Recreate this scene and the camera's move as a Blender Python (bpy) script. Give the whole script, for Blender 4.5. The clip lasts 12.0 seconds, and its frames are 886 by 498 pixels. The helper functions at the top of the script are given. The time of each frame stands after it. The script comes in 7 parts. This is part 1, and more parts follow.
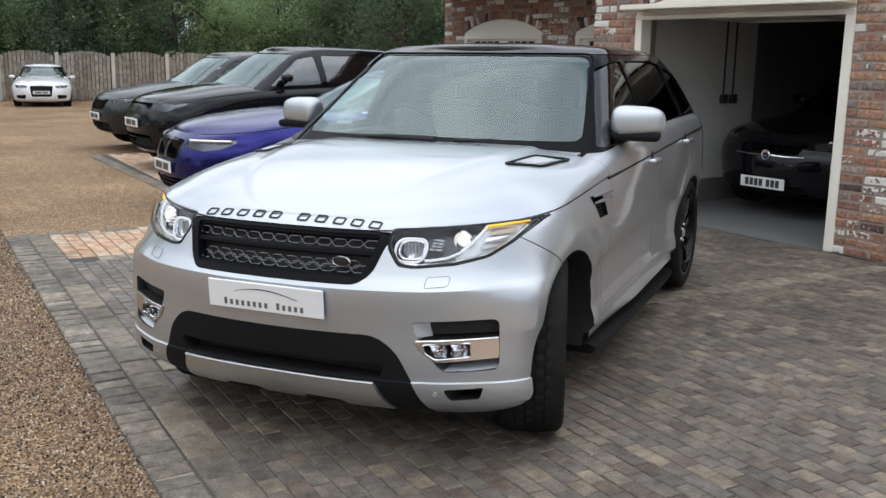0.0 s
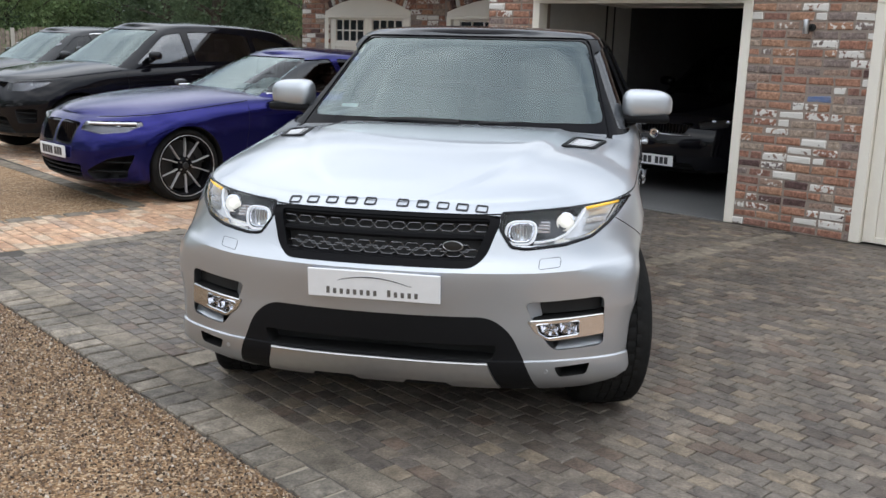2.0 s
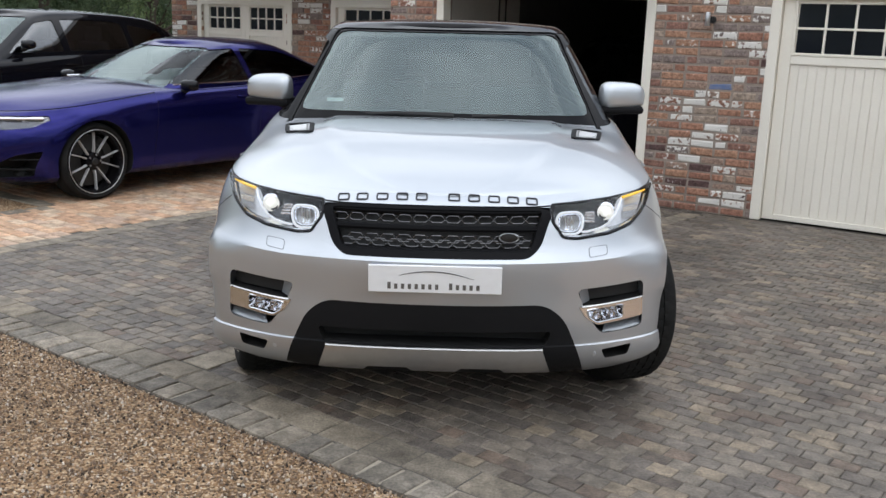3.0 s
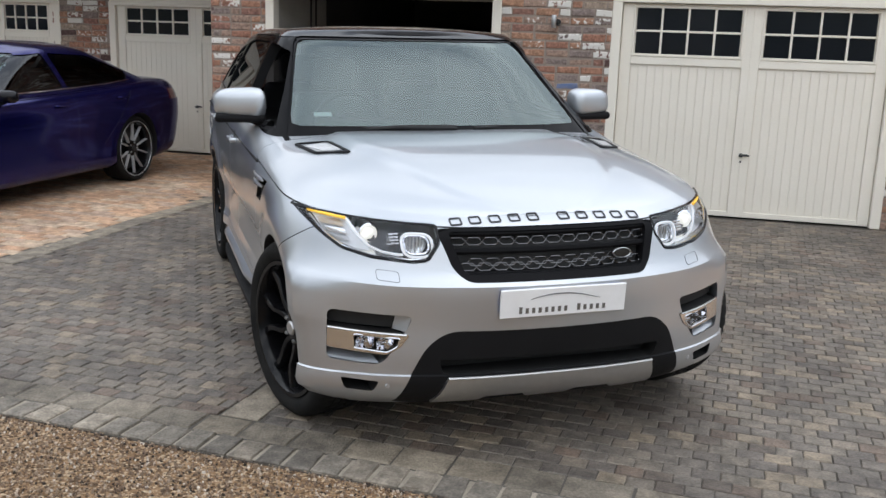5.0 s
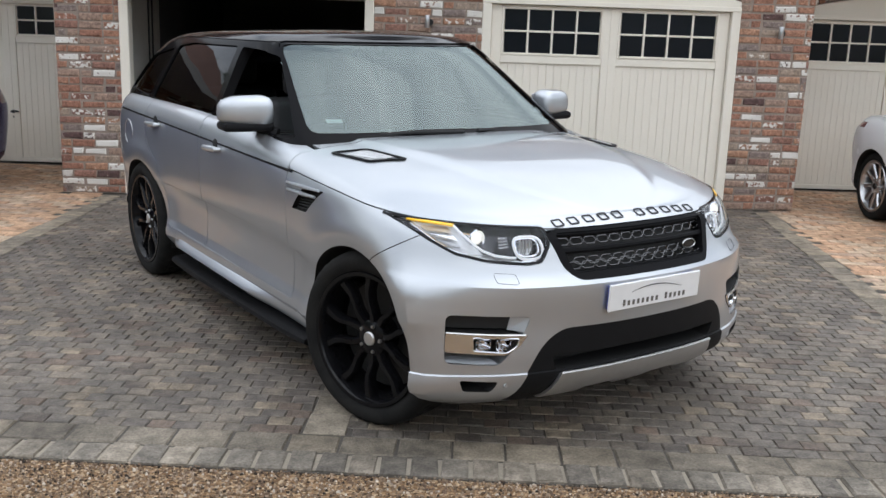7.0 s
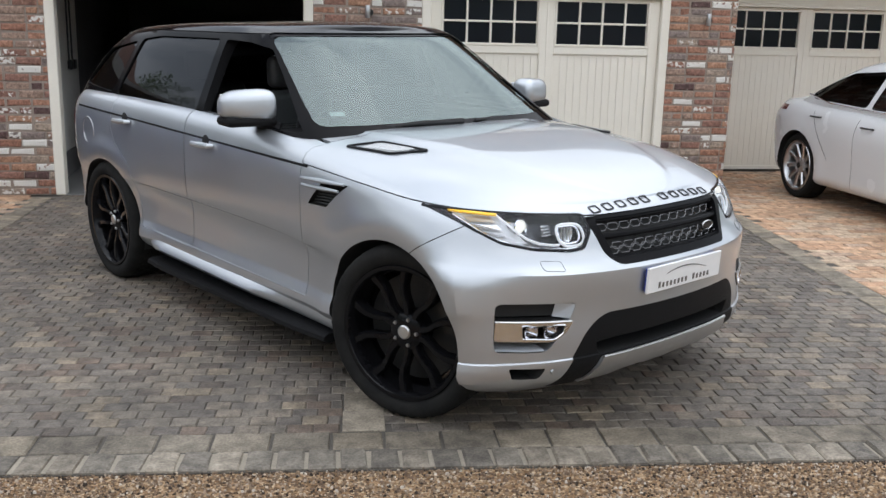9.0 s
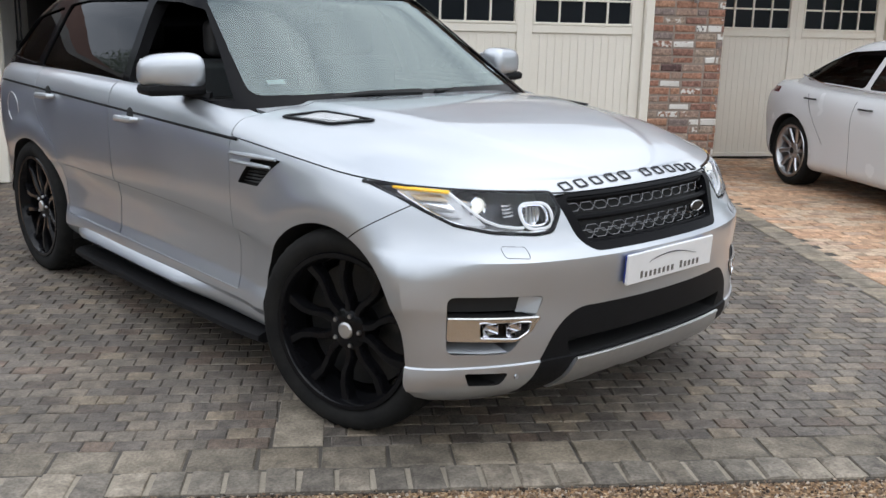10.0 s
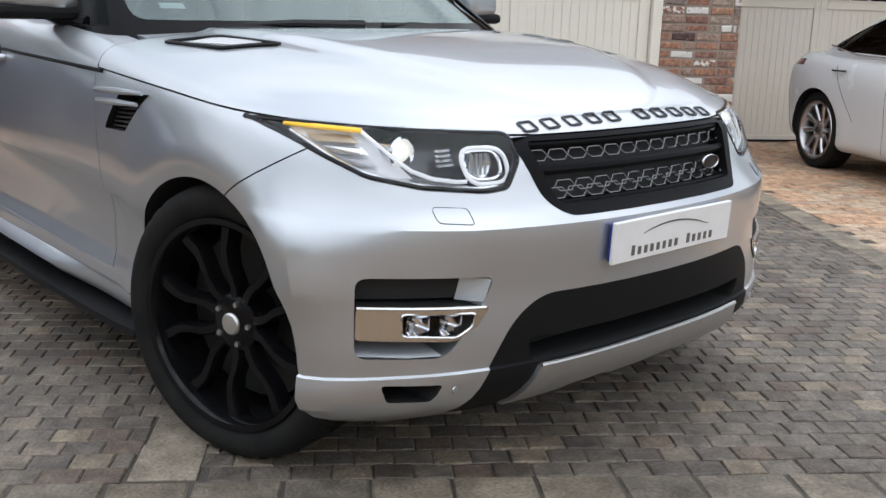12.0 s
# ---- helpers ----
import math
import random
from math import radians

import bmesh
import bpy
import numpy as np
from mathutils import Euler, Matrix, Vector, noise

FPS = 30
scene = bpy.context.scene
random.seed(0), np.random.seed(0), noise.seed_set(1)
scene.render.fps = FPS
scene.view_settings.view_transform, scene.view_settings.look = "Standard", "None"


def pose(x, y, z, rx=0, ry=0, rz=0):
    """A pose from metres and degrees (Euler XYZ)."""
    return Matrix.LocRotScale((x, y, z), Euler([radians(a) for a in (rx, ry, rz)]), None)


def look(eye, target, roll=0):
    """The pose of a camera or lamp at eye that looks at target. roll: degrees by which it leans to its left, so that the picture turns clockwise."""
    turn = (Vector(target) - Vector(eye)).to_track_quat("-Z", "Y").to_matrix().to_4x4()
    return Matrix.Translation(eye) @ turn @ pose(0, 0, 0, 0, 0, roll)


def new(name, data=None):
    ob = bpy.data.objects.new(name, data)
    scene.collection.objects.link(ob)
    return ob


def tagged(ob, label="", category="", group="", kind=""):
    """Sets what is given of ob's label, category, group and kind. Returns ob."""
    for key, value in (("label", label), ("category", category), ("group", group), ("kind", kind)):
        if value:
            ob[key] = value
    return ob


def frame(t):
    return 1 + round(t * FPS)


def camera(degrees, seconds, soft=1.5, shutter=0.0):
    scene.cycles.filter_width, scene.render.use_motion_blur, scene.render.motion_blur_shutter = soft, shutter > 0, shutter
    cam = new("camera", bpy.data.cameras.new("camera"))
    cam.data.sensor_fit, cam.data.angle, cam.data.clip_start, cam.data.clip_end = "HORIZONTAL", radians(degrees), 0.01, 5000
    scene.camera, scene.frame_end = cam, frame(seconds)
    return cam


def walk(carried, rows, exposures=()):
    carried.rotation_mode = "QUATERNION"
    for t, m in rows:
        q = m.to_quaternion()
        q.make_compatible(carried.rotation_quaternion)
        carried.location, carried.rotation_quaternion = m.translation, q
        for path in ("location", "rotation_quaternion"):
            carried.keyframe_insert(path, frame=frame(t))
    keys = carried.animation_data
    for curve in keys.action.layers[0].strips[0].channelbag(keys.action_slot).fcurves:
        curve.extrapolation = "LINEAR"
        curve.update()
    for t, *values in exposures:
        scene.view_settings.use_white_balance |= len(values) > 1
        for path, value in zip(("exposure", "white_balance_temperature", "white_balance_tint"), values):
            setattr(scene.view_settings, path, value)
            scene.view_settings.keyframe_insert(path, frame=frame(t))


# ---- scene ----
from mathutils.bvhtree import BVHTree

cam = camera(49.9, 12.0)
PATH = [
    (0, (2.069, -3.713, 1.58), (1.261, -1.928, 1.181), 1.0),
    (0.5, (1.993, -3.818, 1.566), (1.207, -2.025, 1.158), 1.2),
    (1, (1.73, -3.968, 1.567), (1.024, -2.145, 1.144), 1.6),
    (1.5, (1.393, -4.044, 1.554), (0.82, -2.177, 1.121), 1.8),
    (2, (0.949, -4.145, 1.584), (0.556, -2.232, 1.15), 1.8),
    (2.5, (0.557, -4.288, 1.601), (0.324, -2.35, 1.162), 1.9),
    (3, (0.087, -4.346, 1.61), (0.049, -2.398, 1.157), 2.0),
    (3.2, (-0.049, -4.328, 1.616), (-0.03, -2.38, 1.163), 1.9),
    (4.8, (-1.368, -4.011, 1.635), (-0.834, -2.136, 1.191), 1.7),
    (5, (-1.525, -3.956, 1.639), (-0.928, -2.1, 1.194), 1.9),
    (5.5, (-1.888, -3.859, 1.66), (-1.151, -2.054, 1.216), 1.9),
    (6, (-2.224, -3.682, 1.646), (-1.347, -1.941, 1.2), 2.0),
    (6.5, (-2.518, -3.553, 1.647), (-1.546, -1.862, 1.206), 2.1),
    (7, (-2.857, -3.422, 1.656), (-1.766, -1.804, 1.215), 2.0),
    (7.2, (-2.949, -3.359, 1.653), (-1.82, -1.769, 1.211), 2.0),
    (8.8, (-3.387, -3.081, 1.635), (-2.113, -1.603, 1.198), 1.5),
    (9, (-3.355, -3.041, 1.64), (-2.073, -1.574, 1.186), 1.4),
    (9.5, (-3.161, -2.915, 1.566), (-1.871, -1.458, 1.106), 1.4),
    (10, (-2.884, -2.732, 1.479), (-1.586, -1.283, 1.015), 1.4),
    (10.5, (-2.571, -2.512, 1.373), (-1.269, -1.066, 0.908), 1.4),
    (11, (-2.312, -2.362, 1.246), (-1.008, -0.918, 0.785), 1.4),
    (11.5, (-2.173, -2.279, 1.203), (-0.883, -0.822, 0.74), 1.6),
    (12, (-2.116, -2.247, 1.192), (-0.839, -0.782, 0.721), 1.7),
]
walk(cam, [(t, look(eye, target, roll)) for t, eye, target, roll in PATH])

# ---- world, sun, exposure ----
world = bpy.data.worlds.new("overcast_sky")
scene.world = world
world.use_nodes = True
wn, wl = world.node_tree.nodes, world.node_tree.links
wn.clear()
w_out, w_bg = wn.new("ShaderNodeOutputWorld"), wn.new("ShaderNodeBackground")
w_sky, w_mix = wn.new("ShaderNodeTexSky"), wn.new("ShaderNodeMix")
w_co, w_map = wn.new("ShaderNodeTexCoord"), wn.new("ShaderNodeMapping")
w_noise, w_ramp = wn.new("ShaderNodeTexNoise"), wn.new("ShaderNodeValToRGB")
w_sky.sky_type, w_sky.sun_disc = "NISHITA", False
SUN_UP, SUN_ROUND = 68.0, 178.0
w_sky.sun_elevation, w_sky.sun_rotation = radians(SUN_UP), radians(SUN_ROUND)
w_mix.data_type = "RGBA"
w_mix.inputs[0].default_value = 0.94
w_map.inputs["Scale"].default_value = (1.0, 1.0, 2.4)
w_map.inputs["Location"].default_value = (2.2, 7.2, 3.7)
w_noise.inputs["Scale"].default_value = 1.6
w_noise.inputs["Detail"].default_value = 6.0
w_noise.inputs["Roughness"].default_value = 0.55
w_ramp.color_ramp.elements[0].position, w_ramp.color_ramp.elements[1].position = 0.40, 0.66
w_ramp.color_ramp.elements[0].color = (5.4, 6.1, 7.2, 1)
w_ramp.color_ramp.elements[1].color = (14.2, 14.8, 15.7, 1)
wl.new(w_co.outputs["Generated"], w_map.inputs["Vector"])
wl.new(w_map.outputs["Vector"], w_noise.inputs["Vector"])
wl.new(w_noise.outputs["Fac"], w_ramp.inputs["Fac"])
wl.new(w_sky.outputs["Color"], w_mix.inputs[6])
wl.new(w_ramp.outputs["Color"], w_mix.inputs[7])
w_sep, w_rise, w_dim = wn.new("ShaderNodeSeparateXYZ"), wn.new("ShaderNodeMapRange"), wn.new("ShaderNodeMix")
w_dim.data_type, w_dim.blend_type = "RGBA", "MULTIPLY"
w_dim.inputs[0].default_value = 1.0
w_rise.inputs["From Min"].default_value, w_rise.inputs["From Max"].default_value = 0.0, 1.0
w_rise.inputs["To Min"].default_value, w_rise.inputs["To Max"].default_value = 0.64, 1.22
wl.new(w_co.outputs["Generated"], w_sep.inputs[0])
wl.new(w_sep.outputs["Z"], w_rise.inputs["Value"])
wl.new(w_mix.outputs[2], w_dim.inputs[6])
wl.new(w_rise.outputs["Result"], w_dim.inputs[7])
wl.new(w_dim.outputs[2], w_bg.inputs["Color"])
wl.new(w_bg.outputs["Background"], w_out.inputs["Surface"])
w_bg.inputs["Strength"].default_value = 0.150
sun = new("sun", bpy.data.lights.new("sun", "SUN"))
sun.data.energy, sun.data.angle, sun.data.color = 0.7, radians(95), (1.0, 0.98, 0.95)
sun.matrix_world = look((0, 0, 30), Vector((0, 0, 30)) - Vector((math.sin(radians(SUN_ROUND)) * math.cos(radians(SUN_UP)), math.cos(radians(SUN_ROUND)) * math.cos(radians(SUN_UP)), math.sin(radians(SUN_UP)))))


# ---- materials ----
def mat(name, color, rough=0.5, metal=0.0, grain=0.0, scale=40.0, bump=0.0, stain=0.0, stain_scale=1.5, coat=0.0, spec=0.5, tint=None, bscale=None):
    """A surface with variation at two scales: fine grain and broad stains."""
    m = bpy.data.materials.new(name)
    m.use_nodes = True
    n, l = m.node_tree.nodes, m.node_tree.links
    b = n["Principled BSDF"]
    b.inputs["Base Color"].default_value = (*color, 1)
    b.inputs["Roughness"].default_value = rough
    b.inputs["Metallic"].default_value = metal
    b.inputs["Coat Weight"].default_value = coat
    b.inputs["Coat Roughness"].default_value = 0.03
    b.inputs["Specular IOR Level"].default_value = spec
    m.diffuse_color = (*color, 1)
    co = n.new("ShaderNodeTexCoord")
    if grain or stain or bump:
        fine, broad = n.new("ShaderNodeTexNoise"), n.new("ShaderNodeTexNoise")
        fine.inputs["Scale"].default_value, fine.inputs["Detail"].default_value = scale, 4
        broad.inputs["Scale"].default_value, broad.inputs["Detail"].default_value = stain_scale, 6
        l.new(co.outputs["Object"], fine.inputs["Vector"])
        l.new(co.outputs["Object"], broad.inputs["Vector"])
        one, two = n.new("ShaderNodeMix"), n.new("ShaderNodeMix")
        for x, src, amount in ((one, fine, grain), (two, broad, stain)):
            x.data_type, x.blend_type = "RGBA", "MIX"
            ramp = n.new("ShaderNodeMapRange")
            ramp.inputs["From Min"].default_value, ramp.inputs["From Max"].default_value = 0.35, 0.65
            ramp.inputs["To Max"].default_value = amount
            l.new(src.outputs["Fac"], ramp.inputs["Value"])
            l.new(ramp.outputs["Result"], x.inputs[0])
        dark = tint or tuple(c * 0.55 for c in color)
        one.inputs[6].default_value, one.inputs[7].default_value = (*color, 1), (*(c * 0.6 for c in color), 1)
        two.inputs[7].default_value = (*dark, 1)
        l.new(one.outputs[2], two.inputs[6])
        l.new(two.outputs[2], b.inputs["Base Color"])
        if bump:
            bp = n.new("ShaderNodeBump")
            bp.inputs["Strength"].default_value, bp.inputs["Distance"].default_value = bump, 0.01
            src = fine
            if bscale:
                src = n.new("ShaderNodeTexNoise")
                src.inputs["Scale"].default_value, src.inputs["Detail"].default_value = bscale, 5
                l.new(co.outputs["Object"], src.inputs["Vector"])
            l.new(src.outputs["Fac"], bp.inputs["Height"])
            l.new(bp.outputs["Normal"], b.inputs["Normal"])
    return m


def piece_mat(name, stops, island=False, rough=0.85, patch=None, patch_amount=0.5, scale=14.0, bump=0.6, fine=90.0, spec=0.3, broad=0.0):
    """Masonry whose pieces each take a colour of their own; patch is a ragged second coat on some of them."""
    m = bpy.data.materials.new(name)
    m.use_nodes = True
    n, l = m.node_tree.nodes, m.node_tree.links
    b = n["Principled BSDF"]
    b.inputs["Roughness"].default_value = rough
    b.inputs["Specular IOR Level"].default_value = spec
    m.diffuse_color = (*stops[0][1], 1)
    if island:
        rnd = n.new("ShaderNodeNewGeometry").outputs["Random Per Island"]
    else:
        rnd = n.new("ShaderNodeObjectInfo").outputs["Random"]
    ramp = n.new("ShaderNodeValToRGB")
    ramp.color_ramp.interpolation = "CONSTANT"
    els = ramp.color_ramp.elements
    els[0].position, els[0].color = stops[0][0], (*stops[0][1], 1)
    els[1].position, els[1].color = stops[1][0], (*stops[1][1], 1)
    for at, c in stops[2:]:
        e = els.new(at)
        e.color = (*c, 1)
    l.new(rnd, ramp.inputs["Fac"])
    geo = n.new("ShaderNodeNewGeometry")
    shift = n.new("ShaderNodeVectorMath")
    shift.operation = "MULTIPLY_ADD"
    comb = n.new("ShaderNodeCombineXYZ")
    for k in range(3):
        l.new(rnd, comb.inputs[k])
    shift.inputs[1].default_value = (37.0, 53.0, 71.0)
    l.new(comb.outputs[0], shift.inputs[0])
    l.new(geo.outputs["Position"], shift.inputs[2])
    blot, grit = n.new("ShaderNodeTexNoise"), n.new("ShaderNodeTexNoise")
    blot.inputs["Scale"].default_value, blot.inputs["Detail"].default_value = scale, 6
    grit.inputs["Scale"].default_value, grit.inputs["Detail"].default_value = fine, 5
    l.new(shift.outputs[0], blot.inputs["Vector"])
    l.new(geo.outputs["Position"], grit.inputs["Vector"])
    col = ramp.outputs["Color"]
    shade = n.new("ShaderNodeMix")
    shade.data_type, shade.blend_type = "RGBA", "MULTIPLY"
    shade.inputs[0].default_value = 1.0
    var = n.new("ShaderNodeMapRange")
    var.inputs["From Min"].default_value, var.inputs["From Max"].default_value = 0.3, 0.7
    var.inputs["To Min"].default_value, var.inputs["To Max"].default_value = 0.6, 1.3
    l.new(blot.outputs["Fac"], var.inputs["Value"])
    l.new(col, shade.inputs[6])
    l.new(var.outputs["Result"], shade.inputs[7])
    col = shade.outputs[2]
    speck = n.new("ShaderNodeMix")
    speck.data_type, speck.blend_type = "RGBA", "MULTIPLY"
    speck.inputs[0].default_value = 0.7
    var2 = n.new("ShaderNodeMapRange")
    var2.inputs["From Min"].default_value, var2.inputs["From Max"].default_value = 0.3, 0.7
    var2.inputs["To Min"].default_value, var2.inputs["To Max"].default_value = 0.55, 1.3
    l.new(grit.outputs["Fac"], var2.inputs["Value"])
    l.new(col, speck.inputs[6])
    l.new(var2.outputs["Result"], speck.inputs[7])
    col = speck.outputs[2]
    if broad:
        # dirt and wear that run across many pieces
        wide, var3, soil = n.new("ShaderNodeTexNoise"), n.new("ShaderNodeMapRange"), n.new("ShaderNodeMix")
        wide.inputs["Scale"].default_value, wide.inputs["Detail"].default_value, wide.inputs["Roughness"].default_value = 1.3, 8, 0.62
        l.new(geo.outputs["Position"], wide.inputs["Vector"])
        var3.inputs["From Min"].default_value, var3.inputs["From Max"].default_value = 0.33, 0.66
        var3.inputs["To Min"].default_value, var3.inputs["To Max"].default_value = 1 - broad, 1 + broad * 0.7
        l.new(wide.outputs["Fac"], var3.inputs["Value"])
        soil.data_type, soil.blend_type = "RGBA", "MULTIPLY"
        soil.inputs[0].default_value = 1.0
        l.new(col, soil.inputs[6])
        l.new(var3.outputs["Result"], soil.inputs[7])
        col = soil.outputs[2]
    if patch:
        # a piece takes the second coat where a scrambled random number is high
        scr = n.new("ShaderNodeMath")
        scr.operation = "MULTIPLY"
        scr.inputs[1].default_value = 17.31
        fr = n.new("ShaderNodeMath")
        fr.operation = "FRACT"
        l.new(rnd, scr.inputs[0])
        l.new(scr.outputs[0], fr.inputs[0])
        pick = n.new("ShaderNodeMapRange")
        pick.inputs["From Min"].default_value, pick.inputs["From Max"].default_value = 1 - patch_amount, 1.0
        pick.inputs["To Min"].default_value, pick.inputs["To Max"].default_value = 0.0, 0.46
        l.new(fr.outputs[0], pick.inputs["Value"])
        add = n.new("ShaderNodeMath")
        l.new(pick.outputs["Result"], add.inputs[0])
        l.new(blot.outputs["Fac"], add.inputs[1])
        edge = n.new("ShaderNodeMapRange")
        edge.inputs["From Min"].default_value, edge.inputs["From Max"].default_value = 0.70, 0.76
        l.new(add.outputs[0], edge.inputs["Value"])
        coat = n.new("ShaderNodeMix")
        coat.data_type = "RGBA"
        coat.inputs[7].default_value = (*patch, 1)
        l.new(edge.outputs["Result"], coat.inputs[0])
        l.new(col, coat.inputs[6])
        col = coat.outputs[2]
    l.new(col, b.inputs["Base Color"])
    bp = n.new("ShaderNodeBump")
    bp.inputs["Strength"].default_value, bp.inputs["Distance"].default_value = bump, 0.006
    l.new(grit.outputs["Fac"], bp.inputs["Height"])
    l.new(bp.outputs["Normal"], b.inputs["Normal"])
    return m


def paint(name, color, metal=0.0, rough=0.3, flake=0.0, coat=0.7, spec=0.5):
    m = mat(name, color, rough, metal, coat=coat, spec=spec)
    n, l = m.node_tree.nodes, m.node_tree.links
    b = n["Principled BSDF"]
    co, broad = n.new("ShaderNodeTexCoord"), n.new("ShaderNodeTexNoise")
    broad.inputs["Scale"].default_value, broad.inputs["Detail"].default_value = 3.0, 7
    l.new(co.outputs["Object"], broad.inputs["Vector"])
    dirt = n.new("ShaderNodeMapRange")
    dirt.inputs["From Min"].default_value, dirt.inputs["From Max"].default_value = 0.3, 0.8
    dirt.inputs["To Min"].default_value, dirt.inputs["To Max"].default_value = rough * 0.9, rough * 1.2
    l.new(broad.outputs["Fac"], dirt.inputs["Value"])
    l.new(dirt.outputs["Result"], b.inputs["Roughness"])
    if flake:
        fl = n.new("ShaderNodeTexNoise")
        fl.inputs["Scale"].default_value, fl.inputs["Detail"].default_value = 900, 1
        l.new(co.outputs["Object"], fl.inputs["Vector"])
        mix = n.new("ShaderNodeMix")
        mix.data_type = "RGBA"
        mix.inputs[6].default_value = (*(c * (1 - flake) for c in color), 1)
        mix.inputs[7].default_value = (*(min(1, c * (1 + flake)) for c in color), 1)
        l.new(fl.outputs["Fac"], mix.inputs[0])
        l.new(mix.outputs[2], b.inputs["Base Color"])
    return m


def glass(name, tint, gloss=1.5, rough=0.0, shine_c=(0.95, 0.97, 1.0)):
    """Thin pane: clear or tinted see-through with a mirror coat that grows at flat angles."""
    m = bpy.data.materials.new(name)
    m.use_nodes = True
    n, l = m.node_tree.nodes, m.node_tree.links
    n.clear()
    out, mix, fres = n.new("ShaderNodeOutputMaterial"), n.new("ShaderNodeMixShader"), n.new("ShaderNodeFresnel")
    see, shine = n.new("ShaderNodeBsdfTransparent"), n.new("ShaderNodeBsdfGlossy")
    see.inputs["Color"].default_value = (*tint, 1)
    shine.inputs["Roughness"].default_value = rough
    shine.inputs["Color"].default_value = (*shine_c, 1)
    fres.inputs["IOR"].default_value = gloss
    l.new(fres.outputs[0], mix.inputs[0])
    l.new(see.outputs[0], mix.inputs[1])
    l.new(shine.outputs[0], mix.inputs[2])
    l.new(mix.outputs[0], out.inputs["Surface"])
    m.diffuse_color = (*tint, 0.4)
    return m


def glow(name, color, power):
    m = mat(name, color, 0.3)
    b = m.node_tree.nodes["Principled BSDF"]
    b.inputs["Emission Color"].default_value = (*color, 1)
    b.inputs["Emission Strength"].default_value = power
    return m


def gravel_mat():
    m = bpy.data.materials.new("gravel")
    m.use_nodes = True
    n, l = m.node_tree.nodes, m.node_tree.links
    b = n["Principled BSDF"]
    b.inputs["Roughness"].default_value = 0.85
    b.inputs["Specular IOR Level"].default_value = 0.25
    m.diffuse_color = (0.3, 0.24, 0.17, 1)
    geo = n.new("ShaderNodeNewGeometry")
    cell, broad = n.new("ShaderNodeTexVoronoi"), n.new("ShaderNodeTexNoise")
    cell.inputs["Scale"].default_value = 95.0
    broad.inputs["Scale"].default_value, broad.inputs["Detail"].default_value = 0.7, 7
    sep, ramp = n.new("ShaderNodeSeparateColor"), n.new("ShaderNodeValToRGB")
    l.new(geo.outputs["Position"], cell.inputs["Vector"])
    l.new(geo.outputs["Position"], broad.inputs["Vector"])
    l.new(cell.outputs["Color"], sep.inputs["Color"])
    l.new(sep.outputs[0], ramp.inputs["Fac"])
    els = ramp.color_ramp.elements
    els[0].position, els[0].color = 0.0, (0.080, 0.048, 0.026, 1)
    els[1].position, els[1].color = 1.0, (0.74, 0.57, 0.39, 1)
    for at, c in ((0.3, (0.25, 0.147, 0.076)), (0.6, (0.40, 0.246, 0.132)), (0.85, (0.54, 0.380, 0.230))):
        els.new(at).color = (*c, 1)
    shade = n.new("ShaderNodeMix")
    shade.data_type, shade.blend_type = "RGBA", "MULTIPLY"
    shade.inputs[0].default_value = 1.0
    var = n.new("ShaderNodeMapRange")
    var.inputs["From Min"].default_value, var.inputs["From Max"].default_value = 0.3, 0.7
    var.inputs["To Min"].default_value, var.inputs["To Max"].default_value = 0.62, 1.04
    l.new(broad.outputs["Fac"], var.inputs["Value"])
    l.new(ramp.outputs["Color"], shade.inputs[6])
    l.new(var.outputs["Result"], shade.inputs[7])
    l.new(shade.outputs[2], b.inputs["Base Color"])
    bp = n.new("ShaderNodeBump")
    bp.inputs["Strength"].default_value, bp.inputs["Distance"].default_value = 1.0, 0.012
    bp.invert = True
    l.new(cell.outputs["Distance"], bp.inputs["Height"])
    l.new(bp.outputs["Normal"], b.inputs["Normal"])
    return m


PEBBLE = [(0.0, (0.046, 0.033, 0.024)), (0.15, (0.166, 0.11, 0.074)), (0.35, (0.251, 0.177, 0.117)), (0.55, (0.197, 0.131, 0.086)), (0.7, (0.329, 0.244, 0.172)), (0.85, (0.504, 0.404, 0.31)), (0.94, (0.614, 0.544, 0.458))]
BRICK = [(0.0, (0.33, 0.165, 0.115)), (0.18, (0.39, 0.205, 0.138)), (0.36, (0.28, 0.150, 0.115)), (0.50, (0.35, 0.240, 0.185)), (0.62, (0.41, 0.230, 0.150)), (0.74, (0.120, 0.072, 0.066)), (0.82, (0.38, 0.295, 0.230)), (0.90, (0.255, 0.200, 0.178))]
GREY = [(0.0, (0.155, 0.132, 0.109)), (0.24, (0.179, 0.151, 0.12)), (0.44, (0.134, 0.113, 0.095)), (0.6, (0.199, 0.164, 0.127)), (0.74, (0.114, 0.091, 0.073)), (0.84, (0.153, 0.113, 0.086)), (0.91, (0.238, 0.191, 0.138))]
PALE = [(0.0, (0.228, 0.194, 0.150)), (0.3, (0.205, 0.176, 0.138)), (0.55, (0.250, 0.210, 0.158)), (0.8, (0.182, 0.156, 0.124))]
SETT = [(0.0, (0.219, 0.192, 0.157)), (0.4, (0.17, 0.149, 0.124)), (0.7, (0.263, 0.225, 0.178))]
TERRA = [(0.0, (0.56, 0.365, 0.235)), (0.3, (0.51, 0.315, 0.20)), (0.55, (0.56, 0.42, 0.30)), (0.8, (0.47, 0.335, 0.245))]
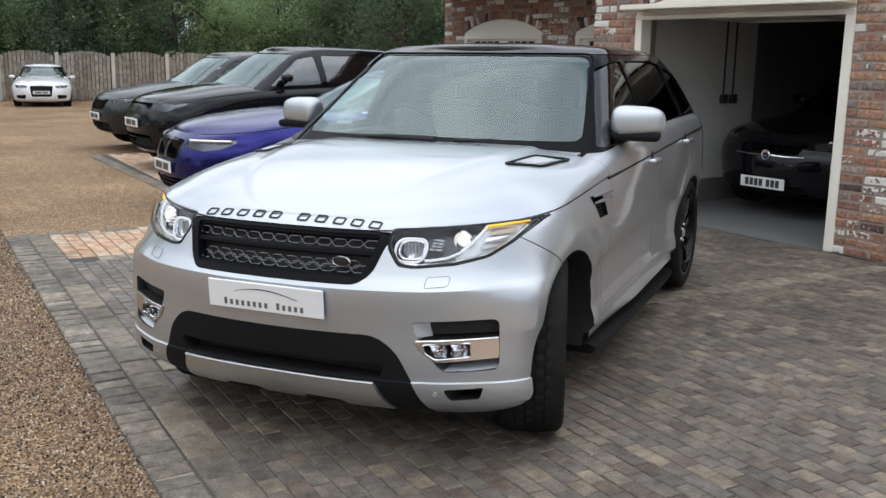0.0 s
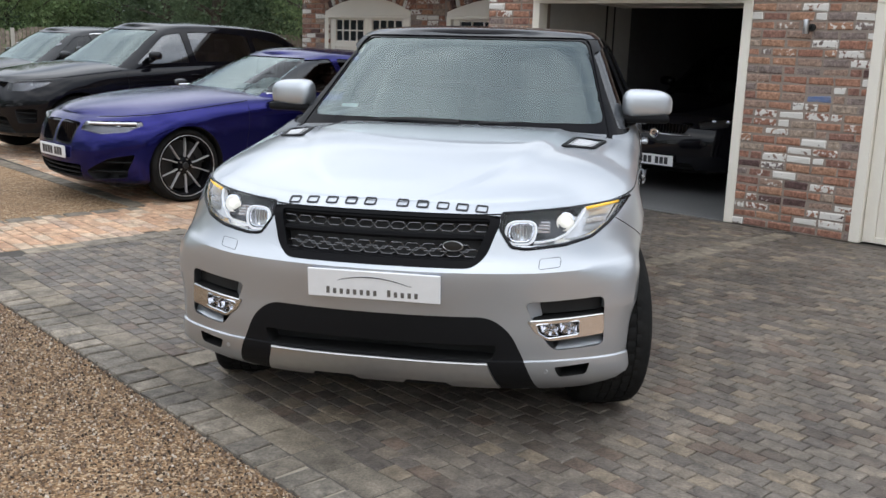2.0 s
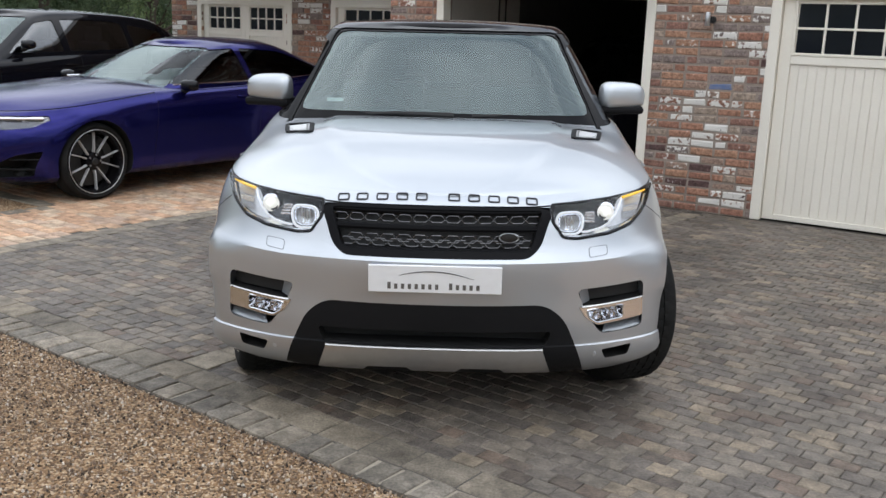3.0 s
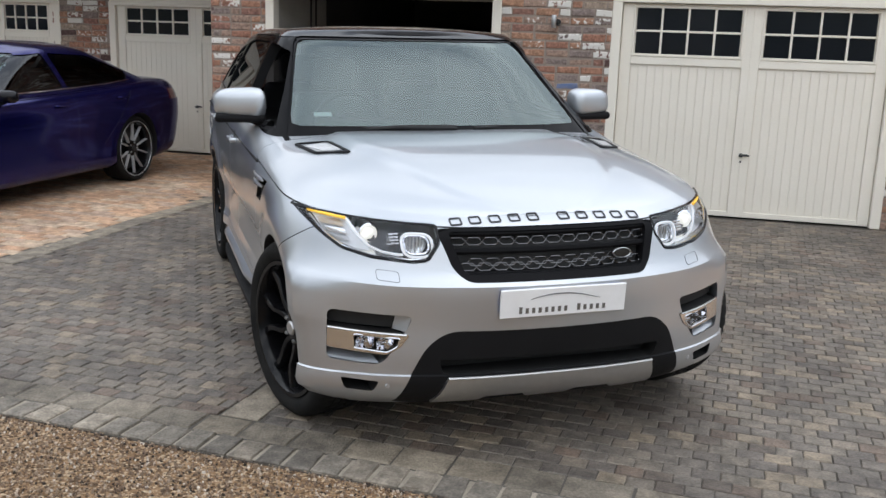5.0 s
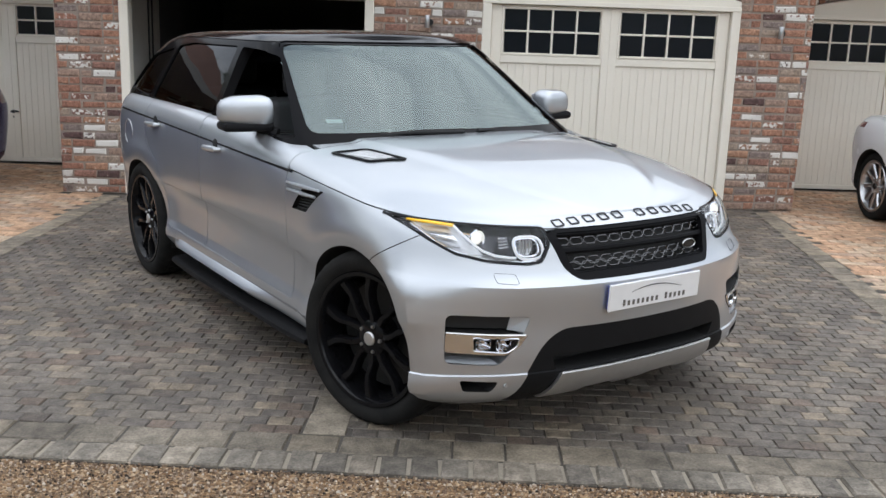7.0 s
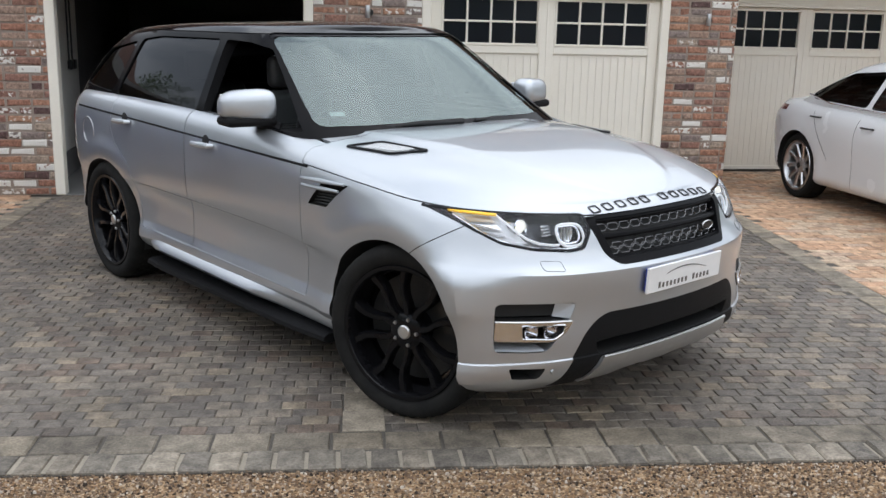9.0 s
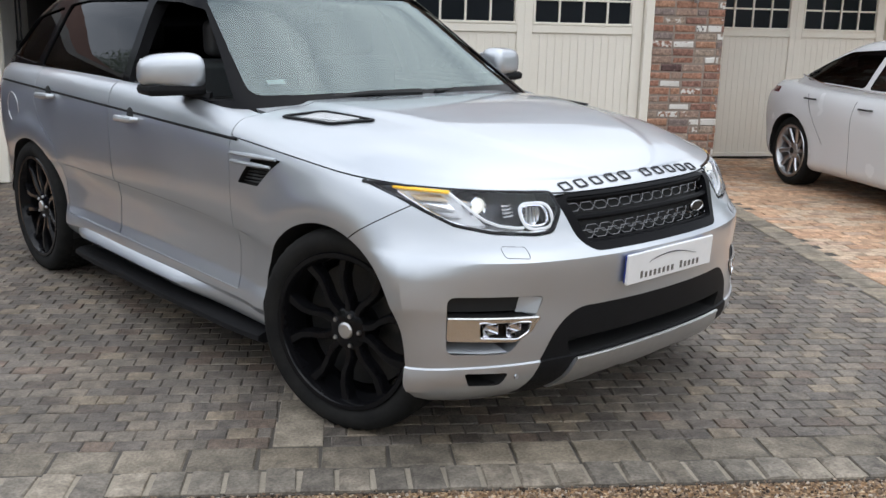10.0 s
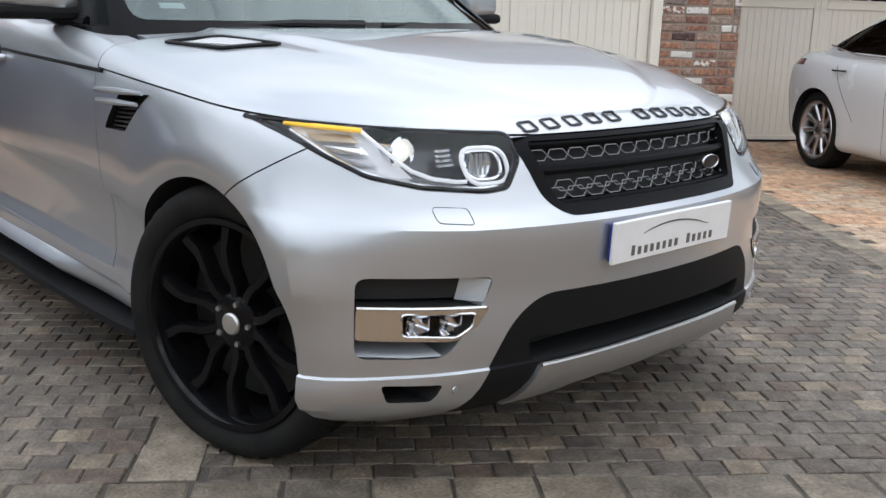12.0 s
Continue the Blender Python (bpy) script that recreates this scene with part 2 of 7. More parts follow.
M = {
    "gravel": gravel_mat(),
    "pebble": piece_mat("pebbles", PEBBLE, island=True, rough=0.7, scale=30, bump=0.3, fine=300),
    "brick": piece_mat("old_brick", BRICK, patch=(0.70, 0.67, 0.62), patch_amount=0.33, scale=30),
    "brick_far": piece_mat("old_brick_joined", BRICK, island=True, patch=(0.70, 0.67, 0.62), patch_amount=0.33, scale=30),
    "mortar": mat("mortar", (0.37, 0.30, 0.25), 0.95, grain=0.6, scale=120, bump=0.5, stain=0.5, stain_scale=3),
    "grey": piece_mat("grey_setts", GREY, rough=0.60, bump=0.9, scale=16, spec=0.5, broad=0.34),
    "grey_far": piece_mat("grey_setts_joined", GREY, island=True, rough=0.60, bump=0.9, scale=16, spec=0.5, broad=0.34),
    "pale": piece_mat("pale_slabs", PALE, rough=0.70, scale=12, bump=0.9, broad=0.40),
    "pale_far": piece_mat("pale_slabs_joined", [(k, tuple(min(1.0, x * 1.15) for x in c)) for k, c in PALE], island=True, rough=0.75, scale=12),
    "sett": piece_mat("kerb_setts", SETT, rough=0.70, scale=16, bump=0.9, broad=0.40),
    "terra": piece_mat("terracotta_setts_joined", TERRA, island=True, rough=0.75, scale=12, broad=0.22),
    "sand": mat("joint_sand", (0.105, 0.093, 0.078), 0.95, grain=0.6, scale=150, bump=0.6, stain=0.6, stain_scale=2.5),
    "kerb_mortar": mat("kerb_mortar", (0.36, 0.315, 0.25), 0.95, grain=0.5, scale=120, bump=0.5, stain=0.4, stain_scale=6),
    "cream": mat("cream_paint", (0.86, 0.81, 0.71), 0.38, grain=0.06, scale=60, stain=0.14, stain_scale=2.2, tint=(0.70, 0.63, 0.52)),
    "white_wall": mat("garage_white_paint", (0.68, 0.67, 0.64), 0.7, grain=0.15, scale=30, bump=0.1, stain=0.35, stain_scale=1.4),
    "ceiling": mat("ceiling_board", (0.45, 0.44, 0.42), 0.8, grain=0.2, scale=20, stain=0.2),
    "concrete": mat("painted_concrete", (0.19, 0.19, 0.19), 0.55, grain=0.3, scale=35, bump=0.15, stain=0.4, stain_scale=1.2),
    "pane_black": mat("dark_window_pane", (0.010, 0.012, 0.016), 0.10, spec=0.25),
    "metal_dark": mat("dark_metal", (0.05, 0.05, 0.05), 0.4, 0.7, grain=0.3, scale=80),
    "steel": mat("steel", (0.55, 0.55, 0.56), 0.3, 1.0, grain=0.15, scale=60),
    # wall colour with the garage's deep shade put in; also the black painted base
    "shade_and_black_base": mat("shaded_wall_and_black_base", (0.16, 0.155, 0.155), 0.9, grain=0.3, scale=20, bump=0.2, stain=0.4),
    "brick_blue": mat("blue_painted_brick", (0.10, 0.17, 0.36), 0.8, grain=0.5, scale=60, bump=0.5, stain=0.5, stain_scale=14, tint=(0.3, 0.28, 0.28)),
    "rooftile": mat("roof_tile", (0.22, 0.11, 0.08), 0.85, grain=0.4, scale=25, bump=0.3, stain=0.4),
    "silver": paint("silver_paint", (0.49, 0.515, 0.545), 0.84, 0.40, 0.06, coat=1.0),
    "black_paint": paint("black_paint", (0.005, 0.005, 0.007), 0.0, 0.05, coat=0.0, spec=0.30),
    "trim_black": mat("trim_black", (0.008, 0.008, 0.009), 0.35, spec=0.05, grain=0.3, scale=120),
    "gloss_black": mat("gloss_black", (0.006, 0.006, 0.008), 0.10, coat=0.1, spec=0.2, grain=0.2, scale=15),
    "pillar": mat("gloss_pillar_black", (0.006, 0.006, 0.007), 0.08, spec=0.05, grain=0.3, scale=25),
    "rubber": mat("rubber", (0.013, 0.013, 0.013), 0.85, grain=0.5, scale=60, bump=0.15, stain=0.5, stain_scale=9, tint=(0.024, 0.023, 0.021), spec=0.12),
    "plastic": mat("black_plastic", (0.014, 0.014, 0.015), 0.50, grain=0.4, scale=350, bump=0.12, stain=0.3, stain_scale=5, spec=0.07),
    "void": mat("dark_hollow", (0.011, 0.011, 0.011), 0.7, grain=0.4, scale=20),
    "rim_black": mat("black_alloy", (0.006, 0.006, 0.007), 0.12, 0.0, spec=0.20, grain=0.3, scale=30),
    "rim_two": mat("dark_polished_alloy", (0.60, 0.60, 0.61), 0.28, 0.35, grain=0.3, scale=14),
    "chrome": mat("chrome", (0.80, 0.80, 0.82), 0.08, 1.0, grain=0.06, scale=20),
    "satin": mat("satin_silver", (0.62, 0.62, 0.62), 0.40, 1.0, grain=0.12, scale=30),
    "brushed": mat("brushed_bright_metal", (0.68, 0.67, 0.65), 0.24, 1.0, grain=0.10, scale=60),
    "lamp_grey": mat("lamp_housing_grey", (0.045, 0.047, 0.050), 0.22, 0.2, grain=0.3, scale=60),
    "lamp_silver": mat("lamp_reflector_silver", (0.86, 0.87, 0.88), 0.16, 0.75, grain=0.15, scale=90),
    "cell": mat("satin_mesh", (0.15, 0.15, 0.155), 0.22, 0.9, grain=0.2, scale=60),
    "white_trim": mat("lamp_bowl", (0.80, 0.81, 0.82), 0.22, 0.0, grain=0.2, scale=40),
    "lens": glass("lamp_lens", (0.97, 0.98, 1.0), 1.35),
    "screen": glass("windscreen_glass", (0.62, 0.80, 0.78), 2.05, shine_c=(0.84, 0.97, 0.96)),
    "tint": glass("tinted_glass", (0.05, 0.05, 0.055), 1.28),
    "sideglass": glass("side_glass", (0.07, 0.08, 0.08), 1.5),
    "bright_glass": glass("clear_side_glass", (0.35, 0.38, 0.38), 2.3),
    "guide": glow("light_guide", (0.80, 0.82, 0.84), 0.30),
    "amber": glow("amber_lamp", (1.0, 0.58, 0.04), 0.25),
    "lamp_on": glow("lamp_lit", (1.0, 0.98, 0.88), 0.55),
    "tail_red": mat("tail_lamp_red", (0.14, 0.008, 0.010), 0.12, coat=1.0, grain=0.2, scale=60),
    "plate_white": mat("plate_white", (0.80, 0.80, 0.80), 0.35, grain=0.05, scale=30, stain=0.1, stain_scale=12),
    "plate_blue": mat("plate_blue", (0.02, 0.05, 0.28), 0.35, grain=0.1, scale=30),
    "ink_soft": mat("faded_ink", (0.12, 0.11, 0.10), 0.5, grain=0.2, scale=60),
    "ink": mat("dark_ink", (0.03, 0.03, 0.035), 0.4, grain=0.2, scale=60),
    "seat": mat("dark_leather", (0.03, 0.03, 0.032), 0.55, grain=0.4, scale=70, bump=0.2),
    "blue_paint": paint("blue_paint", (0.012, 0.012, 0.118), 0.8, 0.16, 0.2, coat=0.2),
    "white_paint": paint("white_paint", (0.68, 0.68, 0.685), 0.0, 0.25),
    "grey_paint": paint("grey_paint", (0.016, 0.017, 0.019), 0.1, 0.2, coat=0.0),
    "fence": piece_mat("weathered_wood", [(0.0, (0.27, 0.235, 0.195)), (0.3, (0.32, 0.285, 0.24)), (0.6, (0.22, 0.185, 0.15)), (0.8, (0.29, 0.25, 0.20))], rough=0.9, scale=6, bump=0.3, fine=40),
    "post": mat("concrete_post", (0.55, 0.53, 0.48), 0.9, grain=0.3, scale=30, stain=0.4),
    "bark": mat("bark", (0.075, 0.062, 0.05), 0.95, grain=0.6, scale=14, bump=0.8, stain=0.4),
}


# ---- building blocks ----
def box(bm, x0, x1, y0, y1, z0, z1, bevel=0.0, m=None, idx=0, seg=1):
    c = Matrix.Translation(((x0 + x1) / 2, (y0 + y1) / 2, (z0 + z1) / 2)) @ Matrix.Diagonal((abs(x1 - x0), abs(y1 - y0), abs(z1 - z0), 1))
    r = bmesh.ops.create_cube(bm, size=1.0, matrix=(m @ c) if m else c)
    fs = {f for v in r["verts"] for f in v.link_faces}
    for f in fs:
        f.material_index = idx
    if bevel:
        es = list({e for f in fs for e in f.edges})
        g = bmesh.ops.bevel(bm, geom=es, offset=bevel, segments=seg, affect="EDGES", profile=0.5)
        for f in g["faces"]:
            f.material_index = idx
    return bm


def prism(bm, pts, axis, a, b, idx=0):
    """A polygon pushed along an axis from a to b. pts are the other two coordinates, in xyz order."""
    def at(p, w):
        return {"x": (w, p[0], p[1]), "y": (p[0], w, p[1]), "z": (p[0], p[1], w)}[axis]
    lo, hi = [bm.verts.new(at(p, a)) for p in pts], [bm.verts.new(at(p, b)) for p in pts]
    fs = [bm.faces.new(lo), bm.faces.new(hi[::-1])]
    for i in range(len(pts)):
        j = (i + 1) % len(pts)
        fs.append(bm.faces.new((lo[j], lo[i], hi[i], hi[j])))
    for f in fs:
        f.material_index = idx
    bmesh.ops.recalc_face_normals(bm, faces=fs)
    return bm


def rounded(pts, r, n=4):
    """A polygon with its corners rounded."""
    out = []
    k = len(pts)
    for i in range(k):
        p0, p, p1 = Vector(pts[i - 1]), Vector(pts[i]), Vector(pts[(i + 1) % k])
        a, b = (p0 - p), (p1 - p)
        ra, rb = min(r, a.length * 0.45), min(r, b.length * 0.45)
        s, e = p + a.normalized() * ra, p + b.normalized() * rb
        for j in range(n + 1):
            t = j / n
            out.append(tuple((1 - t) ** 2 * s + 2 * t * (1 - t) * p + t * t * e))
    return out


def tube(bm, path, r, sides=8, idx=0, closed=False, flat=1.0):
    rings = []
    n = len(path)
    for i, p in enumerate(path):
        p = Vector(p)
        a = Vector(path[i - 1]) if i or closed else p
        b = Vector(path[(i + 1) % n]) if i < n - 1 or closed else p
        d = (b - a).normalized()
        side = d.cross((0, 0, 1))
        side = side.normalized() if side.length > 0.05 else d.cross((0, 1, 0)).normalized()
        up = side.cross(d)
        rr = r[i] if isinstance(r, (list, tuple)) else r
        rings.append([bm.verts.new(p + side * (math.cos(2 * math.pi * k / sides) * rr) + up * (math.sin(2 * math.pi * k / sides) * rr * flat)) for k in range(sides)])
    for i in range(n if closed else n - 1):
        q, w = rings[i], rings[(i + 1) % n]
        for k in range(sides):
            bm.faces.new((q[k], q[(k + 1) % sides], w[(k + 1) % sides], w[k])).material_index = idx
    if not closed:
        bm.faces.new(rings[0][::-1]).material_index = idx
        bm.faces.new(rings[-1]).material_index = idx
    return bm


def spin(bm, prof, axis, centre, n=48, idx=0, a0=0.0, a1=2 * math.pi, closed_prof=False):
    """A profile of (radius, along) turned round an axis through centre."""
    full = abs(a1 - a0 - 2 * math.pi) < 1e-6
    rings = []
    for i in range(n if full else n + 1):
        a = a0 + (a1 - a0) * i / n
        ring = []
        for r, w in prof:
            c, s = r * math.cos(a), r * math.sin(a)
            p = {"x": (w, c, s), "y": (c, w, s), "z": (c, s, w)}[axis]
            ring.append(bm.verts.new(Vector(centre) + Vector(p)))
        rings.append(ring)
    k = len(prof)
    for i in range(len(rings) if full else len(rings) - 1):
        p, q = rings[i], rings[(i + 1) % len(rings)]
        for j in range(k if closed_prof else k - 1):
            jj = (j + 1) % k
            try:
                bm.faces.new((p[j], p[jj], q[jj], q[j])).material_index = idx
            except ValueError:
                pass
    return bm


def finish(bm, smooth=True, sharp=35.0):
    bmesh.ops.recalc_face_normals(bm, faces=bm.faces[:])
    for f in bm.faces:
        f.smooth = smooth
    if smooth:
        lim = radians(sharp)
        for e in bm.edges:
            e.smooth = len(e.link_faces) == 2 and e.calc_face_angle(0.0) < lim
    return bm


def part(name, bm, material, parent=None, label="", smooth=True, sharp=35.0, keep=False):
    """Links a bmesh as one mesh object, under a thing or a part."""
    if not keep:
        finish(bm, smooth, sharp)
    me = bpy.data.meshes.new(name)
    bm.to_mesh(me)
    bm.free()
    for m in material if isinstance(material, (list, tuple)) else [material]:
        me.materials.append(m)
    ob = new(name, me)
    if parent:
        ob.parent = parent
    if label:
        ob["label"] = label
    return ob


def thing(name, label, category, m=None, group="", kind=""):
    ob = new(name)
    ob.empty_display_size = 0.1
    if m is not None:
        ob.matrix_world = m
    return tagged(ob, label, category, group, kind)


def chunk(verts, faces, name, material, parent=None, smooth=False):
    me = bpy.data.meshes.new(name)
    me.from_pydata(verts, [], faces)
    me.materials.append(material)
    if smooth:
        me.shade_smooth()
    ob = new(name, me)
    if parent:
        ob.parent = parent
    return ob


def block(lx, ly, lz, bevel, rng, wob=0.0):
    """One stone with eased top edges: vertices and faces, its top at 0."""
    hx, hy = lx / 2, ly / 2
    def j():
        return rng.uniform(-wob, wob)
    co = [(-1, -1), (1, -1), (1, 1), (-1, 1)]
    top = [(sx * (hx - bevel) + j(), sy * (hy - bevel) + j(), j() * 0.5) for sx, sy in co]
    mid = [(sx * hx + j(), sy * hy + j(), -bevel * 0.9) for sx, sy in co]
    low = [(x, y, -lz) for x, y, _ in mid]
    v = top + mid + low
    f = [(0, 1, 2, 3)]
    for i in range(4):
        k = (i + 1) % 4
        f += [(4 + i, 4 + k, k, i), (8 + i, 8 + k, 4 + k, 4 + i)]
    return v, f


# The building stands turned against the silver car: s runs along its front, v into it.
BUILD = pose(1.763, 4.86, 0, 0, 0, -31.0)
# The kerb line lies in front of it, turned a little more: p runs along the kerb, q towards the building.
KERB = BUILD @ pose(0.0, -6.08, 0, 0, 0, -4.75)

# ---- ground ----
GRADE = Vector((-0.732, 0.681, 0.0))


def ground_z(x, y):
    """The yard is level by the garages and falls gently towards the far fence."""
    k = max(0.0, min(1.0, (Vector((x, y, 0)).dot(GRADE) - 9.0) / 22.0))
    return -0.012 - 0.28 * k * k * (3 - 2 * k)


bm = bmesh.new()
steps = [-600, -200, -80, -40, -30, -24] + [-20 + 2 * i for i in range(21)] + [24, 30, 36, 44, 54, 80, 200, 600]
far_xy = [Vector((a, b, 0)) for a in steps for b in steps]
turned = Matrix.Rotation(math.atan2(GRADE.y, GRADE.x), 4, "Z")
vs = []
for p in far_xy:
    w = turned @ p
    vs.append(bm.verts.new((w.x, w.y, ground_z(w.x, w.y))))
ns = len(steps)
for i in range(ns - 1):
    for j in range(ns - 1):
        bm.faces.new((vs[i * ns + j], vs[(i + 1) * ns + j], vs[(i + 1) * ns + j + 1], vs[i * ns + j + 1]))
ground = tagged(part("ground", bm, M["gravel"]), "loose brown and tan gravel yard", "ground", kind="structure")

# ---- paving ----
TO_K = KERB.inverted()
LEFT_EDGE, RIGHT_EDGE = -4.0, 9.0
bed = thing("pavement", "block paving of grey setts with pale slab bands and terracotta bays", "paving", kind="structure")
bm = bmesh.new()
foot = [(-3.95, 0.0), (9.0, 0.0), (9.0, 8.5), (-10.5, 8.5), (-10.5, 1.85), (-3.95, 2.05)]
prism(bm, foot, "z", -0.2, -0.0075)
bm.transform(KERB)
part("joint_bed", bm, M["sand"], bed, "dark joint sand between the setts", smooth=False)
rng = random.Random(5)
SPLIT = {"left": (-2.47, 0.05), "middle": (0.62, 0.104), "right": (4.06, 0.145)}


def split(side, v):
    """Where a band between two bays lies, v metres from the building front."""
    at_front, tilt = SPLIT[side]
    return at_front + tilt * v


def zone(p, q):
    """Which paving lies at a point of the kerb frame."""
    w = BUILD.inverted() @ (KERB @ Vector((p, q, 0)))
    s, v = w.x, w.y
    if v > -0.02 and -2.98 < s < 4.36:
        return None
    if s > 4.36 and v > 1.42 or s < -2.98 and v > 1.88:
        return None
    if abs(s - split("middle", v)) < 0.10 or abs(s - split("right", v)) < 0.12 or abs(s - split("left", v)) < 0.11:
        return "band"
    return "terra" if s < split("left", v) or s > split("right", v) else "grey"


near = thing("sett_band", "worn grey stone setts laid in running bond", "paving", kind="structure")
joined = {"grey_far": ([], []), "terra": ([], []), "pale_far": ([], [])}
variants = []
for i in range(6):
    v, f = block(0.1058, 0.0805, 0.05, 0.0040, rng, 0.0018)
    me = bpy.data.meshes.new("sett")
    me.from_pydata(v, [], f)
    me.materials.append(M["grey"])
    variants.append(me)


def lay(key, p, q, lx, ly, bevel=0.005):
    v, f = block(lx, ly, 0.03, bevel, rng, 0.0018)
    V0, F0 = joined[key]
    n = len(V0)
    dz, tilt = rng.uniform(-0.0025, 0.0), rng.uniform(-0.015, 0.015)
    for x, y, z in v:
        V0.append(tuple(KERB @ Vector((p + x, q + y, z + dz + tilt * x))))
    F0.extend(tuple(k + n for k in g) for g in f)


count = 0
q = 0.345 + 0.042
row = 0
singles = []
while q < 8.4:
    p = -10.4 + (0.0545 if row % 2 else 0.0) + rng.uniform(-0.008, 0.008)
    while p < 8.9:
        z = zone(p, q) if p > -4.0 or q > 2.1 else None
        if z == "grey":
            lx = 0.1056 + rng.uniform(-0.003, 0.001)
            if q < 1.02 and -1.9 < p < 2.9 and count < 290:
                singles.append((p, q))
                count += 1
            else:
                lay("grey_far", p, q, lx, 0.0805, 0.004)
        else:
            for side in (-0.0272, 0.0272):
                if (p > -4.0 or q > 2.1) and zone(p + side, q) == "grey":
                    lay("grey_far", p + side, q, 0.049, 0.0805, 0.004)
        p += 0.109
    row += 1
    q += 0.085
row, q = 0, 0.345 + 0.055
while q < 8.4:
    p = -10.4 + (0.105 if row % 2 else 0.0)
    while p < 8.9:
        z = zone(p, q) if p > -4.0 or q > 2.1 else None
        if z == "terra":
            lay("terra", p, q, 0.197 + rng.uniform(-0.008, 0.004), 0.1)
        elif p > -4.0 or q > 2.1:
            for side in (-0.0515, 0.0515):
                if zone(p + side, q) == "terra":
                    lay("terra", p + side, q, 0.096, 0.1)
        p += 0.206
    row += 1
    q += 0.108
for name in SPLIT:
    v = -5.62
    while v < -0.12:
        w = TO_K @ (BUILD @ Vector((split(name, v), v, 0)))
        if w.y > 0.46:
            lay("pale_far", w.x, w.y, 0.18, 0.210, 0.004)
        v += 0.216
for p, q in singles:
    ob = new("sett", variants[rng.randrange(6)])
    ob.matrix_world = KERB @ pose(p, q, rng.uniform(-0.004, 0.0), rng.uniform(-0.8, 0.8), rng.uniform(-0.8, 0.8), rng.uniform(-1, 1) + (180 if rng.random() < 0.5 else 0))
    ob.parent = near
for key, (v, f) in joined.items():
    label = {"grey_far": "rest_of_setts", "terra": "terracotta_setts", "pale_far": "pale_slabs"}[key]
    ob = chunk(v, f, label, M[key], bed)
    ob["kind"] = "stuff"
# the kerb: a row of raised setts in pale mortar, with a row of slabs behind it
kerb = thing("kerb", "kerb of tumbled grey setts in pale mortar beside gravel", "kerb", kind="structure")
bm = bmesh.new()
box(bm, -3.95, 8.9, 0.016, 0.160, -0.1, -0.0040)
bm.transform(KERB)
part("mortar_bed", bm, M["kerb_mortar"], kerb, "pale sandy mortar", smooth=False)
ksetts, kslabs = [], []
for i in range(5):
    v, f = block(0.104, 0.158, 0.12, 0.009, rng, 0.005)
    me = bpy.data.meshes.new("kerb_sett")
    me.from_pydata(v, [], f)
    me.materials.append(M["sett"])
    ksetts.append(me)
    v, f = block(0.205 + 0.012 * i, 0.165, 0.1, 0.007, rng, 0.003)
    me = bpy.data.meshes.new("kerb_slab")
    me.from_pydata(v, [], f)
    me.materials.append(M["pale"])
    kslabs.append(me)
p = -3.9
while p < 8.85:
    ob = new("kerb_sett", ksetts[rng.randrange(5)])
    ob.matrix_world = KERB @ pose(p, 0.085, rng.uniform(0.004, 0.009), rng.uniform(-1.5, 0.5), rng.uniform(-1, 1), rng.uniform(-2.5, 2.5))
    ob.parent = kerb
    p += 0.1205
p = -3.85
while p < 8.85:
    i = rng.randrange(5)
    ob = new("kerb_slab", kslabs[i])
    ob.matrix_world = KERB @ pose(p + 0.006 * i, 0.26, rng.uniform(-0.003, 0.001), rng.uniform(-0.5, 0.5), rng.uniform(-0.5, 0.5), rng.uniform(-0.6, 0.6))
    ob.parent = kerb
    p += 0.214 + 0.012 * i
# the side of the drive and the front edge of the left bays, in slabs
for a, b in (((-3.98, 0.1), (-3.98, 2.02)), ((-4.1, 2.03), (-10.4, 1.87))):
    n = int(math.dist(a, b) / 0.216)
    for i in range(n):
        t = (i + 0.5) / n
        ob = new("kerb_slab", kslabs[rng.randrange(2)])
        turn = math.degrees(math.atan2(b[1] - a[1], b[0] - a[0]))
        ob.matrix_world = KERB @ pose(a[0] + (b[0] - a[0]) * t, a[1] + (b[1] - a[1]) * t, rng.uniform(-0.003, 0.001), 0, 0, turn + rng.uniform(-1, 1))
        ob.parent = kerb

# loose pebbles over the gravel nearest the kerb
prng = np.random.RandomState(8)
n_peb = 62000
pp, qq = prng.uniform(-4.6, 5.2, n_peb), -np.abs(prng.uniform(0, 1, n_peb)) ** 1.25 * 1.75 + 0.012
sz, ang = prng.uniform(0.0032, 0.0078, n_peb), prng.uniform(0, 6.28, n_peb)
ring = np.stack([np.cos(ang[:, None] + np.arange(5) * 1.2566), np.sin(ang[:, None] + np.arange(5) * 1.2566)], -1) * sz[:, None, None] * prng.uniform(0.7, 1.25, (n_peb, 5, 1))
ring[:, :, 0] *= prng.uniform(0.8, 1.5, (n_peb, 1))
top = ring * 0.55 + prng.uniform(-0.0015, 0.0015, (n_peb, 5, 2))
zl, zh = np.full((n_peb, 5, 1), -0.016), (-0.012 + sz[:, None, None] * prng.uniform(0.5, 1.3, (n_peb, 1, 1))) + prng.uniform(-0.0015, 0.0015, (n_peb, 5, 1))
base_pq = np.stack([pp, qq], -1)[:, None, :]
both_rings = np.concatenate([np.concatenate([ring + base_pq, zl], -1), np.concatenate([top + base_pq, zh], -1)], 1).reshape(-1, 3)
km = np.array(KERB)
both_rings = both_rings @ km[:3, :3].T + km[:3, 3]
idx = np.arange(n_peb)[:, None] * 10
tri = []
for k in range(5):
    tri.append(np.concatenate([idx + k, idx + (k + 1) % 5, idx + 5 + (k + 1) % 5, idx + 5 + k], 1))
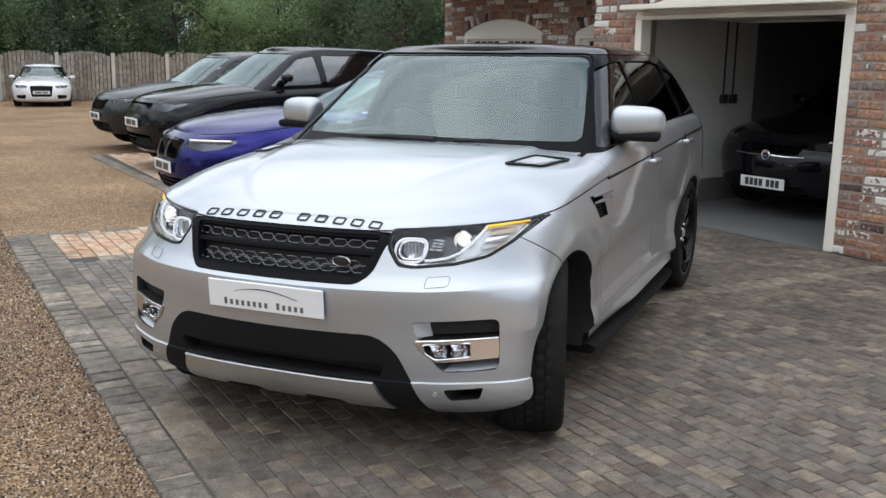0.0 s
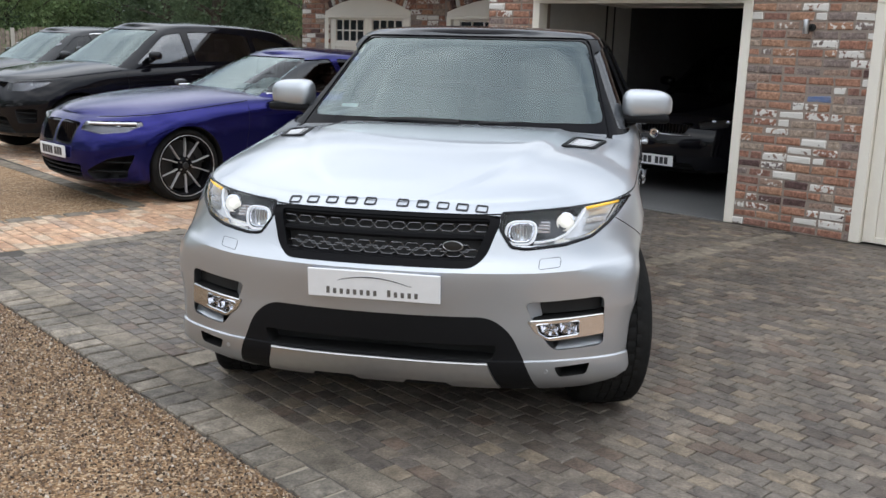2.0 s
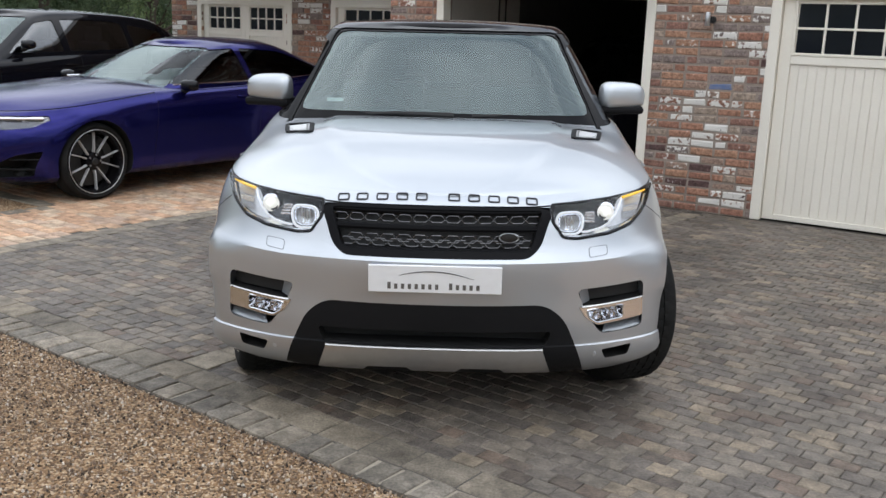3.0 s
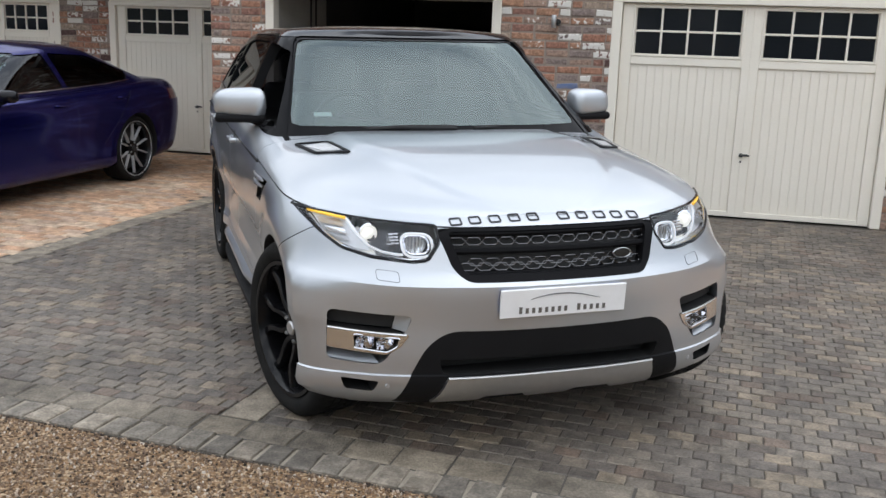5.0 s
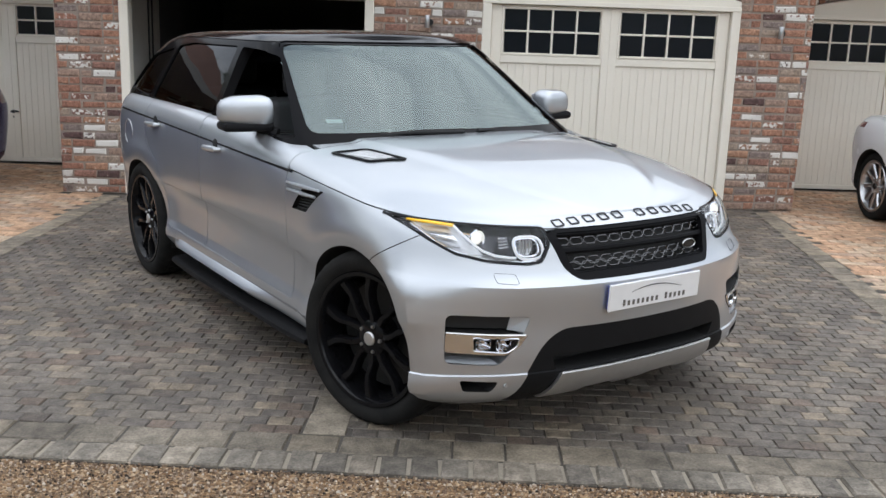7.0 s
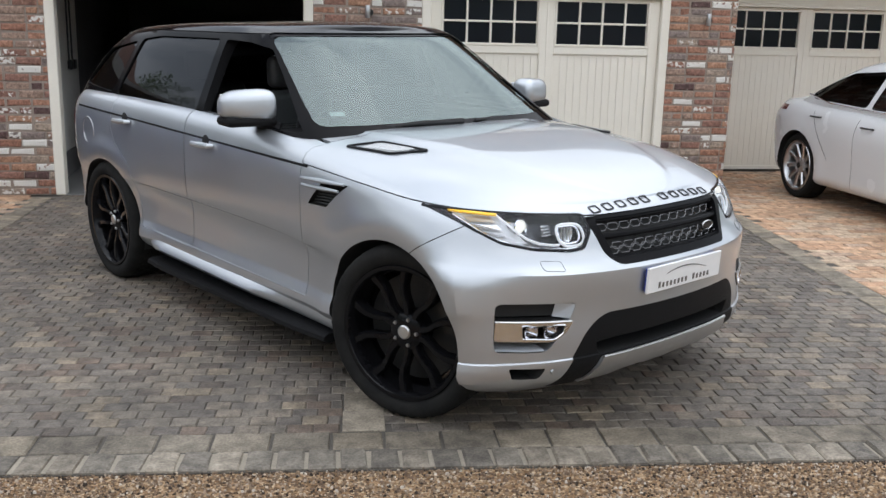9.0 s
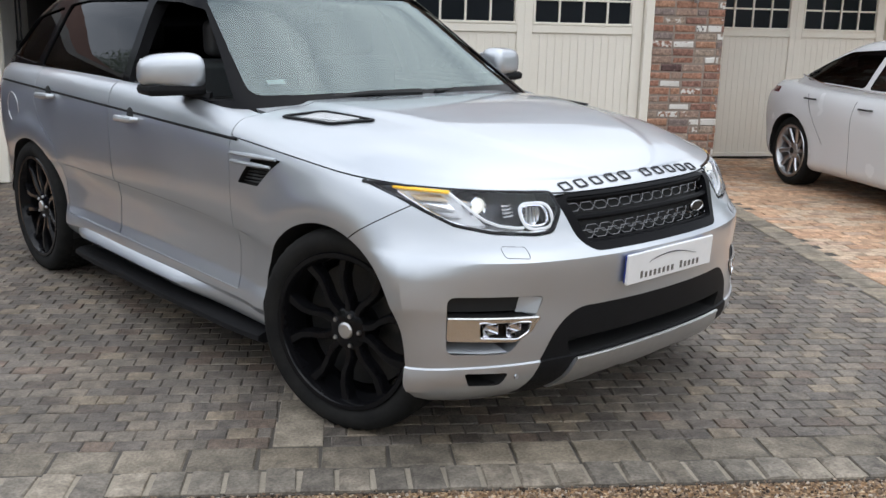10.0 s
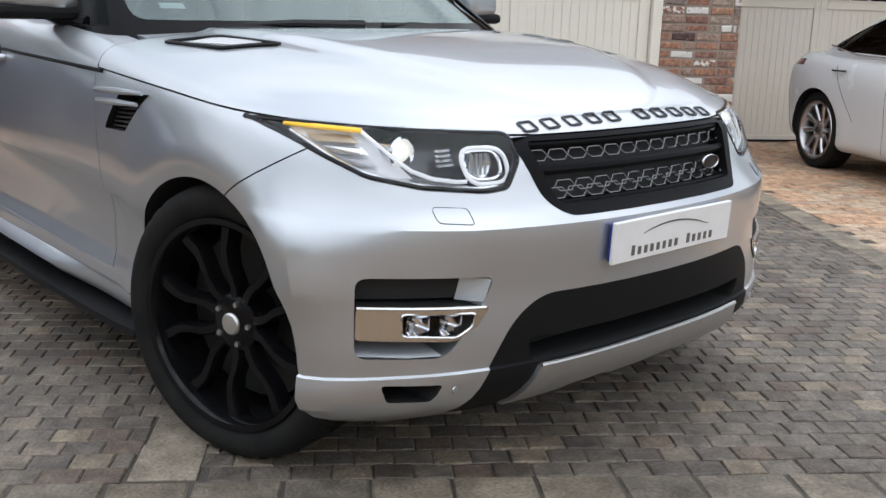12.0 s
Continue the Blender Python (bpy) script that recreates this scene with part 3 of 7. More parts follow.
quads = np.stack(tri, 1).reshape(-1, 4).tolist()
caps = np.concatenate([idx + 5 + k for k in range(5)], 1).tolist()
peb = chunk(both_rings.tolist(), quads + caps, "pebbles", M["pebble"])
tagged(peb, "loose tan and brown pebbles beside the kerb", "gravel", kind="stuff")

# ---- the garage building ----
WALL_TOP = 3.05
PITCH, BL = 0.0755, 0.226


def brick_shape(l, h, d, r, wob):
    v, f = block(l, h, d, r, wob and random.Random(int(l * 1e5 + h * 1e6 + d)), wob)
    return [(x, -z, y) for x, y, z in v], f


brick_meshes = {}
brng = random.Random(11)
for kind, ln in (("stretcher", 0.213), ("header", 0.101), ("queen", 0.155)):
    brick_meshes[kind] = []
    for i in range(5):
        v, f = block(ln - 0.003, 0.0620, 0.03, 0.009, brng, 0.0055)
        me = bpy.data.meshes.new("brick")
        # face outwards: the block's top looks along -v
        me.from_pydata([(x, -z, y) for x, y, z in v], [], f)
        me.materials.append(M["brick"])
        brick_meshes[kind].append(me)


def brickwork(parent, s0, s1, z0, z1, v, singly, gap=None, turn=None):
    """Courses of old brick over a stretch of wall, leaving out where gap(s, z) says so."""
    fr = turn or BUILD
    V0, F0 = [], []
    row, z = 0, z0
    while z < z1:
        s = s0 - (0.0 if row % 2 else 0.113)
        while s < s1 - 0.02:
            kind = "stretcher" if brng.random() < 0.80 else "header"
            ln = 0.213 if kind == "stretcher" else 0.101
            a, b = max(s, s0), min(s + ln, s1)
            ln2 = b - a
            if ln2 > 0.035:
                cs, cz = (a + b) / 2, z + PITCH / 2
                if not (gap and gap(cs, cz, ln2 / 2)):
                    m = fr @ pose(cs, v + brng.uniform(-0.004, 0.004), cz, brng.uniform(-1, 1), brng.uniform(-1.2, 1.2), brng.uniform(-1, 1))
                    if singly:
                        kd = "stretcher" if ln2 > 0.18 else "queen" if ln2 > 0.125 else "header"
                        base = {"stretcher": 0.213, "queen": 0.155, "header": 0.101}[kd]
                        ob = new("brick", brick_meshes[kd][brng.randrange(5)])
                        ob.matrix_world = m @ Matrix.Diagonal((ln2 / base, 1, 1, 1))
                        ob.parent = parent
                    else:
                        vv, ff = block(ln2 - 0.003, 0.0620, 0.03, 0.008, brng, 0.0055)
                        n = len(V0)
                        V0.extend(tuple(m @ Vector((x, -zz, y))) for x, y, zz in vv)
                        F0.extend(tuple(k + n for k in g) for g in ff)
            s += ln + 0.012
        row += 1
        z += PITCH
    if V0:
        ob = chunk(V0, F0, "brickwork", M["brick_far"], parent)
        ob["kind"] = "stuff"


def wall(name, label, s0, s1, v0, v1, z0=0.0, z1=WALL_TOP, material="mortar", holes=()):
    """A wall with real openings; each hole is s0, s1, z0, z1."""
    root = thing(name, label, "wall", kind="structure")
    bm = bmesh.new()
    edge = sorted({s0, s1, *(h[0] for h in holes), *(h[1] for h in holes)})
    for a, b in zip(edge, edge[1:]):
        over = [h for h in holes if h[0] <= a + 1e-6 and h[1] >= b - 1e-6]
        if not over:
            box(bm, a, b, v0, v1, z0, z1)
        else:
            h = over[0]
            if h[2] > z0 + 0.01:
                box(bm, a, b, v0, v1, z0, h[2])
            if h[3] < z1 - 0.01:
                box(bm, a, b, v0, v1, h[3], z1)
    bmesh.ops.remove_doubles(bm, verts=bm.verts[:], dist=0.0005)
    bm.transform(BUILD)
    part("wall_body", bm, M[material], root, smooth=False)
    return root


P1, P2, P3 = (-2.98, -2.37), (0.05, 1.11), (3.645, 4.38)
DOOR_TOP, ARCH = 2.06, 0.17
LW, RW = 1.9, 1.44


def arch_gap(a, b, spring=DOOR_TOP, rise=ARCH):
    """A segmental arch: the height of its underside over s."""
    c, w = (a + b) / 2, (b - a) / 2
    r = (w * w + rise * rise) / (2 * rise)
    return lambda s: spring + math.sqrt(max(0.0, r * r - (s - c) ** 2)) - (r - rise) if abs(s - c) <= w + 1e-4 else -1.0


openings_main = [(P1[1], P2[0]), (P2[1], P3[0])]
front = wall("wall_front", "weathered reclaimed brick garage front with white-painted bricks", P1[0], P3[1], 0.006, 0.3, holes=[(a, b, 0.0, DOOR_TOP + ARCH) for a, b in openings_main])
pier_gap = None
arches = [arch_gap(a, b) for a, b in openings_main]


def over_gap(fs):
    return lambda s, z, h: any(f(s) > 0 and z < f(s) + 0.14 for f in fs)


for nm, (a, b) in (("pier_1", P1), ("pier_2", P2), ("pier_3", P3)):
    root = thing("wall_" + nm, "brick pier of reclaimed red bricks, some painted white, one blue" if nm == "pier_2" else "brick pier of reclaimed red and brown bricks, some painted white", "wall", kind="structure")
    brickwork(root, a, b, 0.0, 2.2, 0.0, True)
    if nm == "pier_2":
        spot = BUILD @ Vector((0.62, 0.0, 1.156))
        odd = min(root.children, key=lambda o: (o.matrix_world.translation - spot).length + (0.3 if o.data in brick_meshes["header"] else 0.0))
        odd.data = odd.data.copy()
        odd.data.materials[0] = M["brick_blue"]
        odd["label"] = "blue painted brick"
brickwork(front, P1[0], P3[1], 2.2 + PITCH * 0.5, WALL_TOP, 0.0, False, gap=over_gap(arches))
for a, b in openings_main:
    brickwork(front, a, b, 2.06, 2.25, 0.0, False, gap=lambda s, z, h: any(z < f(s) + 0.14 for f in arches if f(s) > 0))


def brick_arch(parent, f, a, b, v):
    """A ring of bricks set upright along the arch."""
    V0, F0 = [], []
    n = int((b - a) / 0.076)
    for i in range(n):
        s = a + (b - a) * (i + 0.5) / n
        slope = (f(min(b, s + 0.01)) - f(max(a, s - 0.01))) / 0.02
        m = BUILD @ pose(s, v, f(s) + 0.065, 0, -math.degrees(math.atan(slope)), 0)
        vv, ff = block(0.064, 0.115, 0.03, 0.006, brng, 0.003)
        k = len(V0)
        V0.extend(tuple(m @ Vector((x, -z, y))) for x, y, z in vv)
        F0.extend(tuple(q + k for q in g) for g in ff)
    ob = chunk(V0, F0, "arch_bricks", M["brick_far"], parent)
    ob["kind"] = "stuff"


for f, (a, b) in zip(arches, openings_main):
    brick_arch(front, f, a, b, -0.004)

# wings to either side, set back
LWD = [(-7.98, -6.08), (-5.36, -3.0)]
lwing = wall("wall_west", "set-back brick wing with arched garage doors", -8.55, -2.7, LW + 0.012, LW + 0.3, holes=[(a, b, 0.0, 1.93 + 0.2) for a, b in LWD])
larch = [arch_gap(a, b, 1.93, 0.2) for a, b in LWD]
brickwork(lwing, -8.55, -2.98, 0.0, WALL_TOP, LW, False, gap=lambda s, z, h: any(a - 0.01 < s < b + 0.01 and z < f(s) + 0.14 for f, (a, b) in zip(larch, LWD)))
for f, (a, b) in zip(larch, LWD):
    brick_arch(lwing, f, a, b, LW - 0.004)
RWD = (4.80, 7.25)
rwing = wall("wall_east", "set-back brick wing with a cream garage door", 4.1, 11.0, RW + 0.012, RW + 0.3, holes=[(*RWD, 0.0, DOOR_TOP + ARCH)])
rarch = arch_gap(*RWD)
brickwork(rwing, 4.38, 9.6, 0.0, WALL_TOP, RW, False, gap=lambda s, z, h: RWD[0] - 0.01 < s < RWD[1] + 0.01 and z < rarch(s) + 0.14)
brick_arch(rwing, rarch, *RWD, RW - 0.004)
# returns between the projecting front and the wings
for nm, s, v1 in (("wall_return_west", P1[0], LW), ("wall_return_east", P3[1], RW)):
    a, b = (s + 0.012, s + 0.3) if s < 0 else (s - 0.3, s - 0.012)
    root = wall(nm, "brick return wall of reclaimed bricks", a, b, 0.3, v1 + 0.012)
    side = BUILD @ (pose(s, 0, 0, 0, 0, -90) if s < 0 else pose(s, 0, 0, 0, 0, 90))
    if s < 0:
        brickwork(root, -v1, -0.0, 0.0, WALL_TOP, 0.0, False, turn=side)
    else:
        brickwork(root, 0.0, v1, 0.0, WALL_TOP, 0.0, False, turn=side)
# outer ends and back
wall("wall_end_west", "plain brick end wall", -8.55, -8.25, LW + 0.3, 8.0, material="brick_far")
wall("wall_back", "plain back wall of the garages", -8.55, 11.0, 8.0, 8.3, material="white_wall")
wall("wall_end_east", "plain brick end wall", 10.7, 11.0, RW + 0.3, 8.0, material="brick_far")
# inside of the open garage
wall("wall_inner_west", "white painted garage side wall", -2.68, -2.5, 0.3, 2.1, material="white_wall")
# the next three walls are coloured dark for the unlit depth of the garage
wall("wall_inner_far", "garage side wall coloured dark for deep shade", -2.72, -2.5, 2.1, 8.0, material="shade_and_black_base")
wall("wall_inner_east", "garage partition wall coloured dark for deep shade", 0.30, 0.45, 0.3, 8.0, material="shade_and_black_base")
wall("wall_inner_rear", "garage rear wall coloured dark for deep shade", -2.5, 0.30, 6.2, 6.4, material="shade_and_black_base")
bm = bmesh.new()
box(bm, -2.5, 0.3, 0.02, 6.2, -0.1, 0.004)
bm.transform(BUILD)
tagged(part("floor", bm, M["concrete"], smooth=False), "grey painted concrete garage floor", "floor", kind="structure")
bm = bmesh.new()
box(bm, -8.5, 10.95, 0.31, 7.95, 2.62, 2.72)
bm.transform(BUILD)
tagged(part("ceiling", bm, M["ceiling"], smooth=False), "pale plasterboard garage ceiling", "ceiling", kind="structure")
# unseen roof, added to keep the garages dark and low enough to reflect sky
roof = thing("roof", "unseen plain tiled roof added over the garages", "roof", kind="structure")
bm = bmesh.new()
prism(bm, [(-0.35, WALL_TOP - 0.05), (3.9, 4.3), (8.5, WALL_TOP - 0.05), (8.5, WALL_TOP + 0.1), (3.9, 4.5), (-0.35, WALL_TOP + 0.1)], "x", P1[0] - 0.2, P3[1] + 0.2)
prism(bm, [(LW - 0.10, WALL_TOP - 0.05), (4.5, 4.6), (8.5, WALL_TOP - 0.05), (8.5, WALL_TOP + 0.1), (4.5, 4.8), (LW - 0.10, WALL_TOP + 0.1)], "x", -8.7, P1[0] - 0.2)
prism(bm, [(RW - 0.10, WALL_TOP - 0.05), (4.5, 4.6), (8.5, WALL_TOP - 0.05), (8.5, WALL_TOP + 0.1), (4.5, 4.8), (RW - 0.10, WALL_TOP + 0.1)], "x", P3[1] + 0.2, 11.2)
bm.transform(BUILD)
part("roof_slope", bm, M["rooftile"], roof, smooth=False)


def door_frame(name, a, b, v, f, spring):
    """Cream posts with an arched head board over the door."""
    root = thing(name, "cream painted timber garage door frame with arched head", "door frame", kind="structure")
    for s0, s1 in ((a - 0.005, a + 0.085), (b - 0.085, b + 0.005)):
        bm = bmesh.new()
        box(bm, s0, s1, v - 0.025, v + 0.12, 0.0, spring - 0.06, 0.006)
        bm.transform(BUILD)
        part("post", bm, M["cream"], root)
    bm = bmesh.new()
    n = 20
    pts = [(a, spring - 0.10)] + [(a + (b - a) * i / n, f(a + (b - a) * i / n) - 0.002) for i in range(n + 1)] + [(b, spring - 0.10)]
    prism(bm, pts, "y", v - 0.012, v + 0.1)
    bm.transform(BUILD)
    part("head_board", bm, M["cream"], root)
    bm = bmesh.new()
    box(bm, a + 0.0, b, v - 0.03, v - 0.012, spring - 0.10, spring - 0.055, 0.004)
    bm.transform(BUILD)
    part("head_trim", bm, M["cream"], root)
    return root


def garage_door(label, a, b, v, top, win=(1.5, 1.915), handle=True, m=None):
    """An up-and-over door with two ribbed halves, each with a small-paned window."""
    root = thing("garage_door", label, "garage door", group="garage doors")
    m = m or BUILD
    z0, z1, ws, wt = 0.012, top, win[0], win[1]
    mid = (a + b) / 2
    bm = bmesh.new()
    box(bm, a, b, v + 0.02, v + 0.045, z0, z1)
    bm.transform(m)
    part("backing", bm, M["cream"], root, smooth=False)
    for x0, x1 in ((a, a + 0.1), (mid - 0.075, mid + 0.075), (b - 0.1, b)):
        bm = bmesh.new()
        box(bm, x0, x1, v - 0.004, v + 0.02, z0, z1, 0.004)
        if abs(x0 - (mid - 0.075)) < 1e-6:
            box(bm, mid - 0.006, mid + 0.006, v - 0.008, v - 0.002, z0, z1, 0.002)
        bm.transform(m)
        part("stile", bm, M["cream"], root)
    for x0, x1 in ((a + 0.1, mid - 0.075), (mid + 0.075, b - 0.1)):
        for lo, hi in ((z0, z0 + 0.05), (ws - 0.10, ws - 0.025), (wt + 0.025, z1)):
            bm = bmesh.new()
            box(bm, x0, x1, v - 0.003, v + 0.02, lo, hi, 0.004)
            bm.transform(m)
            part("rail", bm, M["cream"], root)
        bm = bmesh.new()
        n = 13
        w = (x1 - x0) / n
        for i in range(n):
            box(bm, x0 + w * i + 0.0022, x0 + w * (i + 1) - 0.0022, v + 0.0145, v + 0.02, z0 + 0.05, ws - 0.10, 0.003)
        bm.transform(m)
        part("ribbed_panel", bm, M["cream"], root)
        win_root = None
        bm = bmesh.new()
        for q in ((x0, x0 + 0.022, ws - 0.025, wt + 0.025), (x1 - 0.022, x1, ws - 0.025, wt + 0.025)):
            box(bm, q[0], q[1], v - 0.010, v + 0.02, q[2], q[3], 0.004)
        for q in ((ws - 0.025, ws), (wt, wt + 0.025)):
            box(bm, x0 + 0.022, x1 - 0.022, v - 0.009, v + 0.02, q[0], q[1], 0.004)
        gx = [x0 + 0.022 + (x1 - x0 - 0.044) * i / 4 for i in range(5)]
        for g in gx[1:4]:
            box(bm, g - 0.010, g + 0.010, v - 0.006, v + 0.018, ws, wt, 0.003)
        box(bm, x0 + 0.022, x1 - 0.022, v - 0.005, v + 0.018, (ws + wt) / 2 - 0.010, (ws + wt) / 2 + 0.010, 0.003)
        bm.transform(m)
        win_root = part("window_frame", bm, M["cream"], root, "white glazing bars")
        for i in range(4):
            for lo, hi in ((ws, (ws + wt) / 2 - 0.010), ((ws + wt) / 2 + 0.010, wt)):
                bm = bmesh.new()
                box(bm, gx[i] + 0.011, gx[i + 1] - 0.011, v + 0.012, v + 0.016, lo, hi)
                bm.transform(m)
                part("pane", bm, M["pane_black"], win_root, "dark window pane", smooth=False)
    if handle:
        bm = bmesh.new()
        tube(bm, [(mid - 0.02, v - 0.03, 0.60), (mid + 0.05, v - 0.032, 0.605), (mid + 0.075, v - 0.028, 0.60)], [0.009, 0.011, 0.006])
        spin(bm, [(0.0, -0.03), (0.016, -0.03), (0.020, -0.006), (0.0, -0.004)], "y", (mid, v, 0.60), 14)
        box(bm, mid - 0.008, mid + 0.008, v - 0.012, v - 0.004, 0.53, 0.55, 0.002)
        bm.transform(m)
        part("handle", bm, M["metal_dark"], root, "dark metal lever handle")
    return root


door_frame("door_1", *openings_main[0], 0.02, arches[0], DOOR_TOP)
door_frame("door_2", *openings_main[1], 0.02, arches[1], DOOR_TOP)
a, b = openings_main[1]
garage_door("closed cream ribbed garage door with small-paned windows", a + 0.09, b - 0.09, 0.05, DOOR_TOP - 0.105)
# the open door lies flat under the ceiling and sticks out a little at the front
a, b = openings_main[0]
flat = BUILD @ pose(0, 1.72, 1.985, 0, 0, 0) @ pose(0, 0, 0, 88, 0, 0)
garage_door("open cream up-and-over garage door lying flat overhead", a + 0.0, b - 0.0, 0.0, 1.95, handle=False, m=flat)
for (a, b), f in zip(LWD, larch):
    door_frame("door_3", a, b, LW + 0.02, f, 1.93)
    garage_door("closed cream ribbed garage door in the set-back wing", a + 0.09, b - 0.09, LW + 0.05, 1.83, win=(1.49, 1.80))
door_frame("door_4", *RWD, RW + 0.02, rarch, DOOR_TOP)
garage_door("closed cream ribbed garage door behind a white saloon", RWD[0] + 0.09, RWD[1] - 0.09, RW + 0.05, DOOR_TOP - 0.105)


def wall_sensor(s, v, z):
    root = thing("wall_light", "small steel tube wall light on a bracket", "wall light", BUILD @ pose(s, v, z), group="wall lights")
    bm = bmesh.new()
    spin(bm, [(0.0, -0.06), (0.022, -0.06), (0.024, -0.055), (0.024, 0.055), (0.022, 0.06), (0.0, 0.06)], "z", (0, -0.055, 0.0), 16)
    part("tube", bm, M["steel"], root)
    bm = bmesh.new()
    spin(bm, [(0.0, -0.012), (0.03, -0.012), (0.032, 0.0), (0.032, 0.01), (0.0, 0.01)], "y", (0.03, 0.0, -0.005), 16)
    box(bm, -0.005, 0.035, -0.05, -0.005, -0.012, 0.012, 0.003)
    part("bracket", bm, M["metal_dark"], root)


wall_sensor(0.57, -0.012, 1.765)
wall_sensor(4.04, -0.012, 1.775)
bm = bmesh.new()
box(bm, -2.5, -2.485, 0.35, 2.1, 0.004, 0.26)
bm.transform(BUILD)
tagged(part("baseboard", bm, M["shade_and_black_base"], smooth=False), "black painted base of the garage wall", "baseboard", kind="structure")
# electrics on the white garage wall
root = thing("socket", "grey surface sockets with conduit on the garage wall", "socket", BUILD @ pose(-2.5, 1.56, 0))
for y, z0, z1 in ((0.0, 1.2, 2.6), (0.16, 1.2, 2.6)):
    bm = bmesh.new()
    tube(bm, [(0.012, y, z0), (0.012, y, z1)], 0.01)
    part("conduit", bm, M["metal_dark"], root)
for y in (-0.05, 0.11):
    bm = bmesh.new()
    box(bm, 0.0, 0.05, y, y + 0.1, 1.1, 1.2, 0.008)
    part("socket_box", bm, M["metal_dark"], root)


# ---- cars: bodies are lofted from level to level, then cut into panels ----
def curve(pts):
    """A smooth curve through a few (place, value) pairs."""
    xs, ys = [p[0] for p in pts], [p[1] for p in pts]
    n = len(xs)
    h = [xs[i + 1] - xs[i] for i in range(n - 1)]
    d = [(ys[i + 1] - ys[i]) / h[i] for i in range(n - 1)]
    m = [d[0]] + [0.0 if d[i - 1] * d[i] <= 0 else (h[i - 1] + h[i]) * 3 / ((2 * h[i] + h[i - 1]) / d[i - 1] + (h[i] + 2 * h[i - 1]) / d[i]) for i in range(1, n - 1)] + [d[-1]]

    def at(x):
        if x <= xs[0]:
            return ys[0]
        if x >= xs[-1]:
            return ys[-1]
        i = max(k for k in range(n - 1) if xs[k] <= x)
        t = (x - xs[i]) / h[i]
        return (2 * t ** 3 - 3 * t * t + 1) * ys[i] + (t ** 3 - 2 * t * t + t) * h[i] * m[i] + (-2 * t ** 3 + 3 * t * t) * ys[i + 1] + (t ** 3 - t * t) * h[i] * m[i + 1]
    return at


def boolean(a, b, op="DIFFERENCE", solver="EXACT"):
    """The mesh a cut by, or kept within, the mesh b. Faces keep their material number."""
    obs = []
    for bm in (a, b):
        bmesh.ops.recalc_face_normals(bm, faces=bm.faces[:])
        me = bpy.data.meshes.new("cut")
        bm.to_mesh(me)
        for i in range(4):
            me.materials.append(None)
        obs.append(new("cut", me))
    md = obs[0].modifiers.new("cut", "BOOLEAN")
    md.operation, md.solver, md.object, md.material_mode = op, solver, obs[1], "INDEX"
    got = bpy.data.meshes.new_from_object(obs[0].evaluated_get(bpy.context.evaluated_depsgraph_get()))
    out = bmesh.new()
    out.from_mesh(got)
    bpy.data.meshes.remove(got)
    for ob in obs:
        me = ob.data
        bpy.data.objects.remove(ob)
        bpy.data.meshes.remove(me)
    b.free()
    return out


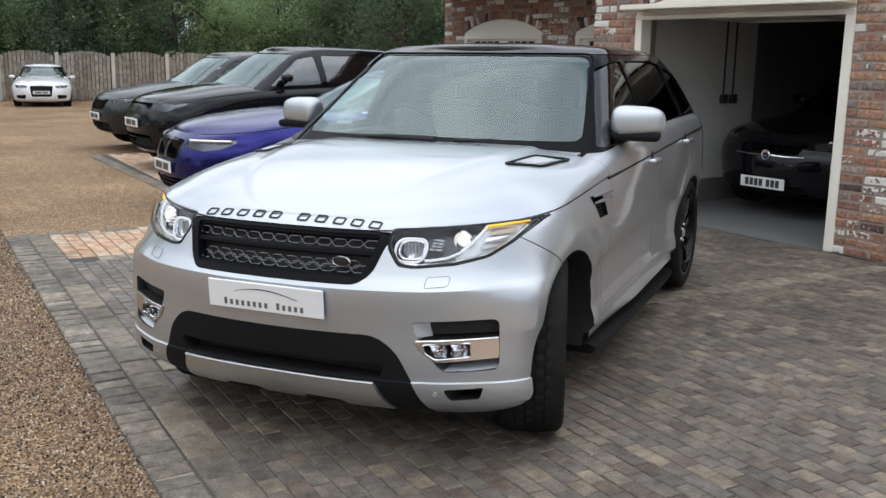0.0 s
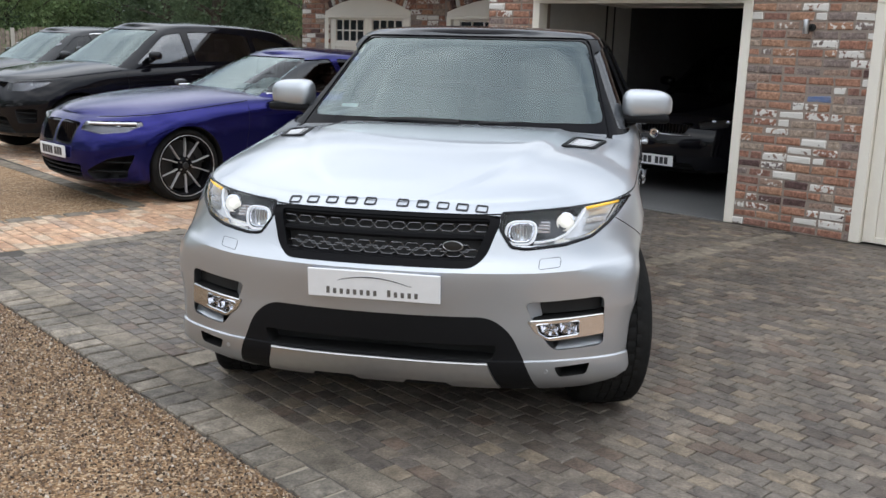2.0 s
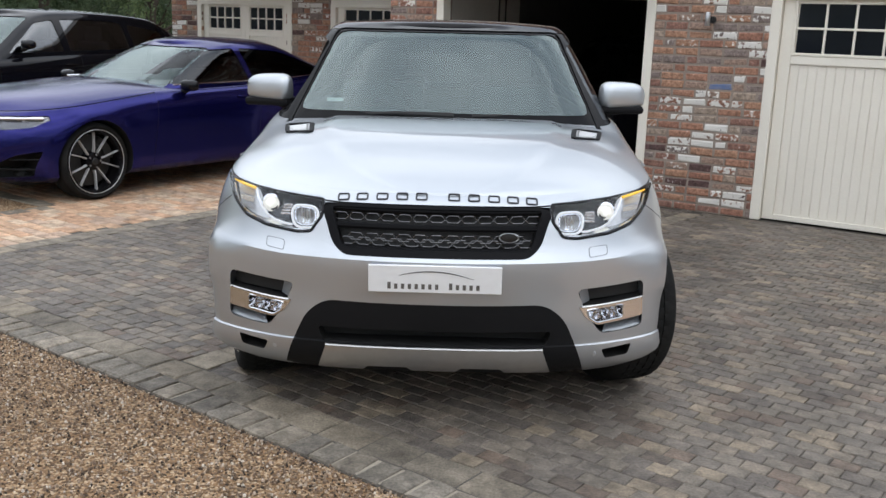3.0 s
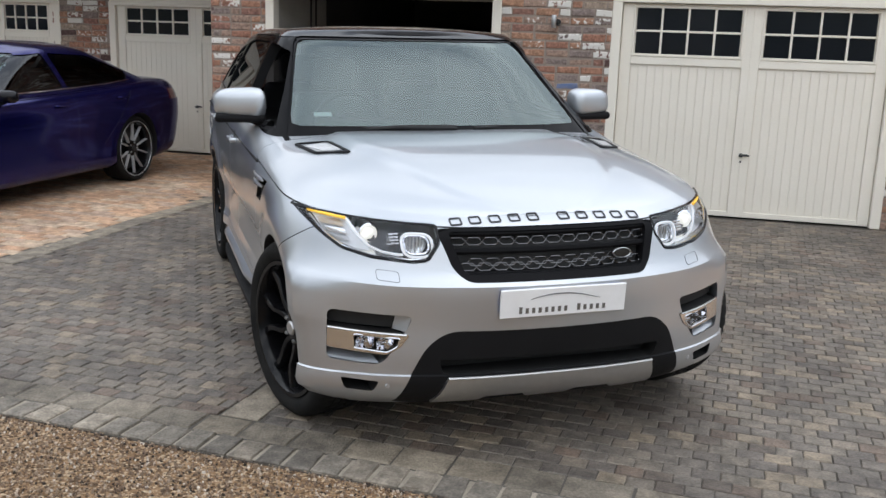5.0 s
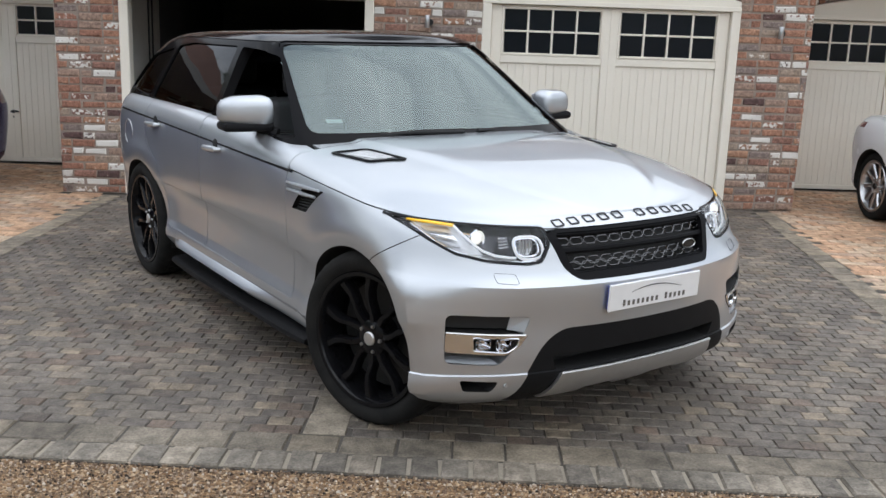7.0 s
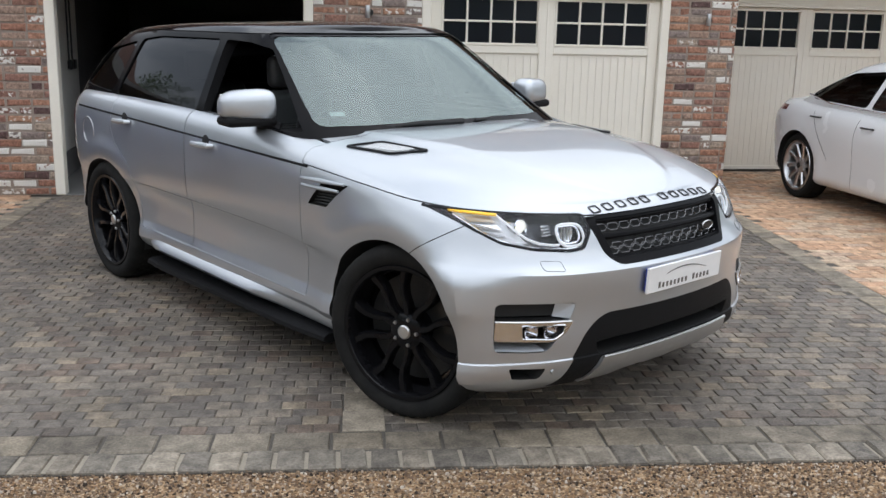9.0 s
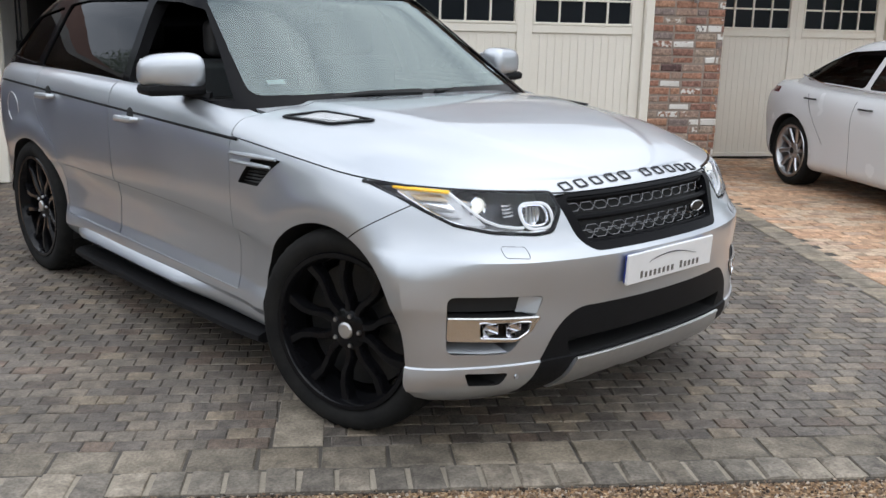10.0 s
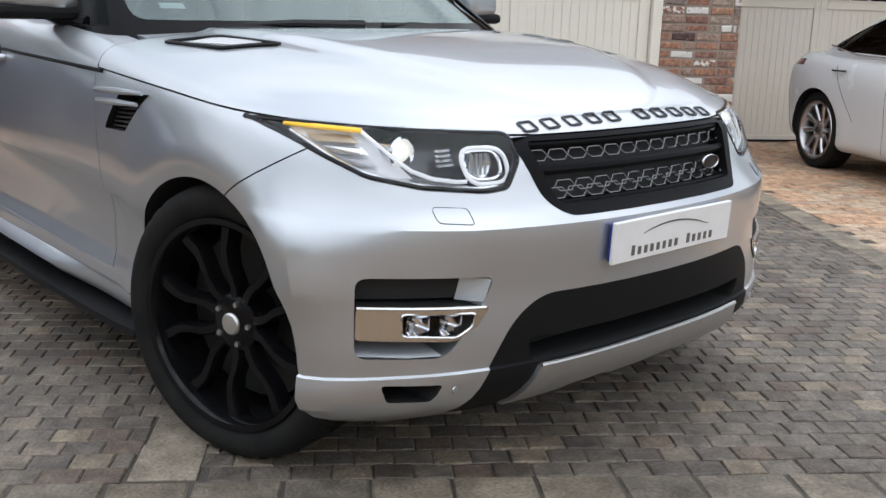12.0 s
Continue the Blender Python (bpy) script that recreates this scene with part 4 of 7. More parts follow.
def loft(yf, yr, width, z_lo, z_top, levels, lf=0.8, nf=2.6, mf=2.5, lr=0.5, nr=3.2, mr=3.0, crown=None, flare=None, nn=(16, 44, 12), across=10, inset=0.0, wy=None):
    """A closed body, nose towards -y. Each level f (0 bottom, 1 top) is an outline with a rounded nose and tail;
    z_lo and z_top may change along y. crown(y) is the rise of the top over its edges."""
    bm = bmesh.new()
    rings = []
    half = []
    for f in levels:
        y0, y1, w = yf(f) + inset, yr(f) - inset, width(f) - inset
        n_f = nf(f) if callable(nf) else nf
        l_f = lf(f) if callable(lf) else lf
        row = []
        a, b, c = nn
        for i in range(a + 1):
            th = math.pi / 2 * (i / a) ** 0.9
            xi, dd = math.sin(th) ** (2 / n_f), 1 - math.cos(th) ** (2 / mf)
            row.append((xi, y0 + l_f * dd))
        for i in range(1, b):
            row.append((1.0, y0 + l_f + (y1 - lr - y0 - l_f) * i / b))
        for i in range(c + 1):
            th = math.pi / 2 * (1 - i / c)
            xi, dd = math.sin(th) ** (2 / nr) if i < c else 0.0, math.cos(th) ** (2 / mr)
            row.append((xi, y1 - lr + lr * (dd if i < c else 1.0)))
        pts = []
        for xi, y in row:
            z = z_lo(y) + f * (z_top(y) - inset - z_lo(y))
            x = xi * w * (wy(y, f) if wy else 1.0)
            if flare:
                x += flare(y, z) * min(1.0, xi ** 3)
            pts.append((x, y, z))
        half.append(pts)
    for pts in half:
        right = [bm.verts.new(p) for p in pts]
        left = [right[0]] + [bm.verts.new((-x, y, z)) for x, y, z in pts[1:-1]] + [right[-1]]
        rings.append((right, left))
    k = len(half[0])
    for (r0, l0), (r1, l1) in zip(rings, rings[1:]):
        for i in range(k - 1):
            bm.faces.new((r0[i], r0[i + 1], r1[i + 1], r1[i]))
            bm.faces.new((l0[i + 1], l0[i], l1[i], l1[i + 1]))
    for level, top in ((0, False), (-1, True)):
        r, l = rings[level]
        wide = max(p[0] for p in half[level])
        rows = []
        for i in range(k):
            if i in (0, k - 1):
                rows.append([r[i]])
                continue
            pr, rr = half[level][i], []
            for j in range(across + 1):
                t = 1 - 2 * j / across
                if j == 0:
                    rr.append(r[i])
                elif j == across:
                    rr.append(l[i])
                else:
                    q = pr[0] / wide
                    z = pr[2] + (crown(pr[1], t) * q * (2 - q) if top and crown else 0.0)
                    rr.append(bm.verts.new((pr[0] * t, pr[1], z)))
            rows.append(rr)
        for i in range(k - 1):
            p, q = rows[i], rows[i + 1]
            for j in range(across):
                if len(p) == 1:
                    vs = (p[0], q[j], q[j + 1])
                elif len(q) == 1:
                    vs = (p[j], q[0], p[j + 1])
                else:
                    vs = (p[j], q[j], q[j + 1], p[j + 1])
                bm.faces.new(vs if top else vs[::-1])
    bmesh.ops.recalc_face_normals(bm, faces=bm.faces[:])
    return bm


def wheel(car, name, m, radius, width, rim_r, mat_rim, spokes="split", label="", cap="chrome", steer=0.0, n_spoke=5, blocks=True, caliper=None, spoke_m=None):
    """Wheel with tyre, rim with spokes, hub and bolts; its outer face looks along -x of m."""
    root = new(name)
    root.parent, root.matrix_basis, root.empty_display_size = car, m, 0.1
    if label:
        root["label"] = label
    w = width / 2
    # tyre
    bm = bmesh.new()
    prof = [(rim_r - 0.004, -w * 0.80), (rim_r + 0.012, -w * 0.93), ((rim_r + radius) / 2, -w * 1.0), (radius - 0.022, -w * 0.93), (radius - 0.006, -w * 0.80), (radius - 0.001, -w * 0.6)]
    for k in (-0.42, -0.14, 0.14, 0.42):
        prof += [(radius, w * (k - 0.1)), (radius, w * (k - 0.02)), (radius - 0.007, w * (k - 0.015)), (radius - 0.007, w * (k + 0.015)), (radius, w * (k + 0.02))]
    prof += [(radius - 0.001, w * 0.6), (radius - 0.006, w * 0.8), (radius - 0.022, w * 0.93), ((rim_r + radius) / 2, w), (rim_r + 0.012, w * 0.93), (rim_r - 0.004, w * 0.8)]
    segs = 168 if blocks else 72
    spin(bm, prof, "x", (0, 0, 0), segs)
    if blocks:
        # cross grooves: every fourth step of the tread is pressed in, staggered from rib to rib
        for v in bm.verts:
            r = math.hypot(v.co.y, v.co.z)
            if r > radius - 0.0065:
                rib = int((v.co.x / w + 1.0) / 0.285)
                k = round(math.atan2(v.co.z, v.co.y) / (2 * math.pi / segs)) + 2 * rib
                if k % 4 == 0:
                    f = (r - 0.006) / r
                    v.co.y, v.co.z = v.co.y * f, v.co.z * f
    part("tyre", bm, M["rubber"], root, sharp=40)
    # rim barrel and lip
    bm = bmesh.new()
    lip = [(rim_r - 0.002, -w * 0.84), (rim_r + 0.006, -w * 0.90), (rim_r + 0.002, -w * 0.95), (rim_r - 0.014, -w * 0.94), (rim_r - 0.024, -w * 0.82), (rim_r - 0.034, -w * 0.4), (rim_r - 0.05, w * 0.8), (rim_r - 0.02, w * 0.86), (rim_r, w * 0.84)]
    spin(bm, lip, "x", (0, 0, 0), 64)
    part("rim", bm, mat_rim, root)
    if spoke_m:
        bm = bmesh.new()
        spin(bm, [(rim_r - 0.004, -w * 0.94), (rim_r - 0.001, -w * 0.975), (rim_r + 0.002, -w * 0.965), (rim_r + 0.003, -w * 0.93)], "x", (0, 0, 0), 64)
        part("rim_lip", bm, spoke_m, root, "bright rim edge")
    # spokes
    face = -w * 0.80
    for i in range(n_spoke):
        bm = bmesh.new()
        if spokes == "split":
            # each spoke leaves the hub as one arm and forks into two bent blades
            for side in (-1, 1):
                path = [(0.045, side * 0.016), (0.095, side * 0.024), (0.125, side * 0.038), (0.155, side * 0.060), (0.195, side * 0.078), (rim_r - 0.012, side * 0.086)]
                wid = [0.034, 0.036, 0.036, 0.036, 0.036, 0.046]
                dep = [face + 0.026, face + 0.016, face + 0.010, face + 0.006, face + 0.006, face + 0.002]
                blade(bm, path, wid, dep, 0.045)
        elif spokes == "thin":
            for side in (-1, 1):
                path = [(0.05, side * 0.012), (0.12, side * 0.030), (0.20, side * 0.058), (rim_r - 0.010, side * 0.084)]
                blade(bm, path, [0.016, 0.012, 0.011, 0.012], [face + 0.03, face + 0.016, face + 0.01, face + 0.004], 0.03)
        else:
            path = [(0.05, 0.0), (0.15, 0.01), (rim_r - 0.010, 0.03)]
            blade(bm, path, [0.045, 0.04, 0.055], [face + 0.03, face + 0.016, face + 0.006], 0.03)
        bm.transform(Matrix.Rotation(2 * math.pi * i / n_spoke + 0.31, 4, "X"))
        part("spoke", bm, spoke_m or mat_rim, root)
    bm = bmesh.new()
    spin(bm, [(0.0, face + 0.012), (0.05, face + 0.012), (0.078, face + 0.024), (0.085, face + 0.05), (0.085, 0.06), (0.0, 0.06)], "x", (0, 0, 0), 32)
    part("hub", bm, mat_rim, root)
    bm = bmesh.new()
    spin(bm, [(0.0, face + 0.001), (0.026, face + 0.003), (0.031, face + 0.008), (0.031, face + 0.014)], "x", (0, 0, 0), 24)
    part("hub_cap", bm, M[cap], root, "silver centre cap")
    for i in range(5):
        a = 2 * math.pi * i / 5 + 0.31 + math.pi / 2
        bm = bmesh.new()
        spin(bm, [(0.0, face + 0.006), (0.007, face + 0.007), (0.0095, face + 0.012), (0.0095, face + 0.03)], "x", (0, 0.058 * math.cos(a), 0.058 * math.sin(a)), 6)
        part("wheel_nut", bm, M["steel"], root)
    bm = bmesh.new()
    spin(bm, [(0.06, 0.0), (rim_r * 0.80, 0.0), (rim_r * 0.80, 0.028), (0.06, 0.028)], "x", (0, 0, 0), 40, closed_prof=True)
    part("brake_disc", bm, M["metal_dark"], root)
    bm = bmesh.new()
    spin(bm, [(rim_r * 0.55, -0.03), (rim_r * 0.82, -0.03), (rim_r * 0.85, 0.05), (rim_r * 0.55, 0.05)], "x", (0, 0, 0), 10, a0=2.0, a1=3.1, closed_prof=True)
    part("brake_caliper", bm, M[caliper or "metal_dark"], root)
    return root


def blade(bm, path, wid, dep, thick):
    """A tapering bar in the wheel's face: path of (radius, sideways), widths, and depth along x."""
    rings = []
    for (r, t), w, d in zip(path, wid, dep):
        h = w / 2
        rings.append([bm.verts.new(p) for p in ((d, t - h * 0.6, r), (d, t + h * 0.6, r), (d + 0.012, t + h, r), (d + thick, t + h, r), (d + thick, t - h, r), (d + 0.012, t - h, r))])
    for a, b in zip(rings, rings[1:]):
        for i in range(6):
            bm.faces.new((a[i], a[(i + 1) % 6], b[(i + 1) % 6], b[i]))
    bm.faces.new(rings[0][::-1])
    bm.faces.new(rings[-1])


def outer_skin(bm, axis, keep):
    """Leaves only the faces that keep(centre, normal) names: a pane without its back."""
    bmesh.ops.recalc_face_normals(bm, faces=bm.faces[:])
    gone = [f for f in bm.faces if not keep(f.calc_center_median(), f.normal)]
    bmesh.ops.delete(bm, geom=gone, context="FACES")
    return bm


def mirror_x(pts):
    return [(-x, z) for x, z in pts][::-1]


class Shape:
    """The numbers of one car: its lower body, its cabin and its wheels."""

    def __init__(self, **k):
        self.lf, self.nf, self.mf, self.lr = k["lf"], k["nf"], k["mf"], k["lr"]
        self.base, self.hub_z, self.arch, self.flare_by = k["base"], k["hub_z"], k["arch"], k["flare_by"]
        self.crown_p, self.wy, self.cab = k["crown_p"], k.get("wy"), k["cab"]
        self.ridge_by, self.across = k.get("ridge", 0.0), k.get("across", 14)
        self.yf_c, self.yr_c, self.w_c = curve(k["nose"]), curve(k["tail"]), curve(k["side"])
        self.lo_c, self.top_c = curve(k["bottom"]), curve(k["edge"])
        self.levels = k.get("levels", [0, 0.03, 0.08, 0.15, 0.22, 0.3, 0.38, 0.46, 0.54, 0.62, 0.7, 0.77, 0.83, 0.88, 0.92, 0.955, 0.98, 1.0])
        self.crown_c = curve(k["crown"])

    def flare(self, y, z):
        f = 0.0
        for ay in (0.0, self.base):
            r = math.hypot((y - ay) / 1.08, z - self.hub_z)
            if z > self.hub_z - 0.2:
                f = max(f, self.flare_by * math.exp(-((r - self.arch) / 0.07) ** 2) + (self.flare_by * 0.0))
        return f

    def ridge(self, y, t):
        """The raised middle field of a bonnet, with its two soft creases."""
        if not self.ridge_by or self.crown_c(y) <= 0:
            return 0.0
        edge = 0.46 + 0.19 * max(0.0, min(1.0, (y + 0.5) / 0.9))
        k = max(0.0, min(1.0, (edge + 0.022 - abs(t)) / 0.045))
        return self.ridge_by * k * k * (3 - 2 * k) * max(0.0, min(1.0, (y + 0.62) / 0.35))

    def body(self, inset=0.0):
        return loft(self.yf_c, self.yr_c, self.w_c, self.lo_c, self.top_c, self.levels, lf=self.lf, nf=self.nf, mf=self.mf, lr=self.lr,
                    crown=lambda y, t: self.crown_c(y) * (1 - abs(t) ** self.crown_p) + self.ridge(y, t), flare=self.flare, inset=inset, wy=self.wy, across=self.across)

    def nose_y(self, x, z):
        y = self.yf_c(0.5)
        for _ in range(6):
            f = min(1.0, max(0.0, (z - self.lo_c(y)) / (self.top_c(y) - self.lo_c(y))))
            xi = min(0.999, abs(x) / (self.w_c(f) * (self.wy(y, f) if self.wy else 1.0)))
            y = self.yf_c(f) + (self.lf(f) if callable(self.lf) else self.lf) * (1 - (1 - xi ** (self.nf(f) if callable(self.nf) else self.nf)) ** (1 / self.mf))
        return y

    def cabin(self, inset=0.0):
        c = self.cab
        lo, hi = c["base"], c["roof"]
        yf, yr, w = curve(c["front"]), curve(c["rear"]), curve(c["width"])
        lo_c, hi_c = curve(lo), curve(hi)
        cr = c["crown"]
        return loft(yf, yr, w, lo_c, hi_c, [0, 0.1, 0.22, 0.34, 0.46, 0.58, 0.7, 0.8, 0.88, 0.94, 0.975, 1.0], lf=c["lf"], nf=c["nf"], mf=c["mf"], lr=c.get("lr", 0.35),
                    crown=lambda y, t: cr * (1 - abs(t) ** 2.4), inset=inset, nn=(12, 30, 10), wy=c.get("wy"))


def side_cut(pts, x0, x1, idx=1):
    bm = bmesh.new()
    prism(bm, pts, "x", x0, x1, idx)
    return bm


def front_cut(pts, y0, y1, idx=1):
    bm = bmesh.new()
    prism(bm, pts, "y", y0, y1, idx)
    return bm


def cyl_cut(y, z, r, x0, x1, idx=1, n=64):
    return side_cut([(y + r * math.cos(2 * math.pi * i / n), z + r * math.sin(2 * math.pi * i / n)) for i in range(n)], x0, x1, idx)


def grow(pts, d):
    """A polygon pushed outwards by d (inwards if negative)."""
    area = sum(a[0] * b[1] - b[0] * a[1] for a, b in zip(pts, pts[1:] + pts[:1]))
    sg = 1 if area > 0 else -1
    out = []
    n = len(pts)
    for i in range(n):
        a, p, b = Vector(pts[i - 1]), Vector(pts[i]), Vector(pts[(i + 1) % n])
        e, f = (p - a).normalized(), (b - p).normalized()
        na, nb = Vector((e.y, -e.x)) * sg, Vector((f.y, -f.x)) * sg
        nn = (na + nb)
        nn = nn.normalized() / max(0.5, math.sqrt(max(0.01, (1 + na.dot(nb)) / 2))) if nn.length > 1e-4 else na
        out.append((p.x + nn.x * d, p.y + nn.y * d))
    return out


def seats(car, c, rows, width=0.5, top=1.30):
    """Front and back seats with headrests, as seen through the glass."""
    for x, y in rows:
        bm = bmesh.new()
        box(bm, x - 0.25, x + 0.25, y - 0.05, y + 0.12, top - 0.62, top - 0.06, 0.05, pose(0, 0, 0, 0, 0, 0), seg=3)
        seat = part("seat", bm, M["seat"], car)
        bm = bmesh.new()
        box(bm, x - 0.13, x + 0.13, y + 0.0, y + 0.10, top - 0.05, top + 0.13, 0.04, seg=3)
        part("headrest", bm, M["seat"], seat)


def plate(car, m, w=0.52, h=0.111, bars=7, band=True, text="reg"):
    """A number plate with plain bars for its writing."""
    bm = bmesh.new()
    box(bm, -w / 2, w / 2, -0.006, 0.006, -h / 2, h / 2, 0.003)
    root = part("number_plate", bm, M["plate_white"], car, "white number plate")
    root.matrix_basis = m
    if text == "reg":
        x = -w / 2 + 0.06
        for i in range(bars):
            bm = bmesh.new()
            box(bm, x, x + 0.042, -0.009, -0.004, -0.036, 0.036, 0.001)
            part("character_bar", bm, M["ink"], root)
            x += 0.055 + (0.03 if i == 3 else 0)
    return root


def skin(bm):
    """Keeps only the faces of the lofted surface, not those of the cutter."""
    gone = [f for f in bm.faces if f.material_index != 0]
    bmesh.ops.delete(bm, geom=gone, context="FACES")
    return bm


def cut_all(bm, cutters):
    for c in cutters:
        bm = boolean(bm, c)
    return bm


def both(pts, fn, *a):
    return [fn(pts, *a), fn([(-x, z) for x, z in pts], *a)]


def patch_on(shape, pts, y1, lift=0.0):
    """A piece of the body's own surface inside a front outline, moved out by lift."""
    bm = shape.body()
    if lift:
        bm.transform(Matrix.Translation((0, -lift, 0)))
    return boolean(bm, front_cut(pts, -1.6, y1), "INTERSECT")


def strip_cut(segs, x0, x1, w=0.005):
    """Thin grooves along side-view lines, as one cutter."""
    bm = bmesh.new()
    for a, b in segs:
        d = (Vector(b) - Vector(a)).normalized()
        n = Vector((-d.y, d.x)) * w / 2
        a, b = Vector(a) - d * 0.002, Vector(b) + d * 0.002
        prism(bm, [tuple(a + n), tuple(b + n), tuple(b - n), tuple(a - n)], "x", x0, x1, 1)
    return bm


def silver_suv():
    car = thing("suv", "silver estate four-wheel-drive car with black roof and black wheels", "car")

    def door_dip(y):
        k = max(0.0, min(1.0, (y - 0.42) / 0.3)) * max(0.0, min(1.0, (2.62 - y) / 0.3))
        return k * k * (3 - 2 * k)

    def flank_dip(f):
        """The doors step in below a crease and come out again at the sill."""
        return 0.0 if f > 0.455 else math.exp(-((0.44 - min(f, 0.44)) / 0.16) ** 2) * min(1.0, (0.455 - f) / 0.015)

    def corner(y, f):
        """The bumper's corner swells out to the lip of the wheel arch."""
        ledge = 0.45 * max(0.0, min(1.0, (0.80 - f) / 0.35)) + 0.55 * max(0.0, min(1.0, (0.70 - f) / 0.06))
        lip = 0.0045 * max(0.0, min(1.0, (0.204 - f) / 0.0065)) * math.exp(-((y + 0.50) / 0.17) ** 2)
        return 0.055 * math.exp(-((y + 0.40) / 0.11) ** 2) * ledge * (0.7 + 0.3 * max(0.0, min(1.0, (f - 0.02) / 0.22))) + lip
    S = Shape(
        nose=[(0, -0.61), (0.06, -0.672), (0.15, -0.718), (0.188, -0.7265), (0.1975, -0.728), (0.204, -0.7215), (0.24, -0.727), (0.35, -0.746), (0.5, -0.758), (0.64, -0.765), (0.685, -0.763), (0.70, -0.752), (0.745, -0.722), (0.80, -0.702), (0.87, -0.682), (0.92, -0.664), (0.955, -0.640), (0.98, -0.610), (1.0, -0.574)],
        tail=[(0, 3.56), (0.15, 3.66), (0.5, 3.71), (0.8, 3.69), (1.0, 3.62)],
        side=[(0, 0.89), (0.04, 0.935), (0.10, 0.966), (0.15, 0.958), (0.21, 0.946), (0.34, 0.950), (0.42, 0.962), (0.48, 0.975), (0.60, 0.982), (0.75, 0.983), (0.86, 0.978), (0.92, 0.968), (0.96, 0.952), (0.985, 0.932), (1.0, 0.908)],
        bottom=[(-0.7, 0.215), (-0.42, 0.205), (0.5, 0.28), (2.4, 0.28), (3.9, 0.36)],
        edge=[(-0.65, 0.938), (-0.3, 0.968), (0.0, 1.003), (0.35, 1.045), (0.62, 1.078), (0.95, 1.130), (1.5, 1.160), (2.6, 1.182), (3.9, 1.19)],
        crown=[(-0.65, 0.006), (-0.56, 0.022), (-0.45, 0.048), (-0.2, 0.082), (0.0, 0.095), (0.2, 0.095), (0.42, 0.080), (0.6, 0.056), (0.75, 0.030), (0.92, 0.0), (3.9, 0.0)], crown_p=4.4,
        lf=curve([(0, 0.50), (0.25, 0.54), (0.5, 0.62), (0.8, 0.70), (1.0, 0.72)]), nf=curve([(0, 3.0), (0.2, 2.7), (0.5, 2.1), (0.8, 2.3), (1.0, 2.4)]), mf=2.5, ridge=0.011, across=64, lr=0.45, base=2.923, hub_z=0.378, arch=0.455, flare_by=0.018,
        wy=lambda y, f: 1.0 - 0.003 * abs((y - 1.5) / 2.0) ** 3 - 0.017 * door_dip(y) * flank_dip(f) + corner(y, f),
        levels=[0, 0.02, 0.05, 0.09, 0.13, 0.17, 0.190, 0.1975, 0.204, 0.2105, 0.24, 0.3, 0.36, 0.41, 0.44, 0.455, 0.48, 0.54, 0.6, 0.64, 0.67, 0.685, 0.70, 0.715, 0.735, 0.77, 0.81, 0.85, 0.885, 0.915, 0.94, 0.96, 0.975, 0.99, 1.0],
        cab=dict(base=[(0.3, 1.05), (1.5, 1.09), (3.9, 1.11)], roof=[(0.5, 1.52), (1.25, 1.595), (1.8, 1.625), (2.5, 1.615), (3.2, 1.57), (3.8, 1.51)], crown=0.026,
                 front=[(0, 0.56), (0.5, 0.96), (0.85, 1.24), (0.95, 1.33), (1.0, 1.42)], rear=[(0, 3.66), (0.3, 3.62), (0.7, 3.50), (1.0, 3.26)],
                 width=[(0, 0.922), (0.1, 0.912), (0.5, 0.825), (0.85, 0.735), (0.95, 0.70), (1.0, 0.655)], lf=0.28, nf=3.4, mf=2.2))
    HUB = 0.378
    paint_b = [M["silver"], M["void"], M["void"], M["void"]]
    # outlines, from the front (x, z) or from the side (y, z)
    hood = [(-1.0, 0.910), (-0.60, 0.910), (-0.52, 0.921), (-0.40, 0.934), (-0.20, 0.950), (0.20, 0.982), (0.655, 1.017), (0.668, 1.034), (0.672, 1.7), (-1.0, 1.7)]
    lamp = rounded([(0.452, 0.925), (0.452, 0.86), (0.50, 0.792), (0.56, 0.785), (0.70, 0.797), (0.80, 0.822), (0.865, 0.870), (0.945, 0.955), (0.87, 0.950), (0.70, 0.938), (0.56, 0.930)], 0.015, 3)
    grille = rounded([(-0.470, 0.9102), (-0.440, 0.84), (-0.415, 0.765), (-0.365, 0.724), (0.365, 0.724), (0.415, 0.765), (0.440, 0.84), (0.470, 0.9102)], 0.03, 4)
    mouth = rounded([(-0.422, 0.900), (-0.372, 0.752), (0.372, 0.752), (0.422, 0.900)], 0.02, 3)
    lower = rounded([(-0.66, 0.10), (-0.585, 0.33), (-0.52, 0.475), (-0.44, 0.538), (0.44, 0.538), (0.52, 0.475), (0.585, 0.33), (0.66, 0.10)], 0.05, 5)
    fog = rounded([(0.566, 0.594), (0.862, 0.602), (0.866, 0.404), (0.680, 0.398), (0.612, 0.49)], 0.028, 4)
    slot = rounded([(0.685, 0.332), (0.82, 0.339), (0.805, 0.292), (0.705, 0.286)], 0.01, 2)
    door_f = rounded([(0.665, 0.386), (0.662, 1.3), (1.805, 1.3), (1.815, 0.408)], 0.008, 2)
    door_r = rounded([(1.815, 0.408), (1.805, 1.3), (2.74, 1.3), (2.80, 1.0), (2.74, 0.90), (2.56, 0.79), (2.46, 0.60), (2.43, 0.418)], 0.02, 3)
    gill = rounded([(0.49, 0.958), (0.300, 0.964), (0.36, 0.925), (0.455, 0.848), (0.600, 0.845), (0.565, 0.885)], 0.010, 2)
    cuts = []
    for y, x0 in ((0.0, 0.55), (2.923, 0.60)):
        for sx in (-1, 1):
            if y == 0.0:
                ring = [(y + (0.452 if i < 18 else 0.405) * math.cos(math.pi * i / 36), 0.372 + 0.405 * math.sin(math.pi * i / 36)) for i in range(37)]
                cuts.append(side_cut(ring + [(-0.412, 0.28), (-0.445, 0.10), (0.40, 0.10), (0.435, 0.28)], sx * x0, sx * 1.3))
                continue
